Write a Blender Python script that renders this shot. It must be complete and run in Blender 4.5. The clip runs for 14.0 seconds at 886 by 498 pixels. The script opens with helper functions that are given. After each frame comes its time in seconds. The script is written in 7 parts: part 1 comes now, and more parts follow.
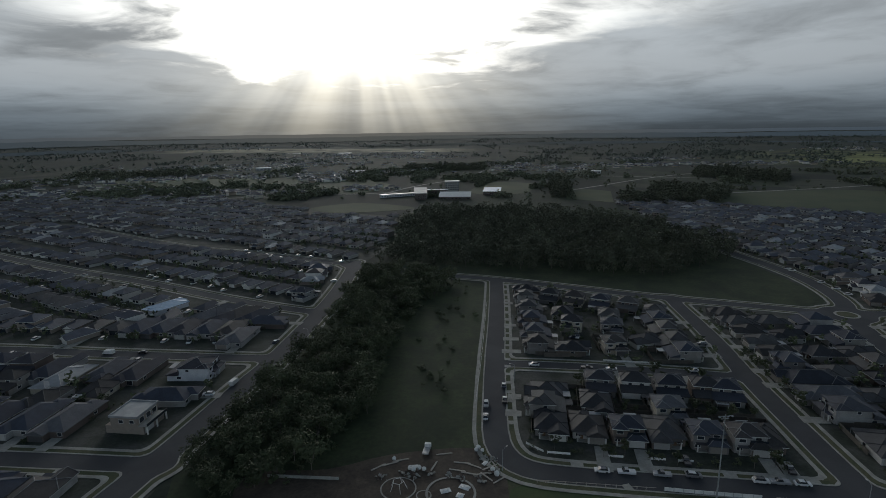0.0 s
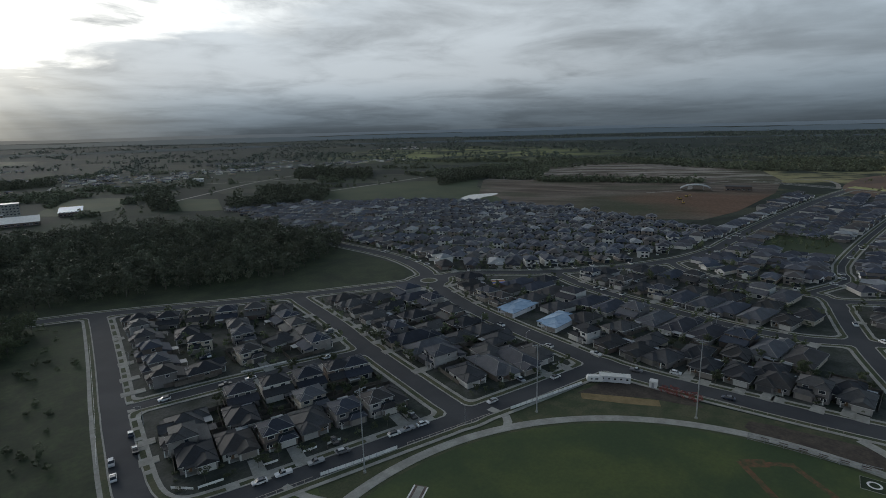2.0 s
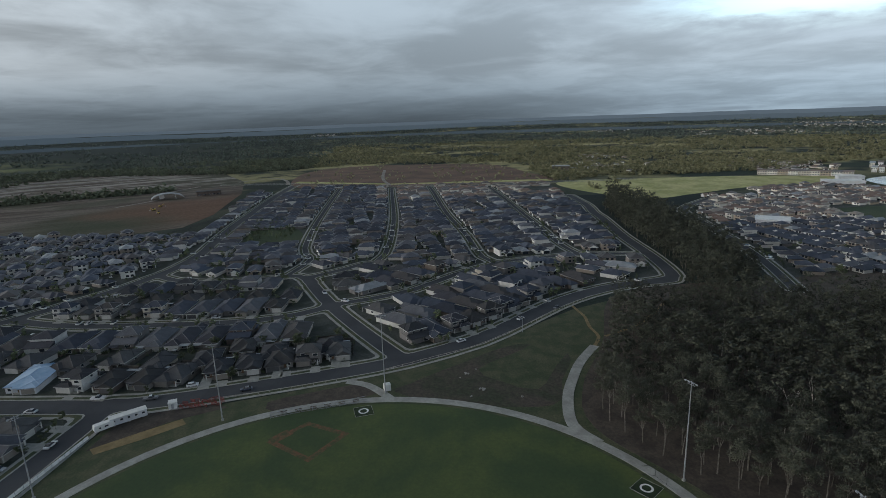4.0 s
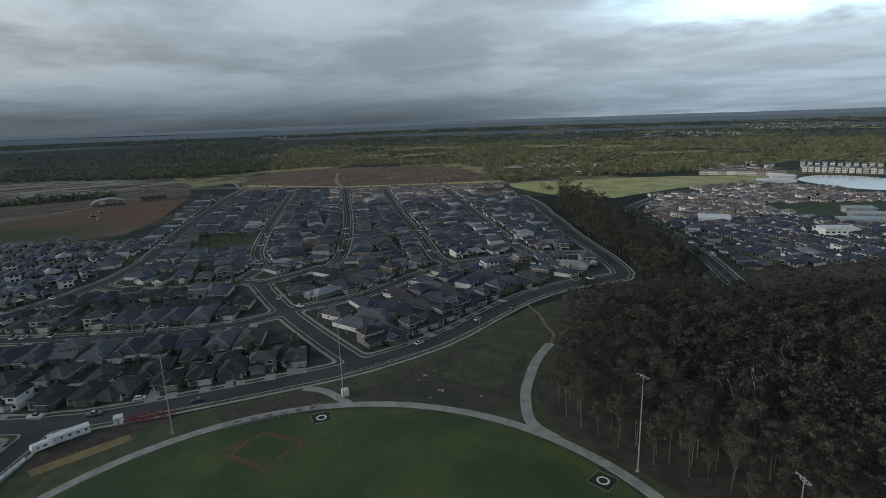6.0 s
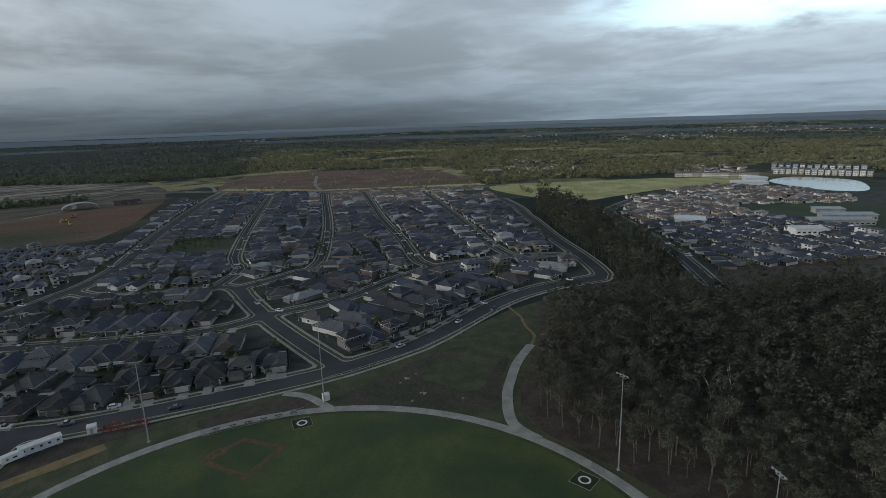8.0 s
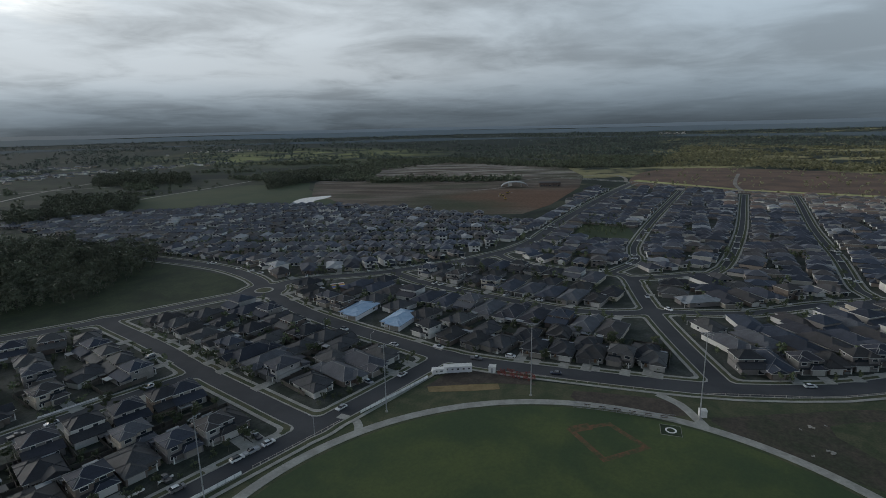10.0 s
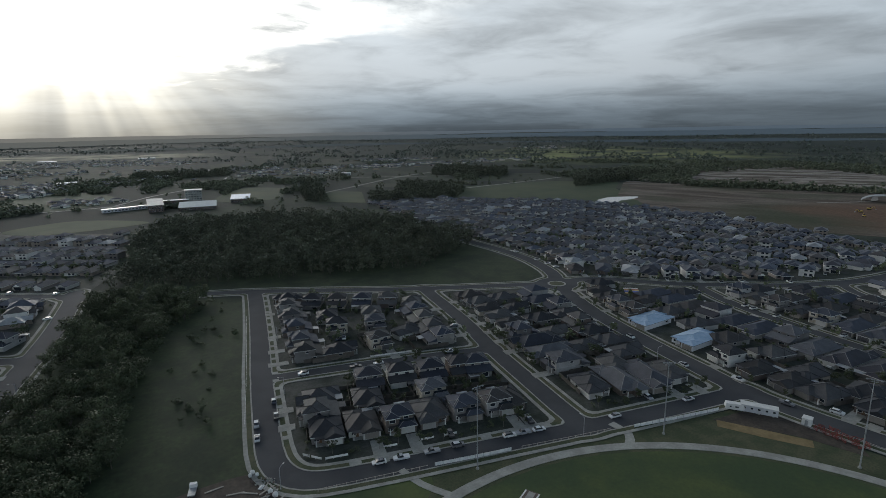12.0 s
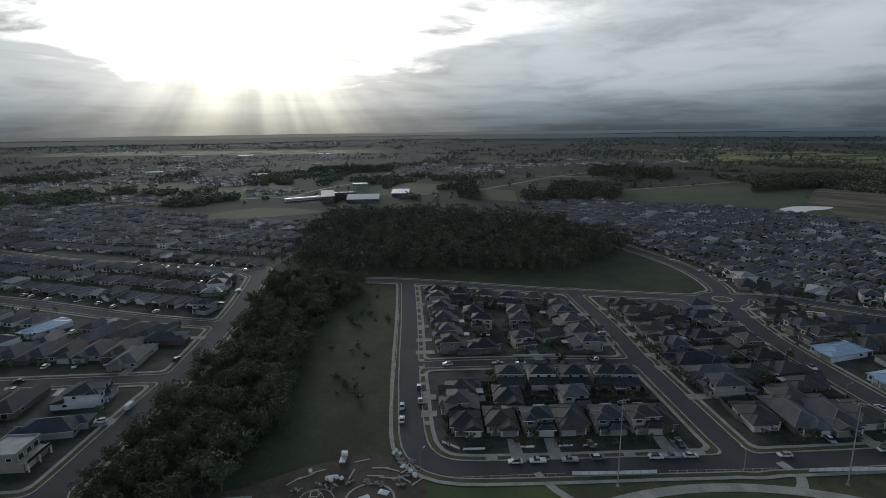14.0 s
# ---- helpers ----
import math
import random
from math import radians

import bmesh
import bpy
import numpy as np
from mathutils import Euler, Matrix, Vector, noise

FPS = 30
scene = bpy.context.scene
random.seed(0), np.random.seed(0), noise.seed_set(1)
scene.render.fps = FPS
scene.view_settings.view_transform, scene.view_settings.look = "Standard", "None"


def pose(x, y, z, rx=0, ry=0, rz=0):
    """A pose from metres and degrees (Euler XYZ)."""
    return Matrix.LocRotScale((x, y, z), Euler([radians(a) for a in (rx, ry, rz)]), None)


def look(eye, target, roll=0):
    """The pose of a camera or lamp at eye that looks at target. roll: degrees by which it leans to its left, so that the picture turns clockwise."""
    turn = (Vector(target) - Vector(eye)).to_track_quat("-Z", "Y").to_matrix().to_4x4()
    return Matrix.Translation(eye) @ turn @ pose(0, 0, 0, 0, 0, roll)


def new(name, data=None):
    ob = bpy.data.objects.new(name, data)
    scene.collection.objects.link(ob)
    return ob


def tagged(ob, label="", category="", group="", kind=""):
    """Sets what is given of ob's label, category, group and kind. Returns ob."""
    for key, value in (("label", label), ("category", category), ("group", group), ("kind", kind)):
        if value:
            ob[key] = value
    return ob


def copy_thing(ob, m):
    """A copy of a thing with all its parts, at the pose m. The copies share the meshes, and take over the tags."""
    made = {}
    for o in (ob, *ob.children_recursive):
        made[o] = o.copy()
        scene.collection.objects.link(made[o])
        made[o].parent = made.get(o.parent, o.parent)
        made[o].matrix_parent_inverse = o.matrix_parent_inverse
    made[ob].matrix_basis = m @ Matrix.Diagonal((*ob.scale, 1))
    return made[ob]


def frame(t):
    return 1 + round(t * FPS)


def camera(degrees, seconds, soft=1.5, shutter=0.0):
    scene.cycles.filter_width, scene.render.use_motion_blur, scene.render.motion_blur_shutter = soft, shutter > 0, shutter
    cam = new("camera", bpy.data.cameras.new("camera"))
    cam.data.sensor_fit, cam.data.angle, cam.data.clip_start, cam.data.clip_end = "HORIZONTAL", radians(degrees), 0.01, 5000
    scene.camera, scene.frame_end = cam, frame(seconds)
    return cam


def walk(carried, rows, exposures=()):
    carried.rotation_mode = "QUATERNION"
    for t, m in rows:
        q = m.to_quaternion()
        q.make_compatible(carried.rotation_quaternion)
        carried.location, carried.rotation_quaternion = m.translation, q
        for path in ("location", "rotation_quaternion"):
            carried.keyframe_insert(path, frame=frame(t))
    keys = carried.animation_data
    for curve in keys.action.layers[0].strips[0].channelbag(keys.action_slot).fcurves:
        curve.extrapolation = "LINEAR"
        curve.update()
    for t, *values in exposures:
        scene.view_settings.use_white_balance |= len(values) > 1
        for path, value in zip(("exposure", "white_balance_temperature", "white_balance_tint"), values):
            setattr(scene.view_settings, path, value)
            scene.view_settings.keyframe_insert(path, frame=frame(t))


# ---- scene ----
# The drone hovers about 100 m up at the edge of an oval and turns from the sun towards the east and back.
cam = camera(78.93, 14.0, soft=0.5)
PATH = [
    (0.0, 0.000, 0.000, 100.000, 77.596, 0.815, 0.761),
    (0.5, -0.077, -0.129, 99.855, 77.659, 0.986, -8.747),
    (1.0, -0.295, -0.047, 99.967, 77.587, 1.317, -22.055),
    (1.5, -0.739, 0.115, 99.999, 77.488, 1.366, -30.992),
    (2.0, -0.776, 0.160, 100.278, 77.334, 1.401, -39.459),
    (2.5, -0.824, -0.199, 100.488, 77.194, 1.663, -50.851),
    (3.0, -0.539, 0.129, 100.232, 76.962, 1.818, -66.287),
    (3.5, -0.475, 0.507, 100.390, 76.646, 1.946, -82.674),
    (4.0, -0.826, 1.100, 100.576, 76.500, 1.895, -91.936),
    (4.2, -0.820, 1.150, 100.560, 76.510, 1.890, -93.100),
    (6.5, -0.733, 1.430, 100.377, 76.619, 1.814, -97.083),
    (7.0, -0.763, 1.394, 100.258, 76.690, 1.821, -97.456),
    (9.3, -0.500, 2.150, 100.330, 76.900, 1.700, -100.300),
    (9.5, -0.457, 2.214, 100.349, 76.950, 1.608, -95.485),
    (9.7, -0.550, 2.000, 100.300, 77.020, 1.400, -84.667),
    (9.8, -0.600, 1.850, 100.250, 77.080, 1.330, -76.827),
    (10.0, -0.673, 1.540, 100.126, 77.104, 1.186, -57.096),
    (10.5, -0.023, -0.518, 100.737, 77.359, 0.869, -34.905),
    (11.0, 0.415, -0.700, 100.836, 77.368, 0.902, -32.177),
    (11.5, 0.165, -0.606, 100.829, 77.439, 0.901, -26.740),
    (12.0, 0.386, -0.697, 101.086, 77.443, 0.948, -25.121),
    (12.5, -0.328, -0.590, 101.082, 77.481, 0.647, -11.836),
    (13.0, 0.060, -0.853, 101.365, 77.467, 0.655, -8.339),
    (13.5, 0.078, -0.874, 101.254, 77.556, 0.678, -8.576),
    (14.0, -0.005, -0.989, 101.302, 77.565, 0.759, -8.965),
]
walk(cam, [(t, pose(*p)) for t, *p in PATH], exposures=[(0.0, -0.42), (0.5, -0.38), (1.0, -0.15), (1.5, 0.05), (2.0, 0.1), (3.0, 0.08), (3.5, 0.24), (4.0, 0.26), (7.0, 0.22), (9.5, 0.06), (10.0, 0.18), (12.0, 0.2), (12.5, 0.2), (13.0, 0.08), (14.0, 0.02)])

# ---- sky, sun ----
SUN_AZ, SUN_EL = radians(-9.0), radians(11.0)
SUN_DIR = Vector((math.sin(SUN_AZ) * math.cos(SUN_EL), math.cos(SUN_AZ) * math.cos(SUN_EL), math.sin(SUN_EL)))

world = bpy.data.worlds.new("sky")
scene.world = world
world.use_nodes = True


class Nodes:
    """Short hand for building node trees."""

    def __init__(self, tree):
        self.t = tree
        tree.nodes.clear()

    def node(self, kind, **kw):
        n = self.t.nodes.new(kind)
        for k, v in kw.items():
            setattr(n, k, v)
        return n

    def put(self, socket, value):
        if isinstance(value, bpy.types.NodeSocket):
            self.t.links.new(value, socket)
        elif value is not None:
            socket.default_value = value

    def math(self, op, a, b=None, c=None, clamp=False):
        n = self.node("ShaderNodeMath", operation=op, use_clamp=clamp)
        for s, v in zip(n.inputs, (a, b, c)):
            self.put(s, v)
        return n.outputs[0]

    def vmath(self, op, a, b=None, out=0):
        n = self.node("ShaderNodeVectorMath", operation=op)
        for s, v in zip(n.inputs, (a, b)):
            self.put(s, v)
        return n.outputs[out]

    def mix(self, f, a, b, blend="MIX"):
        n = self.node("ShaderNodeMix", data_type="RGBA", blend_type=blend)
        self.put(n.inputs[0], f)
        self.put(n.inputs[6], a)
        self.put(n.inputs[7], b)
        return n.outputs[2]

    def noise(self, vec, scale, detail=4.0, rough=0.55, distort=0.0, dims="3D", w=None):
        n = self.node("ShaderNodeTexNoise", noise_dimensions=dims)
        if vec is not None:
            self.put(n.inputs["Vector"], vec)
        if w is not None:
            self.put(n.inputs["W"], w)
        n.inputs["Scale"].default_value = scale
        n.inputs["Detail"].default_value = detail
        n.inputs["Roughness"].default_value = rough
        n.inputs["Distortion"].default_value = distort
        return n.outputs[0]

    def ramp(self, f, lo, hi, a=0.0, b=1.0, smooth=True):
        n = self.node("ShaderNodeMapRange", interpolation_type="SMOOTHSTEP" if smooth else "LINEAR")
        for s, v in zip(n.inputs, (f, lo, hi, a, b)):
            self.put(s, v)
        return n.outputs[0]

    def xyz(self, x, y, z):
        n = self.node("ShaderNodeCombineXYZ")
        for s, v in zip(n.inputs, (x, y, z)):
            self.put(s, v)
        return n.outputs[0]


def build_sky():
    n = Nodes(world.node_tree)
    way = n.vmath("NORMALIZE", n.node("ShaderNodeTexCoord").outputs["Generated"])
    sep = n.node("ShaderNodeSeparateXYZ")
    n.put(sep.inputs[0], way)
    x, y, z = sep.outputs
    high = n.math("MAXIMUM", z, 0.0)
    el = n.math("ARCSINE", z)
    az = n.math("ARCTAN2", x, y)
    off = n.math("SUBTRACT", az, SUN_AZ)
    # cloud sheet seen in perspective: long banks near the horizon, open shapes overhead
    k = n.math("DIVIDE", 1.0, n.math("ADD", high, 0.10))
    plane = n.xyz(n.math("MULTIPLY", x, k), n.math("MULTIPLY", y, k), 0.0)
    big = n.noise(plane, 0.34, 3.0, 0.5, 0.5)
    mid = n.noise(n.vmath("ADD", plane, (7.3, 2.1, 0.0)), 1.0, 7.0, 0.55, 0.5)
    curl = n.noise(n.vmath("ADD", plane, (1.3, 9.1, 0.0)), 2.4, 6.0, 0.6, 0.8)
    cloud = n.math("ADD", n.math("ADD", n.math("MULTIPLY", big, 0.50), n.math("MULTIPLY", mid, 0.42)), n.math("MULTIPLY", curl, 0.12))
    thick = n.ramp(cloud, 0.42, 0.64)
    thick = n.math("ADD", n.math("MULTIPLY", thick, n.ramp(az, 0.7, 1.5, 1.0, 0.62)), n.ramp(az, 0.7, 1.5, 0.0, 0.24))
    toward = n.math("MAXIMUM", n.vmath("DOT_PRODUCT", way, tuple(SUN_DIR), out=1), 0.0)
    wide = n.math("POWER", toward, 5.0)
    glow = n.math("POWER", toward, 30.0)
    # thin cloud is brighter than thick cloud; the murk at the horizon and the deck overhead are dark
    light = n.math("MULTIPLY", n.ramp(thick, 0.0, 1.0, 0.52, 0.27, smooth=False), n.ramp(el, 0.08, 0.20, 1.0, 1.3))
    murk = n.ramp(n.math("ADD", el, n.math("MULTIPLY", n.math("SUBTRACT", mid, 0.5), 0.05)), -0.012, 0.095, 0.235, 1.0)
    murk = n.math("ADD", murk, n.math("MULTIPLY", n.math("SUBTRACT", 1.0, murk), n.ramp(az, 1.45, 2.2, 0.0, 0.62)))
    lift = n.math("MULTIPLY", murk, n.ramp(el, 0.26, 0.70, 1.0, 0.145))
    east = n.math("MULTIPLY", n.ramp(az, 1.5, 2.3, 0.95, 1.45), n.ramp(az, -0.9, -2.0, 1.0, 1.5))
    east = n.math("MULTIPLY", east, n.ramp(n.math("ABSOLUTE", off), 0.3, 1.5, 1.18, 0.86))
    light = n.math("MULTIPLY", n.math("MULTIPLY", light, lift), east)
    cool = n.mix(n.math("POWER", toward, 14.0), n.mix(n.ramp(az, 0.7, 1.6), (0.89, 0.985, 1.06, 1), (0.81, 0.98, 1.13, 1)), (0.97, 1.0, 1.0, 1))
    cool = n.mix(n.ramp(el, 0.10, 0.0, 0.0, 0.75), cool, n.mix(n.math("POWER", toward, 26.0), (0.74, 0.98, 1.20, 1), (1.02, 1.0, 0.96, 1)))
    cool = n.mix(n.ramp(el, 0.25, 0.6), cool, (0.62, 0.95, 1.36, 1))
    base = n.mix(1.0, cool, light, "MULTIPLY")
    # a ragged opening round the sun, lowest below it, with torn banks hanging into it
    lean = n.math("SUBTRACT", off, 0.10)
    floor = n.math("SUBTRACT", el, n.math("MULTIPLY", n.math("MULTIPLY", off, off), 0.20))
    floor = n.ramp(n.math("ADD", floor, n.math("MULTIPLY", n.math("SUBTRACT", mid, 0.5), 0.26)), 0.085, 0.150)
    reach = n.math("EXPONENT", n.math("MULTIPLY", n.math("MULTIPLY", lean, lean), -1.7))
    torn = n.ramp(n.math("ADD", n.math("MULTIPLY", reach, 0.66), n.math("MULTIPLY", n.math("SUBTRACT", 0.53, cloud), 4.4)), 0.16, 0.66)
    hole = n.math("MULTIPLY", floor, torn)
    gap = n.math("MULTIPLY", hole, n.math("ADD", n.math("MULTIPLY", glow, 3.4), n.math("ADD", n.math("MULTIPLY", wide, 0.75), 0.10)))
    # light soaking through the cloud next to the sun
    soak = n.math("MULTIPLY", n.math("POWER", toward, 70.0), n.ramp(el, 0.04, 0.17, 0.12, 1.5))
    # crepuscular rays fan out below the gap
    fan = n.math("ARCTAN2", off, n.math("SUBTRACT", SUN_EL + 0.055, el))
    streak = n.ramp(n.noise(None, 2.3, 3.0, 0.5, 0.0, "1D", n.math("ADD", fan, 3.7)), 0.30, 0.70, 0.42, 1.0)
    side = n.math("MULTIPLY", n.ramp(n.math("ABSOLUTE", fan), 1.35, 0.25), n.ramp(n.math("ABSOLUTE", off), 0.72, 0.05))
    rays = n.math("MULTIPLY", n.math("MULTIPLY", streak, side), n.ramp(el, 0.18, 0.10, 0.0, 1.0))
    ray_light = n.math("MULTIPLY", rays, n.ramp(el, -0.02, 0.09, 0.30, 0.92))
    total = n.mix(1.0, base, n.mix(1.0, (1.0, 0.975, 0.90, 1), n.math("ADD", gap, soak), "MULTIPLY"), "ADD")
    total = n.mix(1.0, total, n.mix(1.0, (1.0, 0.92, 0.73, 1), ray_light, "MULTIPLY"), "ADD")
    # clear sky shows through away from the sun
    sky = n.node("ShaderNodeTexSky", sky_type="NISHITA", sun_disc=False, sun_elevation=SUN_EL, sun_rotation=SUN_AZ)
    clear = n.mix(1.0, sky.outputs[0], (0.34, 0.36, 0.38, 1), "MULTIPLY")
    open_sky = n.math("MULTIPLY", n.ramp(cloud, 0.56, 0.46), n.math("MULTIPLY", n.ramp(az, 1.85, 2.2), n.ramp(el, 0.10, 0.18)))
    total = n.mix(open_sky, total, clear)
    bg = n.node("ShaderNodeBackground")
    n.put(bg.inputs[0], total)
    bg.inputs[1].default_value = 1.0
    out = n.node("ShaderNodeOutputWorld")
    n.put(out.inputs[0], bg.outputs[0])


build_sky()
lamp = bpy.data.lights.new("sun", "SUN")
lamp.energy, lamp.angle, lamp.color = 0.5, radians(10), (1.0, 0.98, 0.95)
sun = new("sun", lamp)
sun.matrix_world = look((0, 0, 0), -SUN_DIR)
sun.location = SUN_DIR * 900


# ---- materials ----
def surface(name, colors, rough=0.85, big=0.06, fine=2.0, vary=0.35, bump=0.15, metal=0.0, random=0.0, bump_scale=None, spec=0.3, tints=None, island=False):
    """A matt surface: two colours blended by large stains, broken up by fine grain; random shifts the tone from object to object."""
    m = bpy.data.materials.new(name)
    m.use_nodes = True
    n = Nodes(m.node_tree)
    at = n.node("ShaderNodeTexCoord").outputs["Object"]
    a, b = [(*c, 1) for c in colors]
    stain = n.ramp(n.noise(at, big, 4.0, 0.6, 0.3), 0.35, 0.66)
    col = n.mix(stain, a, b)
    grain = n.noise(at, fine, 5.0, 0.65)
    col = n.mix(1.0, col, n.ramp(grain, 0.25, 0.75, 1 - vary, 1 + vary, smooth=False), "MULTIPLY")
    if tints:
        pick = n.node("ShaderNodeValToRGB")
        pick.color_ramp.interpolation = "CONSTANT"
        els = pick.color_ramp.elements
        for i, c in enumerate(tints):
            e = els[i] if i < 2 else els.new(i / len(tints))
            e.position, e.color = i / len(tints), (*c, 1)
        n.put(pick.inputs[0], n.node("ShaderNodeNewGeometry").outputs["Random Per Island"] if island else n.node("ShaderNodeObjectInfo").outputs["Random"])
        col = n.mix(1.0, pick.outputs[0], n.ramp(grain, 0.25, 0.75, 1 - vary, 1 + vary, smooth=False), "MULTIPLY")
        col = n.mix(1.0, col, n.ramp(stain, 0.0, 1.0, 0.86, 1.1, smooth=False), "MULTIPLY")
    if random:
        r = n.node("ShaderNodeObjectInfo").outputs["Random"]
        col = n.mix(1.0, col, n.ramp(r, 0.0, 1.0, 1 - random, 1 + random, smooth=False), "MULTIPLY")
    p = n.node("ShaderNodeBsdfPrincipled")
    n.put(p.inputs["Base Color"], col)
    n.put(p.inputs["Roughness"], n.ramp(grain, 0.2, 0.8, max(rough - 0.1, 0.02), min(rough + 0.1, 1.0), smooth=False))
    p.inputs["Metallic"].default_value = metal
    p.inputs["Specular IOR Level"].default_value = spec
    if bump:
        h = n.node("ShaderNodeBump")
        h.inputs["Strength"].default_value = bump
        h.inputs["Distance"].default_value = 0.05
        n.put(h.inputs["Height"], n.noise(at, bump_scale or fine * 3, 3.0, 0.6))
        n.put(p.inputs["Normal"], h.outputs[0])
    o = n.node("ShaderNodeOutputMaterial")
    n.put(o.inputs[0], p.outputs[0])
    return m


def ground_material():
    """Paddocks, scrub and bare earth at the scale of fields, with tussock grain."""
    m = bpy.data.materials.new("countryside")
    m.use_nodes = True
    n = Nodes(m.node_tree)
    at = n.node("ShaderNodeTexCoord").outputs["Object"]
    cells = n.node("ShaderNodeTexVoronoi")
    n.put(cells.inputs["Vector"], n.vmath("MULTIPLY", at, (1.0, 0.6, 1.0)))
    cells.inputs["Scale"].default_value = 0.0070
    tone = n.node("ShaderNodeSeparateColor")
    n.put(tone.inputs[0], cells.outputs["Color"])
    grass = n.mix(tone.outputs[0], (0.021, 0.029, 0.027, 1), (0.043, 0.056, 0.037, 1))
    dry = n.mix(n.ramp(tone.outputs[1], 0.68, 0.9), grass, (0.060, 0.066, 0.050, 1))
    place = n.node("ShaderNodeSeparateXYZ")
    n.put(place.inputs[0], at)
    # paler dry grass to the east, with the sunlight there put into its colour
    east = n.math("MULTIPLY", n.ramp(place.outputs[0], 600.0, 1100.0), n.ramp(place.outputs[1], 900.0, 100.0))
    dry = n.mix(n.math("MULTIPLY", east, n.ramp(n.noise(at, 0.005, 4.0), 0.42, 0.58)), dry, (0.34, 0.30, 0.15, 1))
    # yellow-green pasture north-east, pale plain far north, sunlight put into both colours
    lit_pasture = n.ramp(n.vmath("DISTANCE", n.vmath("MULTIPLY", at, (1.0, 1.0, 0.0)), (1450.0, 1600.0, 0.0), out=1), 720.0, 260.0)
    dry = n.mix(n.math("MULTIPLY", lit_pasture, n.ramp(n.noise(at, 0.006, 5.0, 0.6), 0.40, 0.58)), dry, (0.215, 0.225, 0.095, 1))
    sunlit_plain = n.math("MULTIPLY", n.math("MULTIPLY", n.ramp(place.outputs[1], 2480.0, 2620.0), n.ramp(place.outputs[1], 3050.0, 2850.0)), n.math("MULTIPLY", n.ramp(place.outputs[0], 250.0, -100.0), n.ramp(place.outputs[0], -1700.0, -1200.0)))
    dry = n.mix(n.math("MULTIPLY", sunlit_plain, n.ramp(n.noise(at, 0.008, 5.0, 0.6), 0.36, 0.55)), dry, (0.34, 0.31, 0.22, 1))
    patch = n.noise(at, 0.012, 6.0, 0.6, 0.4)
    col = n.mix(n.math("MULTIPLY", n.ramp(patch, 0.48, 0.62), n.math("SUBTRACT", 1.0, n.math("MAXIMUM", sunlit_plain, lit_pasture))), dry, (0.027, 0.034, 0.028, 1))
    # further out, woods and blue distance haze are painted in as a darker tone
    far_haze = n.ramp(n.vmath("LENGTH", at, out=1), 1900.0, 2900.0, 0.0, 0.85)
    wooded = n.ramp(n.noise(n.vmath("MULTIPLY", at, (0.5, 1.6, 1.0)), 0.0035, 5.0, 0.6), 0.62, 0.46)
    col = n.mix(n.math("MULTIPLY", n.math("MULTIPLY", far_haze, wooded), n.math("SUBTRACT", 1.0, sunlit_plain)), col, (0.034, 0.044, 0.040, 1))
    fine = n.noise(at, 0.35, 6.0, 0.7)
    col = n.mix(1.0, col, n.ramp(fine, 0.25, 0.75, 0.6, 1.4, smooth=False), "MULTIPLY")
    p = n.node("ShaderNodeBsdfPrincipled")
    n.put(p.inputs["Base Color"], col)
    p.inputs["Roughness"].default_value = 0.95
    p.inputs["Specular IOR Level"].default_value = 0.1
    o = n.node("ShaderNodeOutputMaterial")
    n.put(o.inputs[0], p.outputs[0])
    return m


def earth_material():
    """Cleared land: brown earth graded in long bands, red subsoil at the estate's edge, thin weeds between."""
    m = bpy.data.materials.new("cleared_land")
    m.use_nodes = True
    n = Nodes(m.node_tree)
    at = n.node("ShaderNodeTexCoord").outputs["Object"]
    bands = n.noise(n.vmath("MULTIPLY", n.node("ShaderNodeVectorRotate", rotation_type="Z_AXIS").outputs[0], (0.25, 1.0, 1.0)), 0.035, 5.0, 0.6, 0.3)
    turn = n.t.nodes["Vector Rotate"]
    n.put(turn.inputs["Vector"], at)
    turn.inputs["Angle"].default_value = radians(62)
    wide = n.noise(at, 0.006, 4.0, 0.55, 0.4)
    fine = n.noise(at, 0.25, 5.0, 0.65)

    def near(x, y, r):
        d = n.vmath("DISTANCE", n.vmath("MULTIPLY", at, (1.0, 1.0, 0.0)), (x, y, 0.0), out=1)
        return n.ramp(n.math("ADD", d, n.math("MULTIPLY", n.math("SUBTRACT", wide, 0.5), r * 1.6)), r, r * 0.35)

    col = n.mix(n.ramp(bands, 0.36, 0.64), (0.082, 0.064, 0.050, 1), (0.170, 0.142, 0.118, 1))
    col = n.mix(n.math("MULTIPLY", n.ramp(wide, 0.50, 0.62), 0.7), col, (0.066, 0.070, 0.044, 1))
    col = n.mix(n.math("MULTIPLY", near(610, 360, 130), 0.75), col, (0.056, 0.064, 0.038, 1))
    col = n.mix(n.math("MULTIPLY", near(700, 265, 170), 0.9), col, n.mix(bands, (0.125, 0.074, 0.050, 1), (0.165, 0.098, 0.066, 1)))
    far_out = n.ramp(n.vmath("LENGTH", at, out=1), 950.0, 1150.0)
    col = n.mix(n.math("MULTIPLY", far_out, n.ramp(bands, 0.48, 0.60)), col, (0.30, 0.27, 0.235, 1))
    col = n.mix(1.0, col, n.ramp(fine, 0.25, 0.75, 0.7, 1.3, smooth=False), "MULTIPLY")
    p = n.node("ShaderNodeBsdfPrincipled")
    n.put(p.inputs["Base Color"], col)
    p.inputs["Roughness"].default_value = 0.95
    p.inputs["Specular IOR Level"].default_value = 0.1
    o = n.node("ShaderNodeOutputMaterial")
    n.put(o.inputs[0], p.outputs[0])
    return m


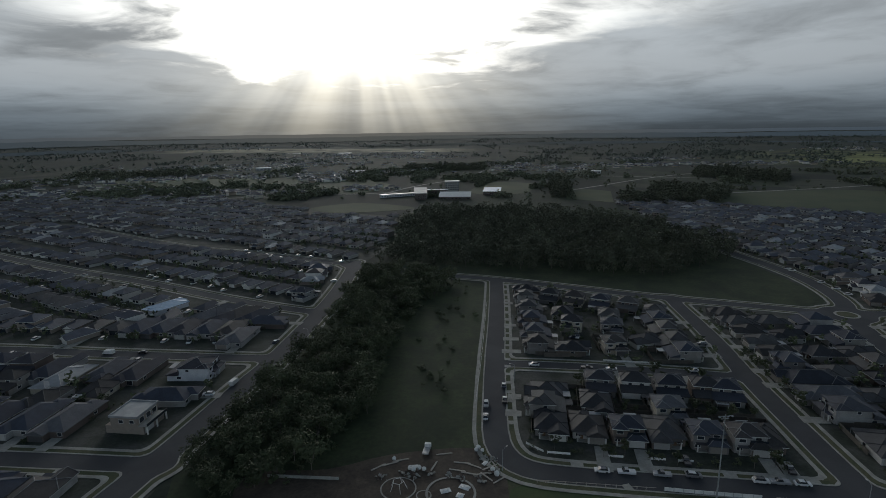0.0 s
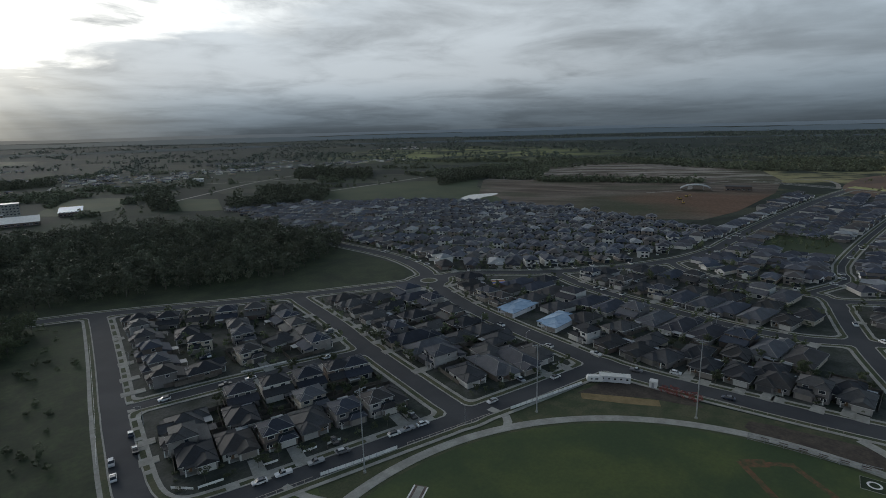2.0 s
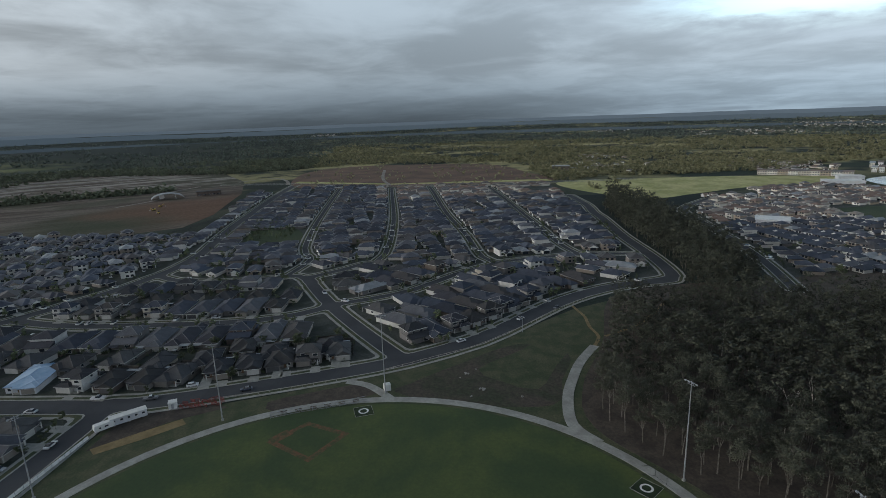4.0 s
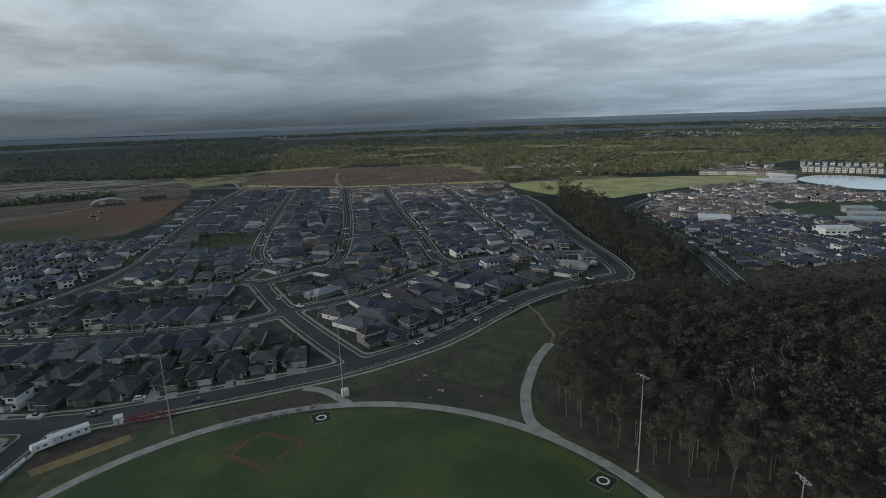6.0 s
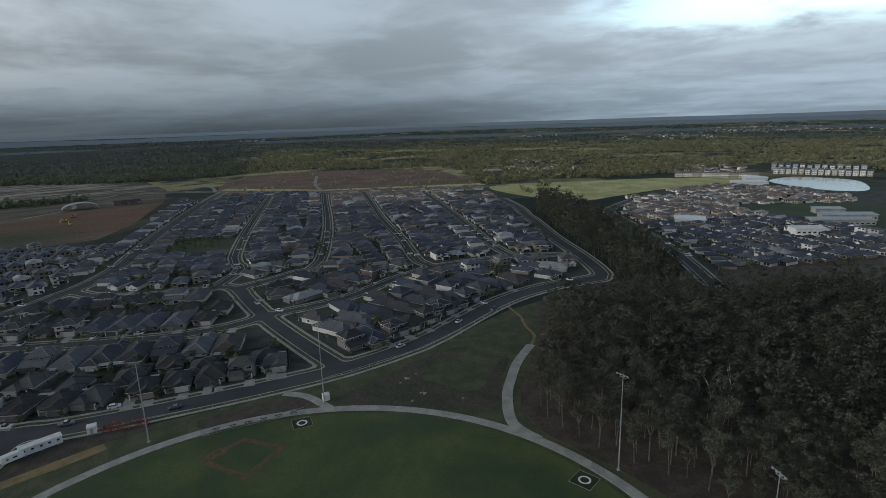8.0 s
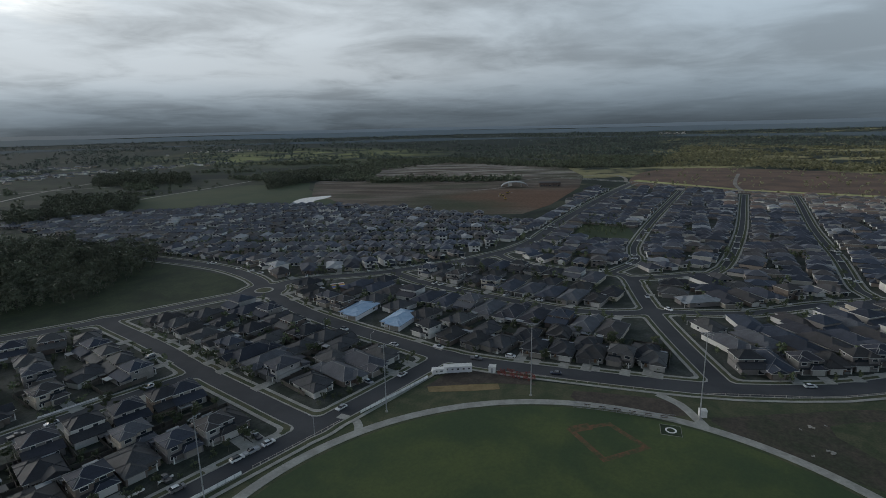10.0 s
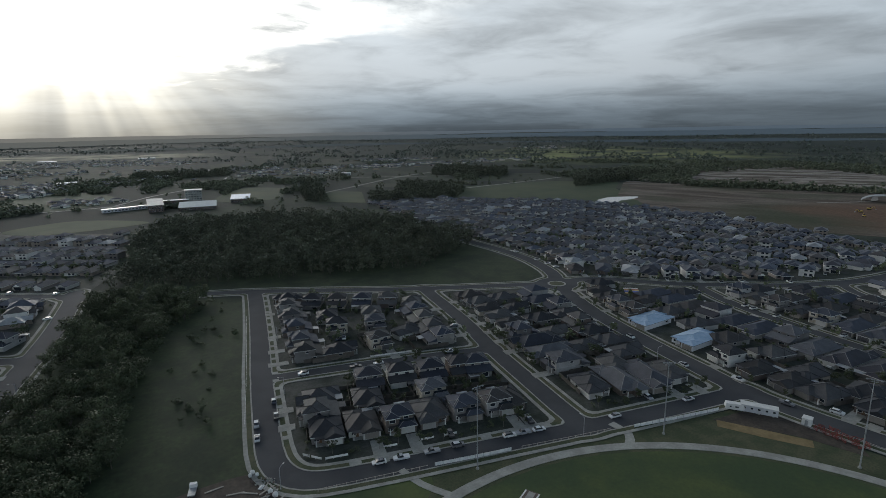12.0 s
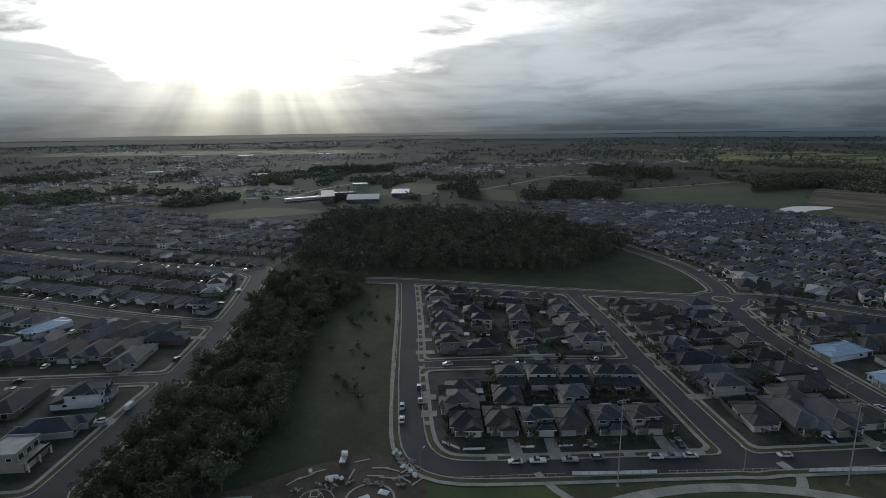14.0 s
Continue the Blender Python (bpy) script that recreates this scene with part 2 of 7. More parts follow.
def glass_material(name, color, rough=0.06):
    m = bpy.data.materials.new(name)
    m.use_nodes = True
    n = Nodes(m.node_tree)
    p = n.node("ShaderNodeBsdfPrincipled")
    at = n.node("ShaderNodeTexCoord").outputs["Object"]
    n.put(p.inputs["Base Color"], n.mix(n.noise(at, 0.8, 2.0), (*color, 1), tuple(c * 1.8 for c in color) + (1,)))
    p.inputs["Roughness"].default_value = rough
    p.inputs["Specular IOR Level"].default_value = 0.6
    o = n.node("ShaderNodeOutputMaterial")
    n.put(o.inputs[0], p.outputs[0])
    return m


def foliage_material(name, a, b, random=0.25):
    m = bpy.data.materials.new(name)
    m.use_nodes = True
    n = Nodes(m.node_tree)
    isle = n.node("ShaderNodeNewGeometry").outputs["Random Per Island"]
    at = n.node("ShaderNodeTexCoord").outputs["Object"]
    f = n.math("ADD", n.math("MULTIPLY", isle, 0.5), n.math("MULTIPLY", n.noise(at, 0.35, 3.0), 0.5))
    col = n.mix(f, (*a, 1), (*b, 1))
    col = n.mix(1.0, col, n.ramp(n.noise(at, 0.05, 3.0), 0.32, 0.68, 0.66, 1.4), "MULTIPLY")
    r = n.node("ShaderNodeObjectInfo").outputs["Random"]
    col = n.mix(1.0, col, n.ramp(r, 0.0, 1.0, 1 - random, 1 + random, smooth=False), "MULTIPLY")
    p = n.node("ShaderNodeBsdfPrincipled")
    n.put(p.inputs["Base Color"], col)
    p.inputs["Roughness"].default_value = 0.7
    p.inputs["Specular IOR Level"].default_value = 0.2
    o = n.node("ShaderNodeOutputMaterial")
    n.put(o.inputs[0], p.outputs[0])
    return m


def water_material():
    m = bpy.data.materials.new("water")
    m.use_nodes = True
    n = Nodes(m.node_tree)
    at = n.node("ShaderNodeTexCoord").outputs["Object"]
    p = n.node("ShaderNodeBsdfPrincipled")
    n.put(p.inputs["Base Color"], n.mix(n.noise(at, 0.02, 3.0), (0.02, 0.035, 0.045, 1), (0.05, 0.06, 0.06, 1)))
    p.inputs["Roughness"].default_value = 0.12
    h = n.node("ShaderNodeBump")
    h.inputs["Strength"].default_value = 0.04
    n.put(h.inputs["Height"], n.noise(at, 0.6, 4.0))
    n.put(p.inputs["Normal"], h.outputs[0])
    o = n.node("ShaderNodeOutputMaterial")
    n.put(o.inputs[0], p.outputs[0])
    return m


def haze_ridge_material(air):
    """Far wooded backdrop rise; its distance haze is painted as a faint blue emission."""
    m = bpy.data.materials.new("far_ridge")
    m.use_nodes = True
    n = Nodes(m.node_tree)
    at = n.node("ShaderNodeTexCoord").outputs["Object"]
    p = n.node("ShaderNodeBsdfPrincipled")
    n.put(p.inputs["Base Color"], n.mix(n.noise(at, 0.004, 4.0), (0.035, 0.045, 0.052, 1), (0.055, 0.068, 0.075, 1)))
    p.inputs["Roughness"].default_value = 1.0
    # the painted haze turns warmer and brighter towards the sun
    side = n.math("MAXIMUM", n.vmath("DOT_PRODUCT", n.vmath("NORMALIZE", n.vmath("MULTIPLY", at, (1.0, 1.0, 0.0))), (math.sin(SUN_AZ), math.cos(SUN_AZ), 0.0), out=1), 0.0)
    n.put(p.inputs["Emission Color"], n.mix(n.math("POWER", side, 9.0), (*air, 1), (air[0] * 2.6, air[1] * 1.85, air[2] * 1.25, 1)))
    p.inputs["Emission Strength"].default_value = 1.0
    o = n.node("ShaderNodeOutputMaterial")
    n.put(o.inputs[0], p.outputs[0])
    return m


HAZE = haze_ridge_material((0.054, 0.072, 0.092))
LOWHAZE = haze_ridge_material((0.019, 0.028, 0.036))
NEARHAZE = haze_ridge_material((0.034, 0.048, 0.062))
COUNTRY = ground_material()
YARD = surface("yard_ground", ((0.026, 0.034, 0.024), (0.064, 0.066, 0.060)), big=0.10, fine=0.9, vary=0.45, rough=0.95)
ASPHALT = surface("asphalt", ((0.042, 0.044, 0.050), (0.058, 0.060, 0.065)), big=0.05, fine=1.5, vary=0.16, rough=0.9)
CONCRETE = surface("concrete", ((0.25, 0.245, 0.225), (0.34, 0.335, 0.305)), big=0.2, fine=1.2, vary=0.18, rough=0.9)
VERGE = surface("verge_grass", ((0.042, 0.056, 0.026), (0.080, 0.082, 0.045)), big=0.12, fine=1.4, vary=0.4, rough=0.95)
OVAL = surface("mown_turf", ((0.040, 0.064, 0.026), (0.078, 0.100, 0.032)), big=0.028, fine=0.8, vary=0.22, rough=0.9)
MEADOW = surface("rough_meadow", ((0.018, 0.030, 0.014), (0.037, 0.052, 0.023)), big=0.05, fine=0.5, vary=0.5, rough=0.95)
FIELD = surface("green_field", ((0.032, 0.051, 0.022), (0.052, 0.068, 0.030)), big=0.012, fine=0.2, vary=0.25, rough=0.95)
# Dry grass in pale yellow, with the sunlight of the eastern fields painted in
SUNLITDRYFIELD = surface("sunlit_dry_field", ((0.30, 0.30, 0.11), (0.46, 0.42, 0.19)), big=0.03, fine=0.2, vary=0.3, rough=0.95)
DIRT = earth_material()
REDDIRT = surface("red_earth", ((0.105, 0.066, 0.046), (0.165, 0.098, 0.066)), big=0.02, fine=0.3, vary=0.3, rough=0.95)
SCRUB = surface("patchy_scrub", ((0.070, 0.056, 0.044), (0.040, 0.046, 0.026)), big=0.07, fine=0.7, vary=0.5, rough=0.95)
MULCH = surface("brown_garden_bed", ((0.050, 0.040, 0.033), (0.082, 0.066, 0.052)), big=0.15, fine=1.0, vary=0.4, rough=0.95)
CLAY = surface("infield_clay", ((0.064, 0.070, 0.032), (0.150, 0.076, 0.042)), big=0.45, fine=1.0, vary=0.3, rough=0.95)
GRAVEL = surface("pale_gravel", ((0.19, 0.17, 0.15), (0.28, 0.255, 0.225)), big=0.05, fine=0.3, vary=0.35, rough=0.95)
SANDY = surface("sandy_ground", ((0.17, 0.125, 0.06), (0.23, 0.17, 0.085)), big=0.2, fine=0.9, vary=0.25, rough=0.95)
WATER = water_material()
ROOF = surface("roof_tiles", ((0.06, 0.06, 0.065), (0.08, 0.08, 0.085)), rough=0.74, big=0.25, fine=2.2, vary=0.22, bump=0.5, bump_scale=4.0, spec=0.2,
               tints=((0.042, 0.047, 0.063), (0.060, 0.066, 0.085), (0.032, 0.036, 0.048), (0.078, 0.080, 0.093), (0.050, 0.050, 0.060), (0.066, 0.061, 0.061), (0.046, 0.055, 0.076), (0.105, 0.107, 0.119)))
DARKROOF = surface("dark_roof_tiles", ((0.04, 0.04, 0.04), (0.05, 0.05, 0.05)), rough=0.7, big=0.25, fine=2.2, vary=0.25, bump=0.5, bump_scale=4.0, spec=0.2,
                   tints=((0.044, 0.045, 0.050), (0.058, 0.054, 0.054), (0.050, 0.048, 0.048), (0.036, 0.038, 0.044), (0.090, 0.088, 0.088), (0.070, 0.070, 0.074)))
PALEROOF = surface("pale_metal_roof", ((0.22, 0.23, 0.24), (0.30, 0.31, 0.32)), rough=0.45, big=0.2, fine=1.0, vary=0.1, bump=0.1)
BLUEROOF = surface("bluish_metal_roof", ((0.24, 0.36, 0.50), (0.34, 0.45, 0.58)), rough=0.35, big=0.2, fine=1.0, vary=0.1, bump=0.1)
GUTTER = surface("gutter_metal", ((0.3, 0.3, 0.3), (0.3, 0.3, 0.3)), rough=0.5, fine=2.0, vary=0.1, bump=0.0, tints=((0.62, 0.62, 0.60), (0.08, 0.08, 0.085), (0.44, 0.44, 0.43), (0.55, 0.54, 0.52), (0.14, 0.14, 0.14)))
RIDGE = surface("ridge_tiles", ((0.15, 0.15, 0.155), (0.24, 0.235, 0.23)), rough=0.7, big=0.4, fine=3.0, vary=0.2, random=0.3)
WALL = surface("house_walls", ((0.3, 0.28, 0.25), (0.34, 0.32, 0.28)), rough=0.9, big=0.25, fine=3.0, vary=0.15, bump=0.2,
               tints=((0.25, 0.235, 0.22), (0.14, 0.115, 0.10), (0.32, 0.31, 0.30), (0.18, 0.17, 0.165), (0.12, 0.095, 0.085), (0.50, 0.49, 0.47), (0.17, 0.16, 0.155), (0.40, 0.36, 0.30)))
RENDER = surface("pale_render", ((0.48, 0.49, 0.52), (0.58, 0.58, 0.60)), rough=0.9, big=0.25, fine=2.0, vary=0.1)
DARKWALL = surface("dark_brick", ((0.10, 0.075, 0.065), (0.15, 0.115, 0.10)), rough=0.9, big=0.3, fine=4.0, vary=0.25)
TRIM = surface("white_trim", ((0.55, 0.55, 0.53), (0.66, 0.65, 0.62)), rough=0.6, big=0.4, fine=2.0, vary=0.08)
GARAGE = surface("garage_door_metal", ((0.2, 0.2, 0.2), (0.25, 0.25, 0.25)), rough=0.5, fine=2.0, vary=0.08,
                 tints=((0.35, 0.34, 0.32), (0.08, 0.08, 0.085), (0.22, 0.20, 0.18), (0.45, 0.44, 0.42)))
DOORWOOD = surface("door_timber", ((0.10, 0.06, 0.035), (0.16, 0.10, 0.06)), rough=0.6, fine=5.0, vary=0.2)
PANE = glass_material("window_glass", (0.018, 0.022, 0.028))
FENCE = surface("fence_panels", ((0.085, 0.075, 0.065), (0.12, 0.105, 0.09)), rough=0.8, big=0.3, fine=2.0, vary=0.25, random=0.3)
# Far gum leaves turned blue-grey, the haze of distance put into their colour
HAZYLEAF = foliage_material("hazy_gum_leaves", (0.075, 0.092, 0.080), (0.150, 0.172, 0.140))
WHITEPAINT = surface("white_paint", ((0.62, 0.62, 0.60), (0.74, 0.73, 0.71)), rough=0.6, big=0.4, fine=2.0, vary=0.1)
STEEL = surface("galvanised_steel", ((0.30, 0.31, 0.32), (0.40, 0.41, 0.42)), rough=0.5, big=0.6, fine=3.0, vary=0.15, metal=0.4)
BARK = surface("bark", ((0.085, 0.076, 0.066), (0.175, 0.158, 0.136)), rough=0.9, big=0.6, fine=3.0, vary=0.3, bump=0.4, random=0.3)
DEADWOOD = surface("bleached_wood", ((0.34, 0.31, 0.27), (0.44, 0.40, 0.36)), rough=0.9, big=0.6, fine=3.0, vary=0.2)
LEAF = foliage_material("gum_leaves", (0.050, 0.053, 0.038), (0.094, 0.097, 0.070))
BUSH = foliage_material("reserve_leaves", (0.048, 0.060, 0.034), (0.092, 0.108, 0.056))
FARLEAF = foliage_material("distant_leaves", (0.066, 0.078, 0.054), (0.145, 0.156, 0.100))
WOODLEAF = foliage_material("wood_leaves", (0.070, 0.080, 0.054), (0.122, 0.132, 0.088))
PAINT = surface("car_paint", ((0.5, 0.5, 0.5), (0.5, 0.5, 0.5)), rough=0.3, fine=1.0, vary=0.03, bump=0, spec=0.6,
                tints=((0.62, 0.63, 0.65), (0.70, 0.71, 0.72), (0.03, 0.03, 0.035), (0.30, 0.31, 0.33), (0.68, 0.68, 0.68), (0.04, 0.05, 0.08), (0.14, 0.14, 0.15), (0.60, 0.61, 0.62)))
TYRE = surface("tyre_rubber", ((0.018, 0.018, 0.018), (0.03, 0.03, 0.03)), rough=0.9, fine=6.0, vary=0.2)
LAMPGLASS = surface("lamp_lens", ((0.5, 0.5, 0.48), (0.6, 0.6, 0.58)), rough=0.2, fine=6.0, vary=0.05)
RED = surface("red_plastic", ((0.20, 0.040, 0.034), (0.27, 0.06, 0.045)), rough=0.6, fine=2.0, vary=0.15)
YELLOW = surface("yellow_paint", ((0.45, 0.30, 0.06), (0.55, 0.38, 0.09)), rough=0.6, fine=2.0, vary=0.1)
BLUE = surface("blue_vinyl", ((0.035, 0.06, 0.30), (0.05, 0.09, 0.40)), rough=0.5, fine=2.0, vary=0.1)
ROOF_TINTS = ((0.042, 0.047, 0.063), (0.060, 0.066, 0.085), (0.032, 0.036, 0.048), (0.078, 0.080, 0.093), (0.050, 0.050, 0.060), (0.066, 0.061, 0.061), (0.046, 0.055, 0.076), (0.105, 0.107, 0.119))
FARROOFS = [surface("far_roof", (tuple(v * 1.0 for v in c), tuple(v * 1.45 for v in c)), rough=0.6, big=0.1, fine=1.0, vary=0.25) for c in ROOF_TINTS[:7]]
# Brown roofs of the east, lightened in place of the sun falling there
SUNLITROOFS = [surface("sunlit_brown_roof", (c, tuple(v * 1.2 for v in c)), rough=0.6, big=0.1, fine=1.0, vary=0.2) for c in ((0.150, 0.112, 0.098), (0.120, 0.105, 0.100), (0.190, 0.130, 0.104), (0.110, 0.106, 0.108), (0.260, 0.225, 0.190))]
# Cream walls raised in tone for the eastern sunlight; northern towns share them
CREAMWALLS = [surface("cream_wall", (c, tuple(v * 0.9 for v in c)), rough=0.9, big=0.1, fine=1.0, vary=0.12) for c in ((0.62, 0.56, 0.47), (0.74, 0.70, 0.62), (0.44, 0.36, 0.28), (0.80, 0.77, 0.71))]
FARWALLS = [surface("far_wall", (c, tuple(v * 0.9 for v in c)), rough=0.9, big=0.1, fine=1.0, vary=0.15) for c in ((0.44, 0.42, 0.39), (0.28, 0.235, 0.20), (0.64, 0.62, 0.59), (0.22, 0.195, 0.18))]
# Olive leaves far lighter than the other gums, standing in for eastern sunlight
SUNLITLEAF = foliage_material("sunlit_olive_leaves", (0.160, 0.155, 0.088), (0.310, 0.295, 0.170))


# ---- mesh helpers ----
class Mesh:
    """Collects vertices and faces; several materials by index."""

    def __init__(self):
        self.v, self.f, self.m = [], [], []

    def poly(self, pts, mat=0):
        i = len(self.v)
        self.v.extend(tuple(p) for p in pts)
        self.f.append(tuple(range(i, i + len(pts))))
        self.m.append(mat)

    def box(self, x0, x1, y0, y1, z0, z1, mat=0, turn=None):
        c = [(x0, y0, z0), (x1, y0, z0), (x1, y1, z0), (x0, y1, z0), (x0, y0, z1), (x1, y0, z1), (x1, y1, z1), (x0, y1, z1)]
        if turn is not None:
            c = [tuple(turn @ Vector(p)) for p in c]
        i = len(self.v)
        self.v.extend(c)
        for q in ((3, 2, 1, 0), (4, 5, 6, 7), (0, 1, 5, 4), (1, 2, 6, 5), (2, 3, 7, 6), (3, 0, 4, 7)):
            self.f.append(tuple(i + k for k in q))
            self.m.append(mat)

    def bar(self, a, b, r0, r1=None, sides=6, mat=0):
        """A tapered round bar from a to b."""
        a, b = Vector(a), Vector(b)
        r1 = r0 if r1 is None else r1
        q = (b - a).to_track_quat("Z", "Y").to_matrix()
        i = len(self.v)
        for p, r in ((a, r0), (b, r1)):
            for k in range(sides):
                w = 2 * math.pi * k / sides
                self.v.append(tuple(p + q @ Vector((r * math.cos(w), r * math.sin(w), 0))))
        for k in range(sides):
            j = (k + 1) % sides
            self.f.append((i + k, i + j, i + sides + j, i + sides + k))
            self.m.append(mat)
        self.f.append(tuple(i + sides + k for k in range(sides)))
        self.m.append(mat)
        self.f.append(tuple(i + sides - 1 - k for k in range(sides)))
        self.m.append(mat)

    def data(self, name, mats):
        me = bpy.data.meshes.new(name)
        me.from_pydata(self.v, [], self.f)
        for m in mats if isinstance(mats, (list, tuple)) else [mats]:
            me.materials.append(m)
        if any(self.m):
            me.polygons.foreach_set("material_index", self.m)
        me.update()
        return me


def part(name, mesh, material, parent, label=""):
    ob = new(name, mesh.data(name, material))
    ob.parent = parent
    return tagged(ob, label)


def thing(name, label, category, group="", kind=""):
    ob = new(name)
    ob.empty_display_size = 0.5
    return tagged(ob, label, category, group, kind)


def setting(name, mesh, material, label, category, kind="structure"):
    return tagged(new(name, mesh.data(name, material)), label, category, kind=kind)


def inside(poly, x, y):
    """Which of the points lie in a polygon (arrays)."""
    x, y = np.asarray(x, float), np.asarray(y, float)
    hit = np.zeros(x.shape, bool)
    for (x0, y0), (x1, y1) in zip(poly, poly[1:] + poly[:1]):
        if y0 == y1:
            continue
        cross = ((y0 > y) != (y1 > y)) & (x < (x1 - x0) * (y - y0) / (y1 - y0) + x0)
        hit ^= cross
    return hit


def rounded(pts, closed=False, step=4.0):
    """A smooth line through the points (Catmull-Rom)."""
    p = [Vector((*q, 0)) for q in pts]
    n, out = len(p), []
    for i in range(n if closed else n - 1):
        a, b, c, d = (p[(i + k) % n] if closed else p[min(max(i + k, 0), n - 1)] for k in (-1, 0, 1, 2))
        m = max(2, int((c - b).length / step))
        for k in range(m):
            t = k / m
            q = 0.5 * (2 * b + (c - a) * t + (2 * a - 5 * b + 4 * c - d) * t * t + (3 * b - a - 3 * c + d) * t ** 3)
            out.append((q.x, q.y))
    if not closed:
        out.append(tuple(pts[-1]))
    return out


def sheet(name, pts, z, material, label, category="ground", smooth=True, thick=0.0):
    """A flat area of ground with a soft outline."""
    line = rounded(pts, True, 6.0) if smooth else list(pts)
    area = sum(a[0] * b[1] - b[0] * a[1] for a, b in zip(line, line[1:] + line[:1]))
    if area < 0:
        line.reverse()
    m = Mesh()
    m.poly([(x, y, z) for x, y in line])
    for a, b in zip(line, line[1:] + line[:1]):
        m.poly([(a[0], a[1], z - 0.3), (b[0], b[1], z - 0.3), (b[0], b[1], z), (a[0], a[1], z)])
    return setting(name, m, material, label, category)


def ribbon(mesh, pts, half, z, lift=0.0, mat=0, smooth=True):
    """A strip along a line, with edges down to the ground."""
    line = rounded(pts, False, 3.0) if smooth else list(pts)
    rim = []
    for i, (x, y) in enumerate(line):
        a, b = line[max(i - 1, 0)], line[min(i + 1, len(line) - 1)]
        d = Vector((b[0] - a[0], b[1] - a[1])).normalized()
        rim.append(((x - d.y * half, y + d.x * half), (x + d.y * half, y - d.x * half)))
    for (l0, r0), (l1, r1) in zip(rim, rim[1:]):
        mesh.poly([(*r0, z), (*r1, z), (*l1, z), (*l0, z)], mat)
        if lift:
            mesh.poly([(*l0, z - lift), (*l0, z), (*l1, z), (*l1, z - lift)], mat)
            mesh.poly([(*r0, z), (*r0, z - lift), (*r1, z - lift), (*r1, z)], mat)


# ---- ground ----
def height(x, y):
    """The country lies flat and rises a little towards the horizon."""
    r = np.hypot(x, y)
    t = np.clip((r - 1700.0) / 3000.0, 0, 1)
    roll = 5 * np.sin(x / 410.0 + 1.0) * np.sin(y / 530.0)
    ridge = 6 * np.clip((x - y - 2500) / 2500.0, 0, 1)
    return t * t * (62 + ridge) + np.clip((r - 1500) / 1500.0, 0, 1) * roll


def build_ground():
    rings = [0, 60, 120, 200, 300, 450, 650, 900, 1200, 1500, 1700, 1900, 2150, 2400, 2700, 3000, 3300, 3600, 3900, 4200, 4500, 4800]
    spokes = 120
    m = Mesh()
    m.v.append((0, 0, 0))
    for r in rings[1:]:
        for k in range(spokes):
            w = 2 * math.pi * k / spokes
            x, y = r * math.cos(w), r * math.sin(w)
            m.v.append((x, y, float(height(x, y))))
    for k in range(spokes):
        m.f.append((0, 1 + k, 1 + (k + 1) % spokes))
    for i in range(len(rings) - 2):
        a, b = 1 + i * spokes, 1 + (i + 1) * spokes
        for k in range(spokes):
            j = (k + 1) % spokes
            m.f.append((a + k, b + k, b + j, a + j))
    m.m = [0] * len(m.f)
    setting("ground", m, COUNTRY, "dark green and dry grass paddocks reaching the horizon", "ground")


build_ground()


def far_ridge(name, far, top, roll, material, label):
    """A low wooded rise along the horizon, added to carry the painted haze."""
    m = Mesh()
    n = 360
    ring = []
    for k in range(n):
        w = 2 * math.pi * k / n
        x, y = far * math.cos(w), far * math.sin(w)
        z = top + roll * noise.noise(Vector((math.cos(w) * 6, math.sin(w) * 6, 1.0))) + roll * 0.5 * noise.noise(Vector((math.cos(w) * 40, math.sin(w) * 40, 2.0))) + 9 * max(0.0, (x - 0.6 * y - 0.75 * far) / 2200)
        ring.append(((x * 0.985, y * 0.985, float(height(x, y)) - 12), (x, y, z)))
    for a, b in zip(ring, ring[1:] + ring[:1]):
        m.poly([a[0], b[0], b[1], a[1]])
    setting(name, m, material, label, "backdrop")


far_ridge("far_ridge", 4780, 86, 5, HAZE, "low blue-grey ridge along the horizon, haze painted as glow")
far_ridge("middle_ridge", 4050, 66, 10, NEARHAZE, "low wooded rise in the distance, added for painted haze")
far_ridge("low_rise", 3250, 26, 7, LOWHAZE, "low rise before the ridges, added to carry painted haze")

SUBURBS = {
    "yard_ground_central": [(18.6, 151.3), (110.1, 137.5), (182.2, 125.1), (222.0, 3.0), (287.9, -78.2), (315.7, -148.2), (567.6, -175.2), (854.4, -187.8), (881.2, 202.0), (532.4, 223.2), (533.5, 424.7), (492.7, 593.9), (335.5, 715.6), (227.8, 750.9), (221.0, 426.7), (223.5, 308.8), (197.8, 282.9), (29.1, 351.6)],
    "yard_ground_west": [(-87.5, 116.3), (-75.7, 295.1), (-69.8, 400.8), (-58.4, 456.0), (-64.2, 642.0), (-128.5, 669.7), (-367.2, 838.3), (-834.6, 933.7), (-893.5, 470.5), (-456.5, 123.0), (-274.6, 58.9), (-114.2, 57.5)],
    "yard_ground_south_east": [(506.8, -254.7), (301.9, -211.0), (302.4, -342.4), (379.2, -555.5), (550.5, -666.6), (678.8, -569.4), (653.1, -370.4)],
}
for name, line in SUBURBS.items():
    sheet(name, line, 0.05, YARD, "mixed lawn, mulch and paving between the houses", smooth=False)

sheet("reserve_grass", [(8.6, 161.3), (25.1, 341.9), (-63.4, 391.3), (-61.2, 329.6), (-85.5, 145.9), (-72.9, 106.2), (-1.5, 134.2)], 0.04, MEADOW, "rough dark green grass of the reserve", smooth=False)
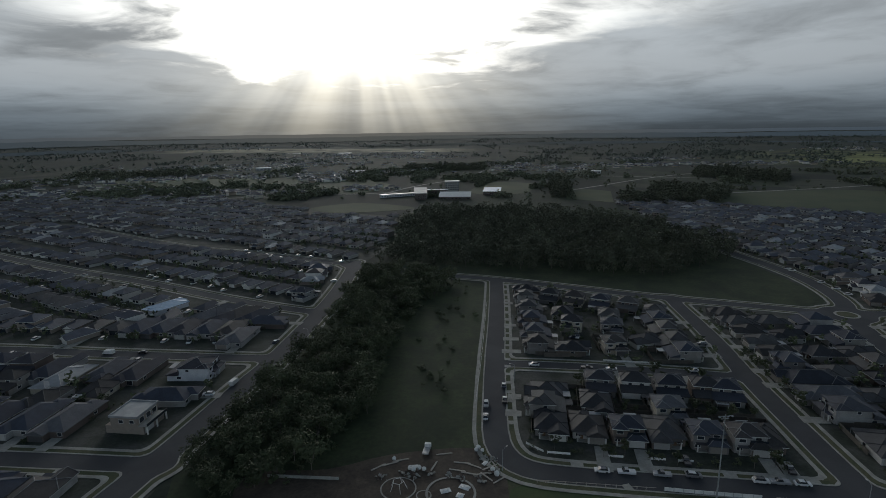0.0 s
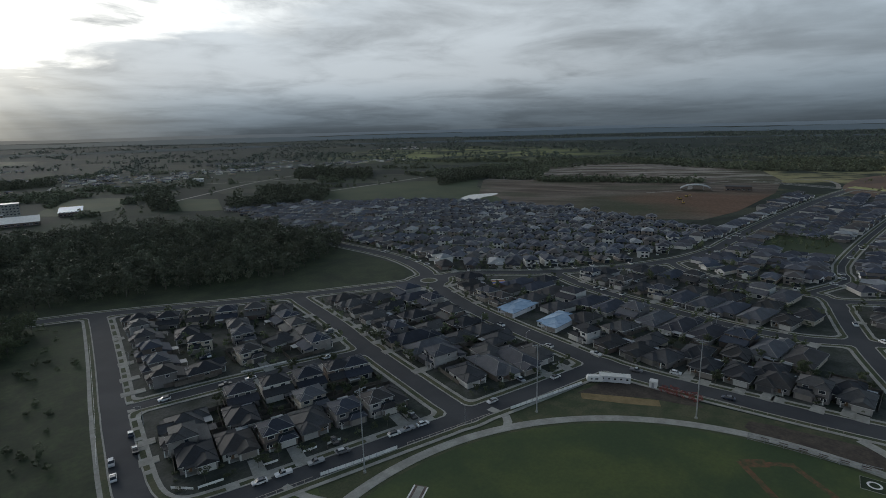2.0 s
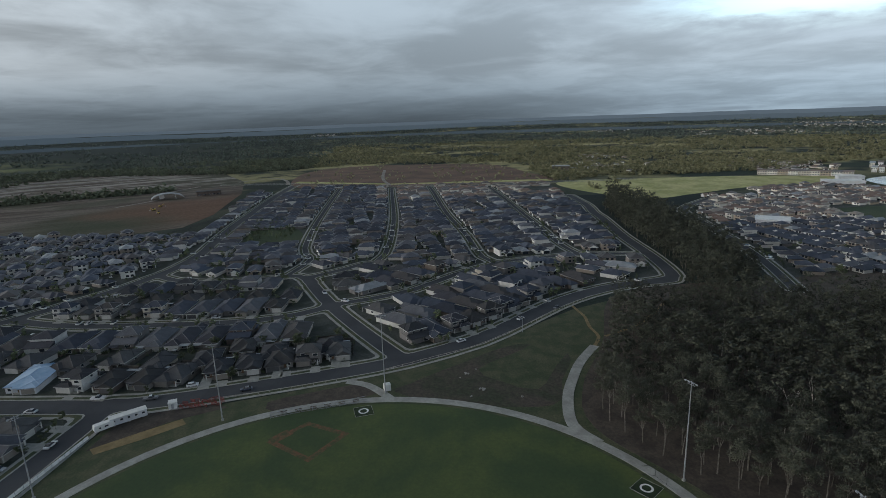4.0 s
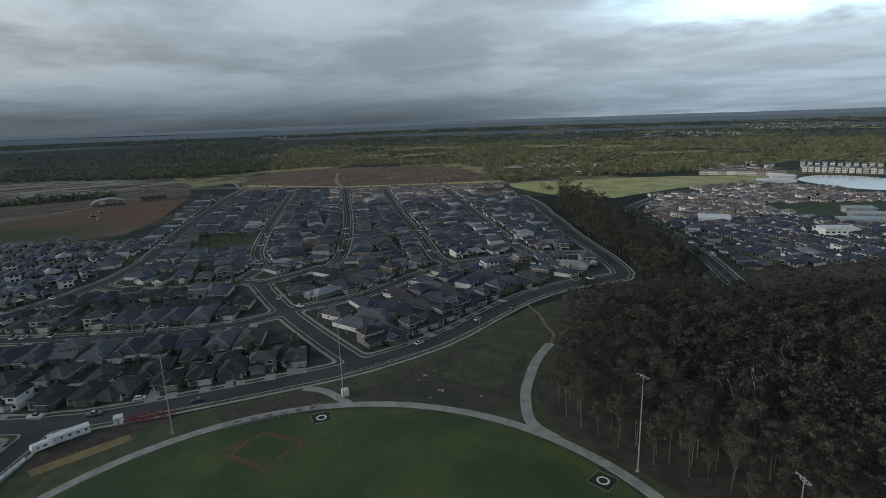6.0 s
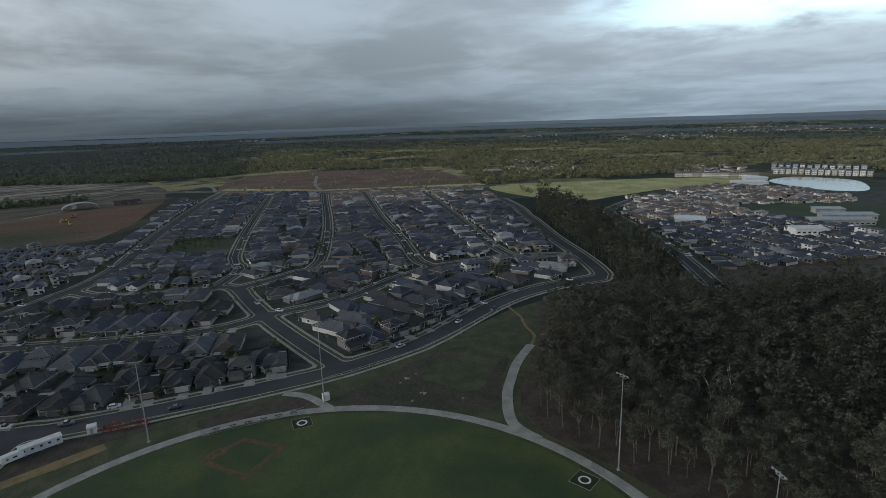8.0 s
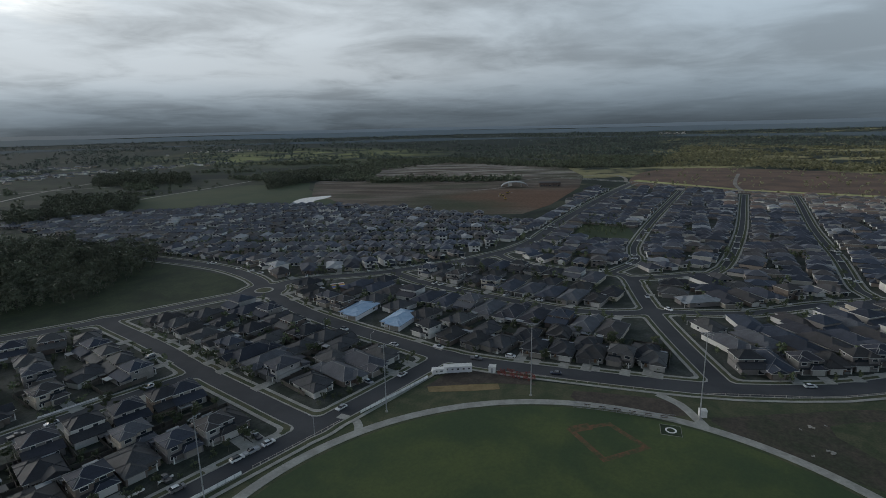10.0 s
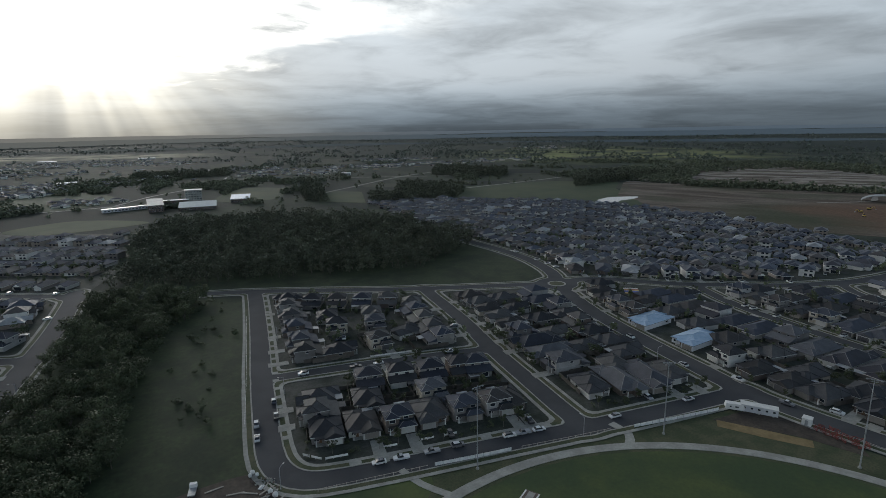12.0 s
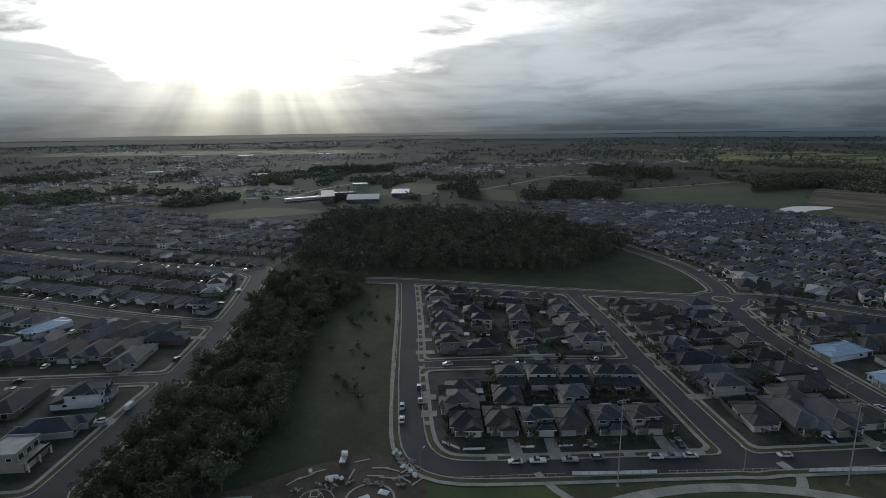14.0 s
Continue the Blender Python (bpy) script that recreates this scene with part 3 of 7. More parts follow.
sheet("wood_grass", [(-51.0, 402.6), (19.0, 366.2), (134.3, 315.1), (202.8, 293.4), (225.6, 323.3), (229.4, 394.7), (215.3, 446.8), (-32.4, 556.2)], 0.04, MEADOW, "dark meadow in front of the wood", smooth=False)
sheet("park_grass", [(14.6, 139.7), (58.8, 133.2), (108.0, 124.9), (174.3, 115.8), (183.2, 83.6), (199.5, 30.1), (221.2, -15.2), (268.2, -73.7), (303.8, -145.2), (138.5, -103.8), (50.9, -87.1), (-62.4, 27.8), (-42.2, 125.3)], 0.04, VERGE, "park grass round the oval", smooth=False)

OVAL_AT, OVAL_R = (83.9, 24.6), 96.0


def circle(at, r, n=96, a0=0.0, a1=360.0):
    return [(at[0] + r * math.cos(radians(a0 + (a1 - a0) * k / n)), at[1] + r * math.sin(radians(a0 + (a1 - a0) * k / n))) for k in range(n + 1)]


sheet("oval_turf", circle(OVAL_AT, OVAL_R - 1.5)[:-1], 0.10, OVAL, "mown green turf of the sports oval", smooth=False)
m = Mesh()
ribbon(m, circle(OVAL_AT, OVAL_R + 1.8, 120, -80, 125), 1.8, 0.16, 0.12, smooth=False)
ribbon(m, [(120.5, 116.5), (124.5, 121.0), (124.0, 129.0)], 1.5, 0.165, 0.12)
ribbon(m, [(182.5, 18.0), (187.5, 22.0), (193.5, 27.5), (197.5, 36.0)], 1.7, 0.17, 0.12)
ribbon(m, [(148.0, -50.0), (159.0, -44.5), (177.0, -47.5), (192.0, -53.5), (206.0, -60.5), (221.0, -71.0)], 2.0, 0.175, 0.12)
ribbon(m, [(58.0, 119.0), (52.0, 128.0), (49.0, 137.0)], 1.2, 0.165, 0.12)
setting("footpath_park", m, CONCRETE, "pale concrete path curving round the oval", "path")

sheet("garden_bed", [(183.7, 63.8), (190.2, 47.6), (194.6, 29.4), (186.8, 23.5), (180.2, 38.3), (175.9, 58.4)], 0.08, MULCH, "brown mulched bed between the road and the oval")
sheet("bare_ground", [(193.1, 11.0), (207.8, -8.1), (226.4, -37.6), (213.8, -57.2), (190.4, -48.7), (172.0, -40.6), (176.7, -4.2), (187.2, 16.6)], 0.085, SCRUB, "patchy dry grass and earth beside the path")
sheet("swale", [(184, -38), (192, -25), (203, -17), (220, -38), (232, -50), (236, -60), (222, -61), (204, -50)], 0.10, VERGE, "green grassed swale between path and road")
m = Mesh()
ribbon(m, [(221.0, -71.0), (231, -76), (243, -75.5), (257, -77), (266, -76), (274, -75)], 0.8, 0.12)
ribbon(m, [(231, -79), (236, -88), (243, -99), (256, -112), (274, -126)], 0.8, 0.12)
setting("forest_track", m, SANDY, "pale sandy track along the edge of the forest", "track")
sheet("forest_floor", [(287.1, -102.1), (224.7, -75.8), (185.2, -55.5), (155.9, -51.4), (118.5, -73.4), (49.9, -103.6), (-20.0, -200.0), (94.6, -359.2), (310.0, -365.4), (304.3, -200.5), (303.6, -151.5)], 0.09, MULCH, "brown leaf litter under the gum trees")
sheet("sandy_bed", [(155.0, 111.2), (163.2, 98.7), (171.0, 88.6), (174.6, 91.4), (167.2, 102.2), (158.2, 114.2)], 0.10, SANDY, "ochre sand of a works compound", smooth=False)
sheet("corner_lawn", [(16.5, 135.5), (24, 136.6), (40, 134.6), (54, 132.4), (55, 126), (46, 117), (34, 108), (22, 112), (15, 124)], 0.06, OVAL, "green lawn between the path and the road")
sheet("works_ground", [(156.9, 114.9), (173.8, 94.1), (181.2, 77.8), (185.2, 83.5), (180.0, 113.4)], 0.085, MULCH, "dark churned earth of the works compound", smooth=False)
sheet("playground_earth", [(-62.7, 141.4), (-38.1, 144.8), (-19.8, 152.2), (6.6, 155.5), (14.6, 145.6), (12.6, 124.2), (-11.6, 105.2), (-52.4, 113.7)], 0.09, MULCH, "dark churned earth of the playground site")
# baseball infield lines of red clay
m = Mesh()
diamond = [(157.5, 55.5), (167.5, 45.5), (160.0, 31.5), (146.8, 41.0)]
for a, b in zip(diamond, diamond[1:] + diamond[:1]):
    p, q = Vector(a), Vector(b)
    d = (q - p).normalized()
    ribbon(m, [tuple(p + d * 1.0), tuple(q + d * 1.0)], 1.0, 0.118, smooth=False)
ribbon(m, [(157.5, 55.5), (163.0, 50.5)], 2.0, 0.124, smooth=False)
setting("infield_lines", m, CLAY, "worn red clay diamond in the turf", "field marking")

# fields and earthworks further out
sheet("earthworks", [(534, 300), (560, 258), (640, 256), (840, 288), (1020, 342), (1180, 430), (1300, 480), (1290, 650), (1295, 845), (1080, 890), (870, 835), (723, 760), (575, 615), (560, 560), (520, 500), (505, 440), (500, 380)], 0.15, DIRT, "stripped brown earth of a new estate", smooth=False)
sheet("earthworks_far", [(880, 205), (1140, 257), (1270, 190), (1286, 37), (1208, -141), (994, -189), (860, -200), (850, -20)], 0.15, REDDIRT, "brown cleared land beside the road")
sheet("school_field", [(-285.9, 977.1), (-227.9, 1197.4), (-108.7, 1010.2), (-173.9, 878.5)], 0.15, FIELD, "green playing field")
sheet("school_field_2", [(-189.1, 718.8), (-129.2, 767.3), (-48.4, 708.2), (-139.4, 672.9)], 0.15, FIELD, "green field before the school")
sheet("school_field_3", [(30.3, 881.9), (82.9, 1053.8), (154.2, 1009.9), (112.5, 859.7)], 0.15, FIELD, "green field behind the school")
sheet("road_grass", [(884, 60), (900, 62), (985, 232), (960, 236)], 0.18, SUNLITDRYFIELD, "yellow grass along the main road, painted as if sunlit", smooth=False)
sheet("road_grass_2", [(857, -200), (884, -196), (898, 60), (884, 60)], 0.18, SUNLITDRYFIELD, "yellow grass along the main road, painted as if sunlit", smooth=False)
sheet("dry_field_3", [(640, -262), (745, -205), (836, -208), (843, -330), (828, -490), (785, -592), (738, -600), (712, -520), (700, -420), (662, -335)], 0.14, SUNLITDRYFIELD, "yellow-green grass between road and houses, painted as if sunlit")
sheet("sports_field", [(520, -398), (460, -398), (408, -424), (340, -424), (335, -515), (460, -556), (525, -515)], 0.20, FIELD, "dark green sports field")
sheet("field_west", [(-653.6, 1003.2), (-335.4, 1024.0), (-374.4, 1213.2), (-739.2, 1207.7)], 0.15, FIELD, "green paddock")
sheet("pocket_park", [(449, 175), (530, 183), (539, 142), (485, 116), (445, 128)], 0.20, FIELD, "grass of a small park")
sheet("back_paddock", [(330, 745), (440, 660), (480, 610), (500, 520), (505, 450), (560, 560), (640, 690), (720, 770), (640, 850), (450, 860)], 0.12, FIELD, "rough green paddock behind the estate", smooth=False)
sheet("school_paddock", [(203, 940), (260, 880), (224, 740), (168, 788)], 0.15, FIELD, "green paddock beside the copse", smooth=False)
sheet("pond", [(498, 552), (512, 586), (534, 600), (556, 606), (590, 590), (566, 574), (540, 570), (522, 556), (508, 532), (492, 524)], 0.20, WATER, "pale still pond", "water")
sheet("basin", [(752, 780), (770, 784), (790, 712), (768, 704)], 0.25, WATER, "long narrow basin", "water")
sheet("lake", [(727, -607), (760, -669), (735, -703), (680, -712), (594, -640), (605, -600), (659, -590)], 0.20, WATER, "blue lake beyond the houses", "water")

# ---- roads ----
m = Mesh()
for pts in ([(-700, 990), (-420, 950), (-300, 900), (-180, 880), (-90, 900)], [(-110, 880), (-60, 1010), (40, 1180), (90, 1420)], [(-900, 1250), (-500, 1290), (-100, 1230), (250, 1190), (520, 1080)], [(160, 860), (260, 960), (420, 1120), (620, 1260)],
            [(300, 780), (420, 830), (600, 880), (860, 960), (1100, 990)], [(-640, 900), (-460, 830), (-300, 860)]):
    ribbon(m, pts, 2.6, 0.22)
setting("country_road", m, CONCRETE, "pale narrow roads between the northern paddocks", "road")

ROADS = {
    "estate_loop": (4.2, [(30, 353), (28.5, 330), (23.5, 272), (18.5, 222), (16, 191), (14.2, 166), (15.2, 154), (19.5, 146.5), (27, 142.6), (41, 140.2), (57, 138), (87, 134.3), (110, 131.2), (147, 127), (187, 123.5)]),
    "estate_east": (4.1, [(131, 311), (129, 293), (127, 261), (124.5, 236), (121, 212), (118.5, 188), (116.5, 163), (115, 145), (114.5, 131)]),
    "estate_lane": (3.2, [(20.8, 219.7), (59.4, 215.3), (98.9, 208.3), (120.5, 204.2)]),
    "wood_road": (4.2, [(-80, 398), (-45, 379), (-12, 368.5), (20, 359.5), (56, 344), (105, 320.5), (134, 308), (162, 297.5), (188, 288), (212.4, 278.1)]),
    "north_road": (4.8, [(212.4, 278.1), (223.3, 295.1), (230.4, 318.1), (234.7, 351.1), (232.2, 386.6), (227.7, 416.4), (221.6, 476.0)]),
    "collector": (5.0, [(212.4, 278.1), (204.3, 253.2), (195.1, 217.7), (190.3, 179.1), (187.5, 144.4), (186.1, 122.9), (189.9, 98.0), (197.9, 66.9), (205.6, 39.6), (214.6, 13.6), (232.8, -19.0), (252.6, -40.8), (276.4, -65.0), (293.5, -88.0), (305.7, -113.8), (312.8, -145.8)]),
    "belt_road": (4.2, [(311, -138), (317, -149), (330, -154), (373, -159), (443, -163), (530, -173), (556, -174), (610, -182), (690, -183)]),
    "north_east_road": (4.5, [(212.4, 278.1), (232, 279), (252, 268), (277, 243), (313, 220), (341, 204), (367, 196), (386, 190.5), (431, 188), (484, 195), (595, 207), (815, 223), (935, 226)]),
    "crescent": (3.6, [(288, 234), (278, 205), (273.5, 180), (271.5, 150), (270.5, 120), (272, 95), (279, 73), (290, 59)]),
    "link": (3.8, [(219, 17), (243, 31.5), (270, 47), (294, 59.5), (326, 74), (350, 84)]),
    "crescent_east": (3.0, [(340, 79), (356, 92), (352, 117), (350, 150), (359, 178), (372, 193)]),
    "ring": (3.0, [(291, 60), (301, 35), (314, 12), (343, -15), (358, -33), (372, -53), (381, -90), (385, -115), (379, -150)]),
    "ring_north": (3.0, [(350, 84), (366, 64), (382, 49)]),
    "street_a": (2.1, [(383, -110), (425, -104), (529, -102), (694, -97), (800, -92)]),
    "street_b": (2.1, [(366, -50), (388, -38), (469, -32), (593, -19), (755, -9), (840, -3)]),
    "street_c": (2.1, [(350, 84), (380, 50), (407, 36), (551, 37), (747, 50), (835, 56)]),
    "street_d": (2.1, [(356, 100), (400, 92), (440, 105), (560, 118), (760, 132), (850, 138)]),
    "south_east_road": (3.0, [(640, -352), (560, -272), (498, -257), (401, -239), (340, -224), (285, -206)]),
    "main_road": (6.0, [(977.7, 361.0), (940.4, 220.2), (870.7, 63.9), (842.9, -205.2), (849.4, -497.7), (857.7, -743.7)]),
    "reserve_road": (5.0, [(-76, 410), (-74, 379), (-73.5, 320), (-76, 277), (-80.5, 224), (-84, 204), (-88, 179), (-91, 159), (-95, 140), (-103, 100)]),
    "west_lane": (3.6, [(-300, 246), (-209, 239), (-173, 234.5), (-130, 230.5), (-79, 226)]),
    "south_lane": (3.8, [(-250, 158), (-138, 150.5), (-106, 148), (-90, 147)]),
    "north_west_lane": (3.8, [(-430, 467), (-307, 401), (-262, 379), (-228, 364), (-189, 344), (-140, 317.5), (-99, 298.5), (-73, 289)]),
    "far_west_lane": (3.8, [(-73.9, 398.0), (-108.8, 417.6), (-169.1, 446.4), (-241.7, 475.6), (-373.4, 558.5), (-469.0, 622.7)]),
}
ROUNDABOUT = (212.4, 278.1)


def road_field(x, y, blend=5.0):
    """Distance to the nearest kerb line, with the corners of junctions rounded; below zero on the carriageway."""
    d = np.hypot(x - ROUNDABOUT[0], y - ROUNDABOUT[1]) - 13.5
    for half, pts in ROADS.values():
        line = rounded(pts, False, 14.0)
        best = np.full(x.shape, 1e9)
        for (x0, y0), (x1, y1) in zip(line, line[1:]):
            dx, dy = x1 - x0, y1 - y0
            t = np.clip(((x - x0) * dx + (y - y0) * dy) / max(dx * dx + dy * dy, 1e-9), 0, 1)
            best = np.minimum(best, np.hypot(x - x0 - t * dx, y - y0 - t * dy))
        e = best - half
        h = np.clip(0.5 + 0.5 * (d - e) / blend, 0, 1)
        d = d * (1 - h) + e * h - blend * h * (1 - h) * 0.6
    return d


GRID = 2.0
gx, gy = np.arange(-400, 1000.1, GRID), np.arange(-330, 590.1, GRID)
FX, FY = np.meshgrid(gx, gy)
FIELD_D = road_field(FX, FY)


def band(lo, hi, z, drop=None):
    """The flat strip where the distance to the kerb lies between lo and hi."""
    m = Mesh()
    d = FIELD_D
    corner = np.stack([d[:-1, :-1], d[:-1, 1:], d[1:, 1:], d[1:, :-1]])
    cells = np.argwhere((corner.max(0) > lo) & (corner.min(0) < hi))

    def cut(poly, level, keep_above):
        out = []
        for (p, a), (q, b) in zip(poly, poly[1:] + poly[:1]):
            ina, inb = (a >= level) == keep_above, (b >= level) == keep_above
            if ina:
                out.append((p, a))
            if ina != inb:
                t = (level - a) / (b - a)
                out.append(((p[0] + t * (q[0] - p[0]), p[1] + t * (q[1] - p[1])), level))
        return out

    for j, i in cells:
        quad = [((gx[i + u], gy[j + v]), d[j + v, i + u]) for u, v in ((0, 0), (1, 0), (1, 1), (0, 1))]
        vals = [q[1] for q in quad]
        if lo <= min(vals) and max(vals) < hi:
            m.poly([(*q[0], z) for q in quad])
            continue
        for tri in (quad[:3], [quad[0], quad[2], quad[3]]):
            p = cut(tri, lo, True)
            p = cut(p, hi, False) if len(p) > 2 else p
            if len(p) > 2:
                m.poly([(*q[0], z) for q in p])
                if drop is not None:
                    for (a, da), (b, db) in zip(p, p[1:] + p[:1]):
                        if (abs(da - lo) < 1e-6 and abs(db - lo) < 1e-6) or (abs(da - hi) < 1e-6 and abs(db - hi) < 1e-6):
                            m.poly([(*a, z), (*a, z - drop), (*b, z - drop), (*b, z)])
    return m


setting("road", band(-50, 0.0, 0.11), ASPHALT, "dark grey asphalt streets of the estate", "road")
setting("kerb", band(0.0, 0.55, 0.24, 0.13), CONCRETE, "pale concrete kerb along the streets", "kerb")
setting("verge", band(0.55, 2.3, 0.21), VERGE, "strip of grass between kerb and footpath", "verge")
setting("footpath", band(2.3, 3.7, 0.23, 0.1), CONCRETE, "pale concrete footpath beside the road", "path")

m = Mesh()
ring = circle(ROUNDABOUT, 6.0, 40)
for a, b in zip(ring, ring[1:]):
    ia, ib = [(ROUNDABOUT[0] + (p[0] - ROUNDABOUT[0]) * 0.8, ROUNDABOUT[1] + (p[1] - ROUNDABOUT[1]) * 0.8) for p in (a, b)]
    m.poly([(*a, 0.26), (*b, 0.26), (*ib, 0.26), (*ia, 0.26)])
    m.poly([(*a, 0.0), (*b, 0.0), (*b, 0.26), (*a, 0.26)])
    m.poly([(*ia, 0.262), (*ib, 0.262), (*ROUNDABOUT, 0.35)], 1)
setting("roundabout_island", m, [CONCRETE, VERGE], "round kerbed grass island of the roundabout", "traffic island")


# ---- houses ----
def hip(mesh, caps, x0, x1, y0, y1, z, pitch, over=0.5, gable=None, gutter=1):
    """A hipped roof over a rectangle, with a fascia; gable "y0" ends the ridge in a gable at that side."""
    x0, x1, y0, y1 = x0 - over, x1 + over, y0 - over, y1 + over
    w, d = x1 - x0, y1 - y0
    rise = math.tan(radians(pitch)) * min(w, d) / 2
    top = z + rise
    if w >= d:
        a, b = Vector((x0 + d / 2, (y0 + y1) / 2, top)), Vector((x1 - d / 2, (y0 + y1) / 2, top))
        ends = ((a, (x0, y0)), (a, (x0, y1)), (b, (x1, y0)), (b, (x1, y1)))
    else:
        a, b = Vector(((x0 + x1) / 2, y0 + (0.0 if gable == "y0" else w / 2), top)), Vector(((x0 + x1) / 2, y1 - w / 2, top))
        ends = ((a, (x0, y0)), (a, (x1, y0)), (b, (x0, y1)), (b, (x1, y1)))
    c = [(x0, y0, z), (x1, y0, z), (x1, y1, z), (x0, y1, z)]
    if w >= d:
        mesh.poly([c[0], c[1], b, a])
        mesh.poly([c[1], c[2], b])
        mesh.poly([c[2], c[3], a, b])
        mesh.poly([c[3], c[0], a])
    else:
        mesh.poly([c[0], c[1], a])
        mesh.poly([c[1], c[2], b, a])
        mesh.poly([c[2], c[3], b])
        mesh.poly([c[3], c[0], a, b])
    low = [(x, y, z - 0.22) for x, y, _ in c]
    for p, q, r, s in zip(low, low[1:] + low[:1], c[1:] + c[:1], c):
        mesh.poly([p, q, r, s], gutter)
    mesh.poly(low[::-1], gutter)
    if caps is not None:
        up = Vector((0, 0, 0.05))
        if (b - a).length > 0.3:
            caps.bar(a + up, b + up, 0.13, sides=4)
        for p, (ex, ey) in ends:
            caps.bar(p + up, Vector((ex, ey, z)) + up, 0.12, sides=4)


def window_unit(parent, x, y, z, w, h, face, fine):
    """A window with a frame proud of the wall; face is the wall's outward side."""
    o = 1 if face[0] == "+" else -1
    t = 0.10

    def at(a, b, out):
        return (x + a, y + o * out, z + b) if face[1] == "y" else (x + o * out, y + a, z + b)

    def rect(inset, out):
        return [at(-w / 2 + inset, inset, out), at(w / 2 - inset, inset, out), at(w / 2 - inset, h - inset, out), at(-w / 2 + inset, h - inset, out)]

    fr = Mesh()
    fr.v = rect(0, 0) + rect(0, 0.08) + rect(t, 0.08) + rect(t, 0.03)
    for k in range(4):
        j = (k + 1) % 4
        for a in (0, 4, 8):
            fr.f.append((a + k, a + j, a + 4 + j, a + 4 + k))
    fr.m = [0] * 12
    if fine:
        f = part("window", fr, TRIM, parent)
        pane = Mesh()
        pane.poly(rect(t, 0.032))
        part("pane", pane, PANE, f)
    else:
        fr.f.append((12, 13, 14, 15))
        fr.m.append(1)
        part("window", fr, [TRIM, PANE], parent)


def make_house(label, w, d, storeys, roof_mat, wall_mat, wing=1, fine=True, pitch=24.0, gable=False, flat=False, solar=False, seed=1):
    """A suburban house: main body, projecting garage wing, hipped roofs. The front looks to -y."""
    rng = random.Random(seed)
    house = thing("house", label, "house", "houses of the estate")
    h1, h2 = 2.75, 5.5
    wall, roof, caps = Mesh(), Mesh(), Mesh()
    hx, hy = w / 2, d / 2
    gx0, gx1 = (hx - 5.9, hx) if wing > 0 else (-hx, -hx + 5.9)
    porch = (gx0 - 3.4, gx0) if wing > 0 else (gx1, gx1 + 3.4)
    if storeys == 1:
        wall.box(-hx, hx, -hy + 2.6, hy, 0, h1)
        wall.box(gx0, gx1, -hy, -hy + 2.6, 0, h1)
        hip(roof, caps, -hx, hx, -hy + 2.6, hy, h1, pitch)
        hip(roof, caps, gx0, gx1, -hy, -hy + 7.0, h1 + 0.01, pitch, gable="y0" if gable else None)
        if gable:
            wall.poly([(gx0, -hy, h1), (gx1, -hy, h1), ((gx0 + gx1) / 2, -hy, h1 + math.tan(radians(pitch)) * 2.9)])
        # rear wing with its own hip
        rx = (-hx, hx * 0.15) if wing > 0 else (-hx * 0.15, hx)
        wall.box(*rx, hy, hy + 2.4, 0, h1)
        hip(roof, caps, *rx, hy - 4.5, hy + 2.4, h1 + 0.015, pitch)
        front, top = -hy + 2.6, h1
    else:
        back = hy - d * 0.26
        wall.box(-hx, hx, -hy + 2.2, hy, 0, h1)
        wall.box(gx0, gx1, -hy, -hy + 2.2, 0, h1)
        wall.box(-hx + 0.3, hx - 0.3, -hy + 2.8, back, h1, h2)
        hip(roof, caps, -hx + 0.3, hx - 0.3, -hy + 2.8, back, h2, pitch)
        hip(roof, caps, gx0, gx1, -hy, -hy + 5.0, h1 + 0.02, pitch * 0.9)
        # lean-to over the rear rooms
        z0, z1 = h1 + 0.03, h1 + (hy - back) * 0.36
        roof.poly([(hx + 0.5, hy + 0.5, z0), (-hx - 0.5, hy + 0.5, z0), (-hx - 0.5, back, z1), (hx + 0.5, back, z1)])
        roof.poly([(-hx - 0.5, hy + 0.5, z0 - 0.2), (-hx - 0.5, hy + 0.5, z0), (hx + 0.5, hy + 0.5, z0), (hx + 0.5, hy + 0.5, z0 - 0.2)])
        roof.poly([(-hx - 0.5, back, z1), (-hx - 0.5, hy + 0.5, z0), (-hx - 0.5, hy + 0.5, z0 - 0.2), (-hx - 0.5, back, z0 - 0.2)])
        roof.poly([(hx + 0.5, back, z0 - 0.2), (hx + 0.5, hy + 0.5, z0 - 0.2), (hx + 0.5, hy + 0.5, z0), (hx + 0.5, back, z1)])
        # upper front bay with its own hip
        bx = (-hx + 0.3, -hx + 4.6) if wing > 0 else (hx - 4.6, hx - 0.3)
        wall.box(*bx, -hy + 1.6, -hy + 2.8, 0, h2)
        hip(roof, caps, *bx, -hy + 1.6, -hy + 6.6, h2 + 0.012, pitch)
        front, top = -hy + 2.2, h2
    part("wall", wall, wall_mat, house)
    part("roof", roof, [roof_mat, GUTTER], house)
    if fine:
        tagged(part("ridge_capping", caps, RIDGE if roof_mat == ROOF else roof_mat, house), kind="stuff")
    g = Mesh()
    gc = (gx0 + gx1) / 2
    for k in range(4):
        g.box(gc - 2.4, gc + 2.4, -hy - 0.06, -hy + 0.02, 0.12 + k * 0.53, 0.12 + k * 0.53 + 0.5)
    part("garage_door", g, GARAGE, house, "wide panelled garage door")
    if fine:
        door = Mesh()
        dc = (porch[0] + porch[1]) / 2
        door.box(dc - 0.5, dc + 0.5, front - 0.06, front + 0.02, 0.15, 2.25)
        part("front_door", door, DOORWOOD, house)
        slab = Mesh()
        slab.box(porch[0], porch[1], front - 2.0, front - 0.01, 0, 0.16)
        part("porch_slab", slab, CONCRETE, house)
        px = porch[0] + 0.3 if wing > 0 else porch[1] - 0.3
        post = Mesh()
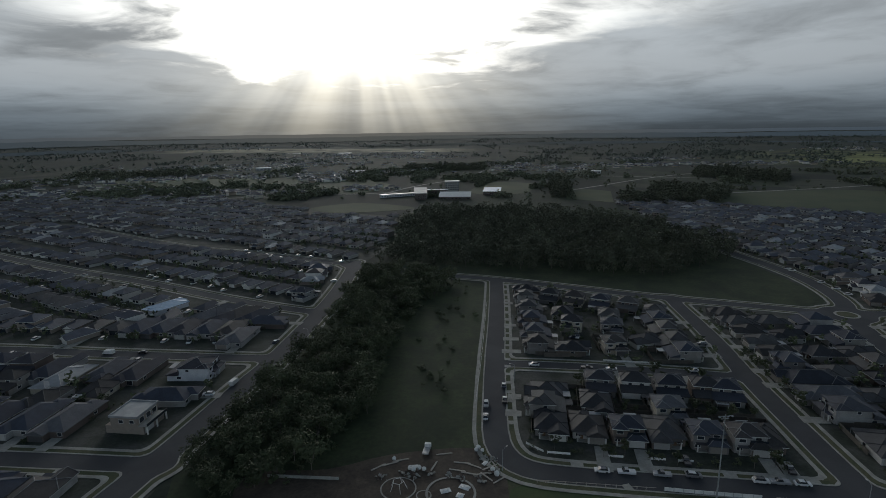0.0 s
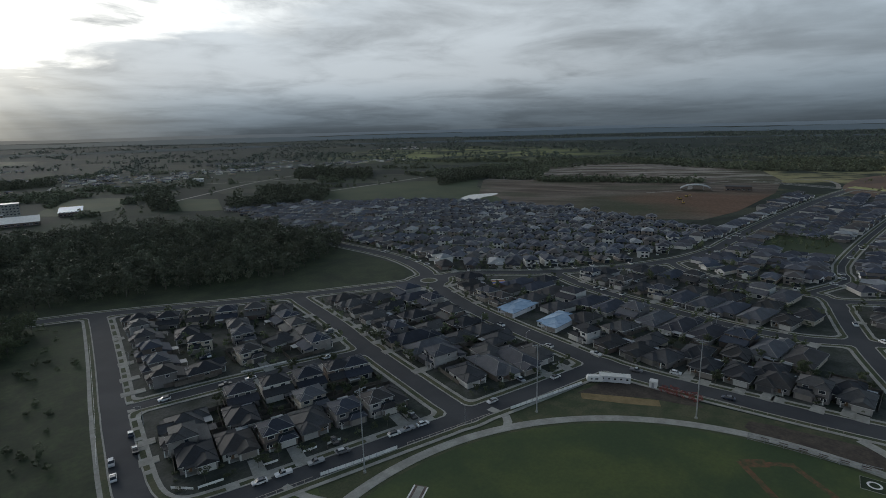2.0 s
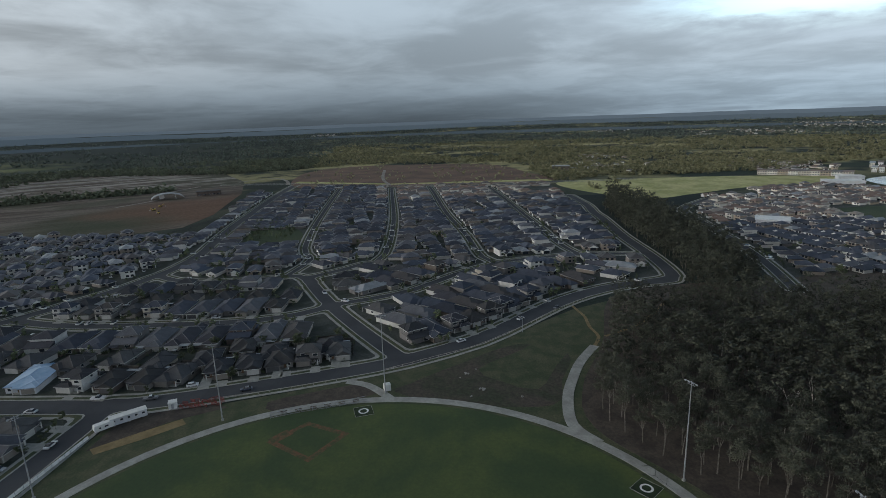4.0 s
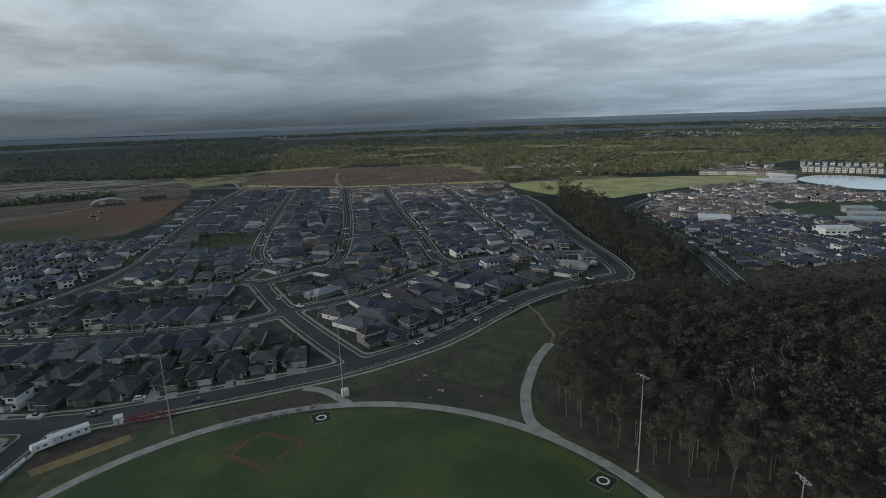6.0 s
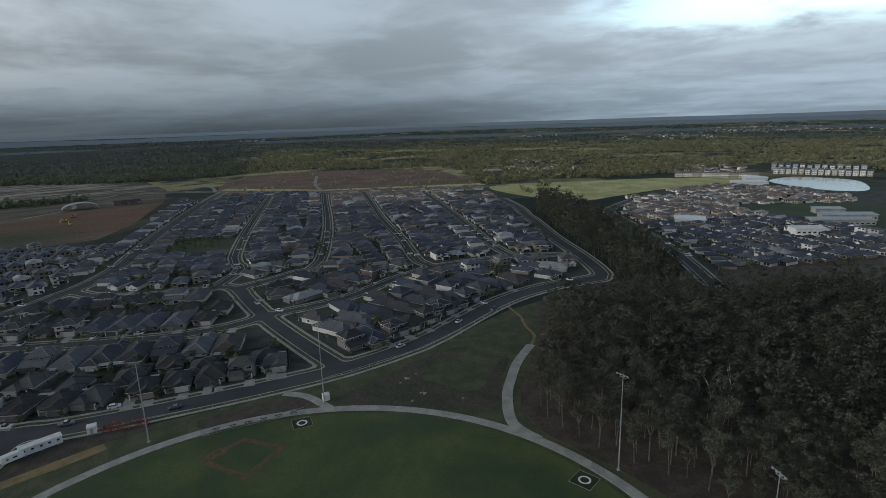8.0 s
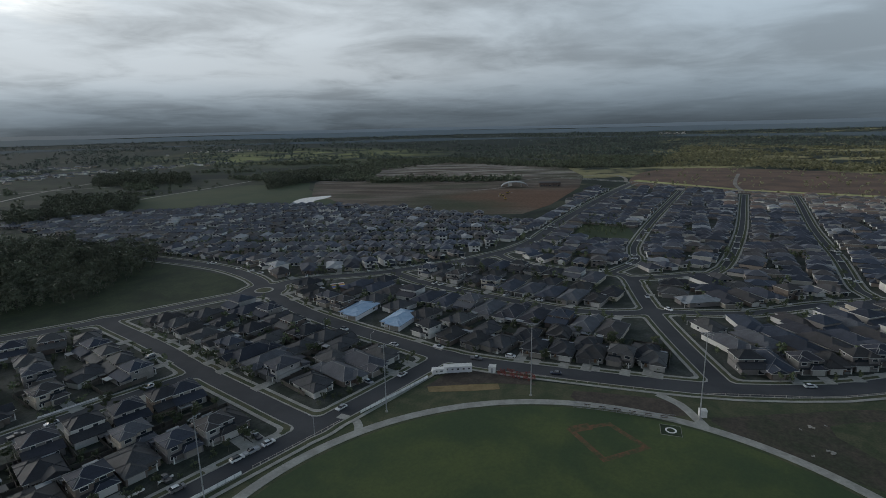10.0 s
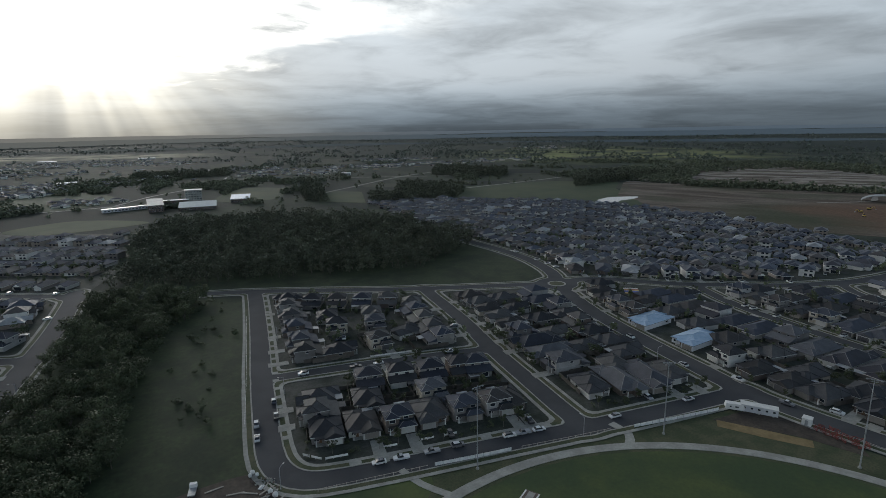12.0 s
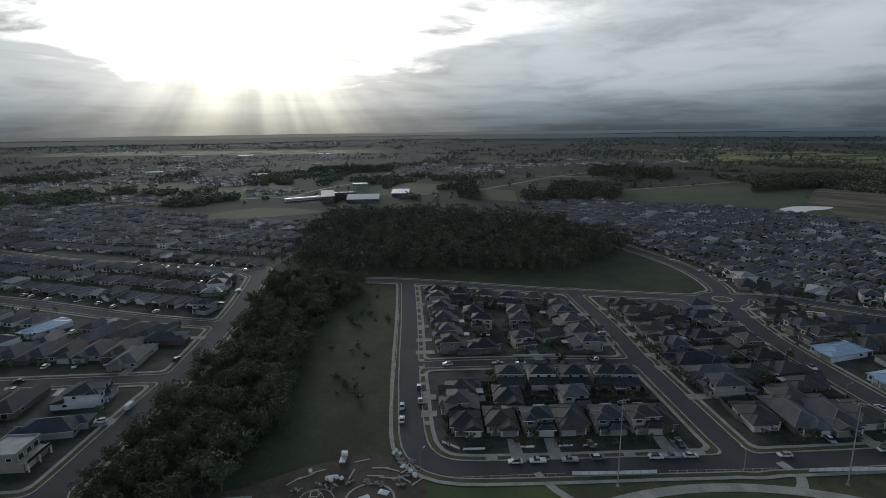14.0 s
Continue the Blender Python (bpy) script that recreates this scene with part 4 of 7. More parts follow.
        post.box(px - 0.15, px + 0.15, front - 1.95, front - 1.65, 0.16, 2.6)
        part("porch_post", post, TRIM, house, "white square porch post")
        cover = Mesh()
        cover.box(porch[0], porch[1], front - 2.1, front - 0.02, 2.6, 2.78)
        part("porch_roof", cover, roof_mat, house)
        px0, px1 = (hx * 0.2, hx) if wing > 0 else (-hx, -hx * 0.2)
        patio = Mesh()
        patio.box(px0, px1, hy + 0.02, hy + 3.2, 2.45, 2.55)
        part("patio_roof", patio, PALEROOF if seed % 2 else roof_mat, house, "flat metal patio roof")
        leg = Mesh()
        lx = px1 - 0.2 if wing > 0 else px0 + 0.2
        leg.box(lx - 0.06, lx + 0.06, hy + 2.95, hy + 3.07, 0, 2.45)
        part("patio_post", leg, TRIM, house)
    side = -1 if wing > 0 else 1
    window_unit(house, side * (hx - 1.7), front if storeys == 1 else -hy + 1.6, 0.9, 1.8, 1.3, "-y", fine)
    window_unit(house, hx, hy - 4.0, 0.9, 1.8, 1.2, "+x", fine)
    window_unit(house, -hx, hy - 5.0, 0.9, 1.8, 1.2, "-x", fine)
    window_unit(house, -hx * 0.45, hy, 0.3, 2.6, 2.0, "+y", fine)
    if storeys == 2:
        window_unit(house, side * (hx - 2.4), -hy + 1.6, 3.7, 2.2, 1.3, "-y", fine)
        window_unit(house, -side * (hx - 2.9), -hy + 2.8, 3.7, 2.0, 1.3, "-y", fine)
        if fine:
            window_unit(house, -hx * 0.4, back, 3.9, 1.8, 1.1, "+y", fine)
            window_unit(house, hx * 0.4, back, 3.9, 1.5, 1.1, "+y", fine)
            window_unit(house, hx - 0.3, 0.0, 3.9, 1.5, 1.1, "+x", fine)
            window_unit(house, -hx + 0.3, 1.0, 3.9, 1.5, 1.1, "-x", fine)
            rail = Mesh()
            bc = gc
            rail.box(bc - 2.6, bc + 2.6, -hy + 1.6, -hy + 1.66, h1 + 0.95, h1 + 1.75)
            part("balcony_rail", rail, PANE, house, "dark glass balcony balustrade")
    if solar:
        z0 = (h1 if storeys == 1 else h2)
        tilt = pose(0, 0, 0) @ Matrix.Translation((0, hy * 0.45 if storeys == 1 else 0.5, z0 + (0.95 if storeys == 1 else 1.2))) @ Matrix.Rotation(radians(-pitch), 4, "X")
        for k in range(5):
            s = Mesh()
            s.box(-2.6 + k * 1.05, -1.6 + k * 1.05, -0.8, 0.8, 0.42, 0.46, turn=tilt)
            part("solar_panel", s, PANE, house, "dark glass solar panel")
    return house


def make_flat_house(label, wall_mat):
    """A cubic two-storey house with a flat pale roof and a deep balcony."""
    house = thing("house", label, "house", "houses of the estate")
    wall, roof = Mesh(), Mesh()
    wall.box(-5.5, 5.5, -6, 8, 0, 2.9)
    wall.box(-5.5, 5.5, -4, 6, 2.9, 6.0)
    part("wall", wall, wall_mat, house)
    roof.box(-5.8, 5.8, -4.4, 6.3, 6.0, 6.3)
    roof.box(-5.8, 5.8, -4.4, -4.1, 6.3, 6.7)
    roof.box(-5.8, 5.8, 6.0, 6.3, 6.3, 6.7)
    roof.box(-5.8, -5.5, -4.1, 6.0, 6.3, 6.7)
    roof.box(5.5, 5.8, -4.1, 6.0, 6.3, 6.7)
    part("roof", roof, PALEROOF, house, "flat pale roof with a parapet")
    deck = Mesh()
    deck.box(-5.5, 5.5, -7.5, -4.0, 2.9, 3.1)
    part("balcony_floor", deck, CONCRETE, house)
    for x in (-5.2, 0.0, 5.2):
        p = Mesh()
        p.box(x - 0.2, x + 0.2, -7.4, -7.0, 0, 2.9)
        part("pillar", p, TRIM, house, "square white pillar")
    rail = Mesh()
    rail.box(-5.5, 5.5, -7.5, -7.4, 3.1, 4.0)
    part("balcony_rail", rail, PANE, house, "glass balustrade")
    for x in (-3.2, 0.4, 3.6):
        window_unit(house, x, -4.0, 3.4, 2.4, 2.0, "-y", True)
    for y in (-2.0, 2.0):
        window_unit(house, 5.5, y, 3.9, 1.8, 1.3, "+x", True)
        window_unit(house, -5.5, y, 3.9, 1.8, 1.3, "-x", True)
    g = Mesh()
    g.box(-4.8, -0.2, -6.06, -5.98, 0.1, 2.3)
    part("garage_door", g, GARAGE, house)
    return house


NEAR_KINDS = [
    make_house("single-storey brick house with dark grey tiled hip roof", 10.9, 21.5, 1, ROOF, WALL, 1, seed=1),
    make_house("two-storey house with dark tiled hip roof and pale walls", 10.8, 18.0, 2, ROOF, WALL, -1, seed=2),
    make_house("single-storey house with dark gabled garage and tiled roof", 11.2, 22.0, 1, ROOF, WALL, -1, gable=True, pitch=26, seed=3),
    make_house("two-storey brick house with dark hipped roof and balcony", 10.6, 17.5, 2, ROOF, WALL, 1, pitch=26, seed=4),
    make_house("single-storey house, dark tiled roof with solar panels", 11.4, 22.0, 1, ROOF, WALL, 1, solar=True, seed=5),
    make_house("narrow two-storey house with charcoal hipped roof", 10.4, 17.5, 2, ROOF, WALL, -1, pitch=25, solar=True, seed=6),
]
COMPACT = [
    make_house("compact dark-roofed house with brick walls", 10.4, 13.5, 1, DARKROOF, WALL, 1, pitch=27, gable=True, seed=31),
    make_house("compact single-storey house under dark hips", 10.8, 14.0, 1, DARKROOF, WALL, -1, pitch=27, seed=32),
]
COMPACT_TALL = [
    make_house("compact two-storey house with dark hipped roof", 10.4, 14.5, 2, ROOF, WALL, 1, pitch=26, seed=33),
    make_house("compact two-storey brick house with charcoal roof", 10.6, 14.0, 2, DARKROOF, WALL, -1, pitch=28, seed=34),
]
PALE_HOUSE = make_house("single-storey house with a pale metal hip roof", 11.4, 20.0, 1, PALEROOF, WALL, -1, pitch=20, seed=7)
BLUE_HOUSE = make_house("long house with a shiny bluish metal roof", 12.5, 21.0, 1, BLUEROOF, RENDER, 1, pitch=14, seed=8)
WHITE_HOUSE = make_house("two-storey white rendered house with dark roof", 12.5, 19.0, 2, ROOF, RENDER, 1, pitch=22, seed=9)
FLAT_HOUSE = make_flat_house("cubic two-storey house with flat pale roof", FARWALLS[1])
MID_KINDS = [
    make_house("single-storey house with dark grey hipped roof", 11.0, 21.0, 1, ROOF, WALL, 1, fine=False, seed=11),
    make_house("single-storey house with dark gable over the garage", 11.3, 21.5, 1, ROOF, WALL, -1, fine=False, gable=True, seed=12),
    make_house("two-storey house with dark grey hipped roof", 11.2, 17.0, 2, ROOF, WALL, 1, fine=False, seed=13),
    make_house("wide single-storey house with charcoal hip roof", 11.6, 21.5, 1, ROOF, WALL, -1, fine=False, pitch=22, seed=14),
]
MID_PALE = make_house("house with pale grey hipped metal roof", 11.4, 20.0, 1, PALEROOF, WALL, 1, fine=False, pitch=20, seed=15)

# rows of houses: first and last house, how many, which side of the line they look to (1 left, -1 right), share with two storeys
# the block of compact houses inside the estate loop
TIGHT_ROWS = [
    ((33.0, 166.0), (105.5, 155.5), 7, -1, 0.15), ((57.5, 196.0), (108.5, 187.0), 5, 1, 1.0), ((34.5, 191.0), (33.0, 178.5), 2, -1, 0.3),
    ((44.0, 306.0), (39.5, 231.0), 5, -1, 0.9), ((58.0, 308.0), (112.0, 284.0), 5, 1, 0.9), ((61.0, 262.0), (80.0, 257.5), 2, -1, 1.0), ((74.0, 234.0), (76.0, 234.0), 1, -1, 1.0),
    ((106.0, 266.0), (102.0, 222.0), 4, 1, 0.9), ((90.0, 240.0), (91.0, 236.0), 1, -1, 0.4),
]
ROWS = [
    ((134.5, 151.5), (172.5, 146.0), 4, -1, 0.0),
    ((145.8, 277.2), (138.0, 173.0), 8, -1, 0.3), ((183.0, 262.2), (176.0, 170.0), 7, 1, 0.2),
    ((217.9, 248.6), (200.2, 106.3), 10, -1, 0.3), ((204.8, 90.2), (212.4, 40.2), 4, -1, 0.5), ((247.9, 241.0), (250.0, 67.5), 12, 1, 0.3),
    ((291.3, 208.5), (289.3, 88.8), 9, -1, 0.3), ((332.7, 196.2), (334.3, 103.7), 7, 1, 0.3),
    ((238.1, 12.1), (280.8, -63.3), 7, 1, 0.4), ((259.8, 18.6), (323.0, -36.4), 6, 1, 0.2),
    ((-113.4, 259.0), (-236.4, 270.5), 9, 1, 0.1), ((-117.8, 285.5), (-262.9, 346.5), 10, -1, 0.1), ((-107.8, 209.6), (-235.7, 220.1), 9, -1, 0.2),
    ((-109.7, 168.6), (-243.9, 179.5), 10, 1, 0.1), ((-108.7, 188.6), (-108.7, 186.6), 1, 1, 0.0), ((-130.5, 129.2), (-254.3, 138.0), 8, -1, 0.2),
    ((-100.0, 327.2), (-258.2, 406.9), 10, 1, 0.1), ((-95.0, 390.0), (-270.4, 475.3), 12, -1, 0.1),
]

placed = {}  # where houses stand, in cells of 16 m


def stand(x, y):
    placed.setdefault((int(x // 16), int(y // 16)), []).append((x, y))


used = set()


def put(proto, m):
    """The prototype itself goes to the first place, copies to the others."""
    if proto.name in used:
        return copy_thing(proto, m)
    used.add(proto.name)
    proto.matrix_basis = m
    return proto


def clear_of(x, y, r):
    i, j = int(x // 16), int(y // 16)
    return all((x - a) ** 2 + (y - b) ** 2 > r * r for u in (-1, 0, 1) for v in (-1, 0, 1) for a, b in placed.get((i + u, j + v), ()))


SITES = []  # x, y, turn, share of two storeys
SPECIAL = [(BLUE_HOUSE, 209.5, 196.0, -83.0), (BLUE_HOUSE, 209.0, 167.0, -83.0), (WHITE_HOUSE, -109.0, 211.0, 90.0), (FLAT_HOUSE, -111.0, 170.5, 84.0), (PALE_HOUSE, -161.0, 206.0, 175.0),
           (BLUE_HOUSE, -166.0, 300.0, 150.0), (PALE_HOUSE, 342.0, -126.0, -30.0), (PALE_HOUSE, 318.0, 38.0, 40.0)]
for kind, x, y, turn in SPECIAL:
    stand(x, y)
rng = random.Random(5)
for tight, ((x0, y0), (x1, y1), count, side, tall) in [(True, r) for r in TIGHT_ROWS] + [(False, r) for r in ROWS]:
    along = Vector((x1 - x0, y1 - y0)).normalized()
    out = Vector((-along.y, along.x)) * side
    turn = math.degrees(math.atan2(out.y, out.x)) + 90
    count = max(count, round(math.hypot(x1 - x0, y1 - y0) / 13.0) + 1) if count > 1 and not tight else count
    for k in range(count):
        t = k / max(count - 1, 1)
        x, y = x0 + (x1 - x0) * t, y0 + (y1 - y0) * t
        if clear_of(x, y, 9.0):
            SITES.append((x, y, turn + rng.uniform(-1.5, 1.5), tall + (10 if tight else 0)))
            stand(x, y)

# further rows fill the rest of the estate, in straight streets
FILLS = [
    ([(239.8, 290.2), (258.1, 277.4), (314.0, 236.4), (391.2, 210.2), (522.7, 223.8), (533.5, 424.7), (492.7, 593.9), (335.5, 715.6), (227.8, 750.9), (225.1, 446.1), (243.2, 405.5), (245.1, 322.1)], (0.50, -0.866), 21.0, 11.6, 0.18),
    ([(291.5, 40.5), (334.4, 0.3), (387.2, -69.8), (390.0, -141.0), (532.0, -155.6), (689.3, -154.3), (820.5, -121.5), (881.2, 202.0), (723.3, 211.6), (532.3, 197.7), (400.6, 186.1), (367.6, 187.2), (368.1, 83.7), (408.6, 42.6)], (0.987, 0.16), 25.0, 13.0, 0.15),
    ([(396.0, 206.0), (537.2, 215.0), (723.3, 233.2), (843.2, 241.7), (846.8, 280.7), (532.4, 231.0), (410.8, 230.5)], (0.99, 0.12), 24.0, 13.0, 0.2),
    ([(252.2, -24.4), (317.1, -95.9), (371.1, -136.4), (372.1, -79.1), (319.4, -8.8), (290.8, 16.4)], (0.72, -0.69), 24.0, 13.5, 0.2),
    ([(502.7, -261.0), (313.8, -222.7), (309.7, -376.6), (379.4, -543.7), (453.6, -573.8), (486.0, -413.6), (611.7, -401.0), (641.9, -335.8)], (0.97, 0.22), 15.5, 9.4, 0.12),
    ([(548.8, -413.0), (685.5, -407.0), (699.1, -523.8), (635.9, -577.6), (517.7, -555.6)], (0.97, 0.22), 15.5, 9.4, 0.12),
    ([(-94.5, 296.0), (-94.2, 230.7), (-356.0, 255.9), (-462.0, 345.2), (-466.1, 507.4), (-248.1, 373.6)], (-0.88, 0.47), 25.0, 12.8, 0.15),
    ([(-88.7, 402.0), (-88.3, 305.8), (-248.3, 384.0), (-478.2, 514.8), (-481.1, 629.3)], (-0.89, 0.46), 25.0, 12.8, 0.15),
    ([(-69.8, 416.1), (-59.5, 466.3), (-66.3, 642.2), (-133.9, 665.0), (-367.1, 832.7), (-834.3, 927.7), (-893.5, 470.5), (-480.1, 133.9), (-318.7, 59.3), (-124.6, 57.6), (-109.4, 131.5), (-265.1, 165.3), (-344.7, 255.4), (-485.7, 346.4), (-493.2, 630.5), (-373.6, 570.4)], (-0.89, 0.46), 26.0, 12.8, 0.2),
]


def from_kerb(x, y):
    """Distance from the nearest kerb, or far when outside the mapped streets."""
    i, j = int(round((x - gx[0]) / GRID)), int(round((y - gy[0]) / GRID))
    if 0 <= i < len(gx) and 0 <= j < len(gy):
        return float(FIELD_D[j, i])
    return 50.0


NO_HOUSES = [[(520, -395), (455, -395), (405, -420), (330, -420), (330, -520), (460, -560), (520, -520)], [(455, 92), (535, 102), (530, 178), (460, 168)], [(-60, 640), (-50, 780), (-190, 760), (-190, 660)]]
# houses on both sides of the mapped streets
for name in ("collector", "link", "ring", "crescent_east", "ring_north", "street_a", "street_b", "street_c", "street_d", "north_east_road", "belt_road", "north_road", "west_lane", "south_lane", "north_west_lane", "far_west_lane", "reserve_road", "south_east_road"):
    half, pts = ROADS[name]
    line = rounded(pts, False, 2.0)
    for side in (1, -1):
        gone = 8.0
        for (x0, y0), (x1, y1) in zip(line, line[1:]):
            d = Vector((x1 - x0, y1 - y0))
            gone += d.length
            if gone < 12.6:
                continue
            d.normalize()
            nrm = Vector((-d.y, d.x)) * side
            off = half + 3.7 + (3.0 + 9.5 if x0 < 380 else 8.4)
            x, y = x0 + nrm.x * off, y0 + nrm.y * off
            if not any(inside(f[0], [x], [y])[0] for f in FILLS) or from_kerb(x, y) < (12.5 if x0 < 380 else 10.5) or not clear_of(x, y, 12.3) or any(inside(q, [x], [y])[0] for q in NO_HOUSES):
                continue
            gone = 0.0
            SITES.append((x, y, math.degrees(math.atan2(-nrm.y, -nrm.x)) + 90 + rng.uniform(-2, 2), 0.25))
            stand(x, y)
for poly, (dx, dy), apart, step, tall in FILLS:
    xs, ys = [p[0] for p in poly], [p[1] for p in poly]
    cx, cy, span = sum(xs) / len(xs), sum(ys) / len(ys), max(max(xs) - min(xs), max(ys) - min(ys))
    n_rows, n_cols = int(span / apart) + 2, int(span / step) + 2
    spots = []
    for r in range(-n_rows, n_rows + 1):
        side = 1 if r % 2 else -1
        off = r * apart + (1.5 if r % 2 else -1.5)
        for c in range(-n_cols, n_cols + 1):
            u = c * step + rng.uniform(-0.7, 0.7) + (r % 3) * 3.0
            spots.append((cx + dx * u - dy * off, cy + dy * u + dx * off, side))
    px, py = np.array([p[0] for p in spots]), np.array([p[1] for p in spots])
    fine_here = inside(poly, px, py)
    for q in NO_HOUSES:
        fine_here &= ~inside(q, px, py)
    for k in np.flatnonzero(fine_here):
        x, y, side = spots[k]
        if from_kerb(x, y) < 11.0 or not clear_of(x, y, step * 0.88) or rng.random() < 0.02:
            continue
        turn = math.degrees(math.atan2(dx * side, -dy * side)) + 90
        SITES.append((x, y, turn + rng.uniform(-3, 3), tall))
        stand(x, y)

# corner lots and what is left take compact houses
ESTATE = [(22, 150), (182, 126), (222, 3), (288, -78), (316, -140), (560, -168), (854, -180), (875, 200), (532, 222), (400, 205), (250, 280), (225, 306), (198, 280), (29, 350)]
WEST = [(-100, 120), (-86, 230), (-84, 300), (-90, 400), (-280, 490), (-400, 400), (-300, 150)]
for poly in (ESTATE, WEST):
    for gx_ in range(-400, 880, 4):
        for gy_ in range(-180, 500, 4):
            if from_kerb(gx_, gy_) < 11.6 or from_kerb(gx_, gy_) > 40 or not clear_of(gx_, gy_, 16.5 if gx_ < 400 else 12.0):
                continue
            if not inside(poly, [gx_], [gy_])[0] or any(inside(q, [gx_], [gy_])[0] for q in NO_HOUSES):
                continue
            near = min(((s[0] - gx_) ** 2 + (s[1] - gy_) ** 2, s[2]) for s in SITES)
            SITES.append((gx_, gy_, near[1] + rng.choice((0, 180)), 10.15))
            stand(gx_, gy_)

# every front keeps clear of the footpath and looks to its street
for k, (x, y, turn, tall) in enumerate(SITES):
    gap = from_kerb(x, y)
    if gap < 16.0:
        away = Vector((from_kerb(x + 3, y) - from_kerb(x - 3, y), from_kerb(x, y + 3) - from_kerb(x, y - 3)))
        if away.length < 0.5:
            continue
        away.normalize()
        a = radians(turn)
        if math.sin(a) * away.x - math.cos(a) * away.y > 0.35:
            turn += 180
        step = max(0.0, 12.8 - gap)
        SITES[k] = (x + away.x * step, y + away.y * step, turn, tall)
SITES = [s for s in SITES if math.dist(s[:2], (243.5, 243)) > 15 and all(math.dist(s[:2], q[1:3]) > 13.5 for q in SPECIAL)]
SITES.sort(key=lambda s: math.hypot(s[0] - 60, s[1] - 60))
NEAR_COUNT, MID_COUNT = 80, 155
for kind, x, y, turn in SPECIAL:
    put(kind, pose(x, y, 0.04, 0, 0, turn))
for i, (x, y, turn, tall) in enumerate(SITES[:NEAR_COUNT + MID_COUNT]):
    two = rng.random() < tall % 10
    if tall >= 10 or from_kerb(x, y) < 15.0:
        kind = rng.choice(COMPACT_TALL if two else COMPACT)
    elif i < NEAR_COUNT:
        kind = rng.choice([NEAR_KINDS[1], NEAR_KINDS[3], NEAR_KINDS[5]] if two else [NEAR_KINDS[0], NEAR_KINDS[2], NEAR_KINDS[4]])
        if not two and rng.random() < 0.004:
            kind = PALE_HOUSE
    else:
        kind = MID_KINDS[2] if two else rng.choice([MID_KINDS[0], MID_KINDS[1], MID_KINDS[3]])
        if rng.random() < 0.03:
            kind = MID_PALE
    put(kind, pose(x, y, 0.04, 0, 0, turn))


def far_houses(name, sites, label, walls, roofs):
    """The rest of the houses, too many to count: bodies with hipped roofs and a garage wing."""
    m = Mesh()
    for x, y, turn, tall in sites:
        two = rng.random() < tall % 10
        w, d, h = rng.uniform(8.6, 10.4), rng.uniform(12, 16.5), 5.0 if two else 2.5
        if y < -200 and x > 280:
            w, d = rng.uniform(7.2, 8.6), rng.uniform(9.5, 12.5)
        z = float(height(x, y)) + 0.03
        part_m = Mesh()
        part_m.box(-w / 2, w / 2, -d / 2 + 2.5, d / 2, 0, h)
        part_m.box(w / 2 - 5.8, w / 2, -d / 2, -d / 2 + 2.5, 0, 2.5)
        gabled = rng.random() < 0.5
        if gabled:
            part_m.poly([(w / 2 - 5.8, -d / 2 - 0.72, 2.62), (w / 2, -d / 2 - 0.72, 2.62), (w / 2 - 2.9, -d / 2 - 0.72, 2.62 + 3.5 * 0.466)])
        n_wall = len(part_m.f)
        hip(part_m, None, -w / 2, w / 2, -d / 2 + 2.5, d / 2, h, 25, 0.45, gutter=9)
        hip(part_m, None, w / 2 - 5.8, w / 2, -d / 2, -d / 2 + 8.0, 2.62, 25, 0.7, gable="y0" if gabled else None, gutter=9)
        n_roof = len(part_m.f)
        for wx in (-w * 0.28, w * 0.05):
            part_m.box(wx - 0.9, wx + 0.9, -d / 2 + 2.42, -d / 2 + 2.5, 0.9, 2.2)
            part_m.box(wx - 0.9, wx + 0.9, d / 2, d / 2 + 0.08, 0.7, 2.2)
            if two:
                part_m.box(wx - 0.9, wx + 0.9, -d / 2 + 2.42, -d / 2 + 2.5, 3.6, 4.9)
                part_m.box(wx - 0.9, wx + 0.9, d / 2, d / 2 + 0.08, 3.6, 4.9)
        n_glass = len(part_m.f)
        part_m.box(w / 2 - 5.2, w / 2 - 0.6, -d / 2 - 0.08, -d / 2, 0.1, 2.2)
        pale = rng.random() < 0.035
        k = len(m.v)
        c, s = math.cos(radians(turn)), math.sin(radians(turn))
        m.v += [(x + c * a - s * b, y + s * a + c * b, z + e) for a, b, e in part_m.v]
        m.f += [tuple(k + q for q in f) for f in part_m.f]
        side, cover = rng.randrange(len(walls)), len(walls) + (len(roofs) if pale else rng.randrange(len(roofs)))
        trim = len(walls) + len(roofs) + (2 if rng.random() < 0.55 else 1)
        gable_at = n_wall - 1 if gabled else -1
        m.m += [len(walls) + len(roofs) + 2 if q == gable_at and rng.random() < 0.6 else side for q in range(n_wall)] + [trim if q == 9 else cover for q in part_m.m[n_wall:n_roof]] + [len(walls) + len(roofs) + 1] * (n_glass - n_roof) + [len(walls) + len(roofs) + (2 if rng.random() < 0.4 else 1)] * (len(part_m.f) - n_glass)
    return setting(name, m, walls + roofs + [PALEROOF, PANE, TRIM], label, "houses", kind="stuff")


# any kind not chosen yet takes one of the next sites
spare = [k for k in NEAR_KINDS + COMPACT + COMPACT_TALL + MID_KINDS + [PALE_HOUSE, MID_PALE] if k.name not in used]
for kind, (x, y, turn, _) in zip(spare, SITES[NEAR_COUNT + MID_COUNT:]):
    put(kind, pose(x, y, 0.04, 0, 0, turn))
rest = SITES[NEAR_COUNT + MID_COUNT + len(spare):]
# houses in the sunlit east get the lighter walls and roofs
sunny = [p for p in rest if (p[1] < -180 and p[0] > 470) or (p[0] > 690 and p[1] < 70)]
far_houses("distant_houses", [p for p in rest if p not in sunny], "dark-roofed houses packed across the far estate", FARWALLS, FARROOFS)
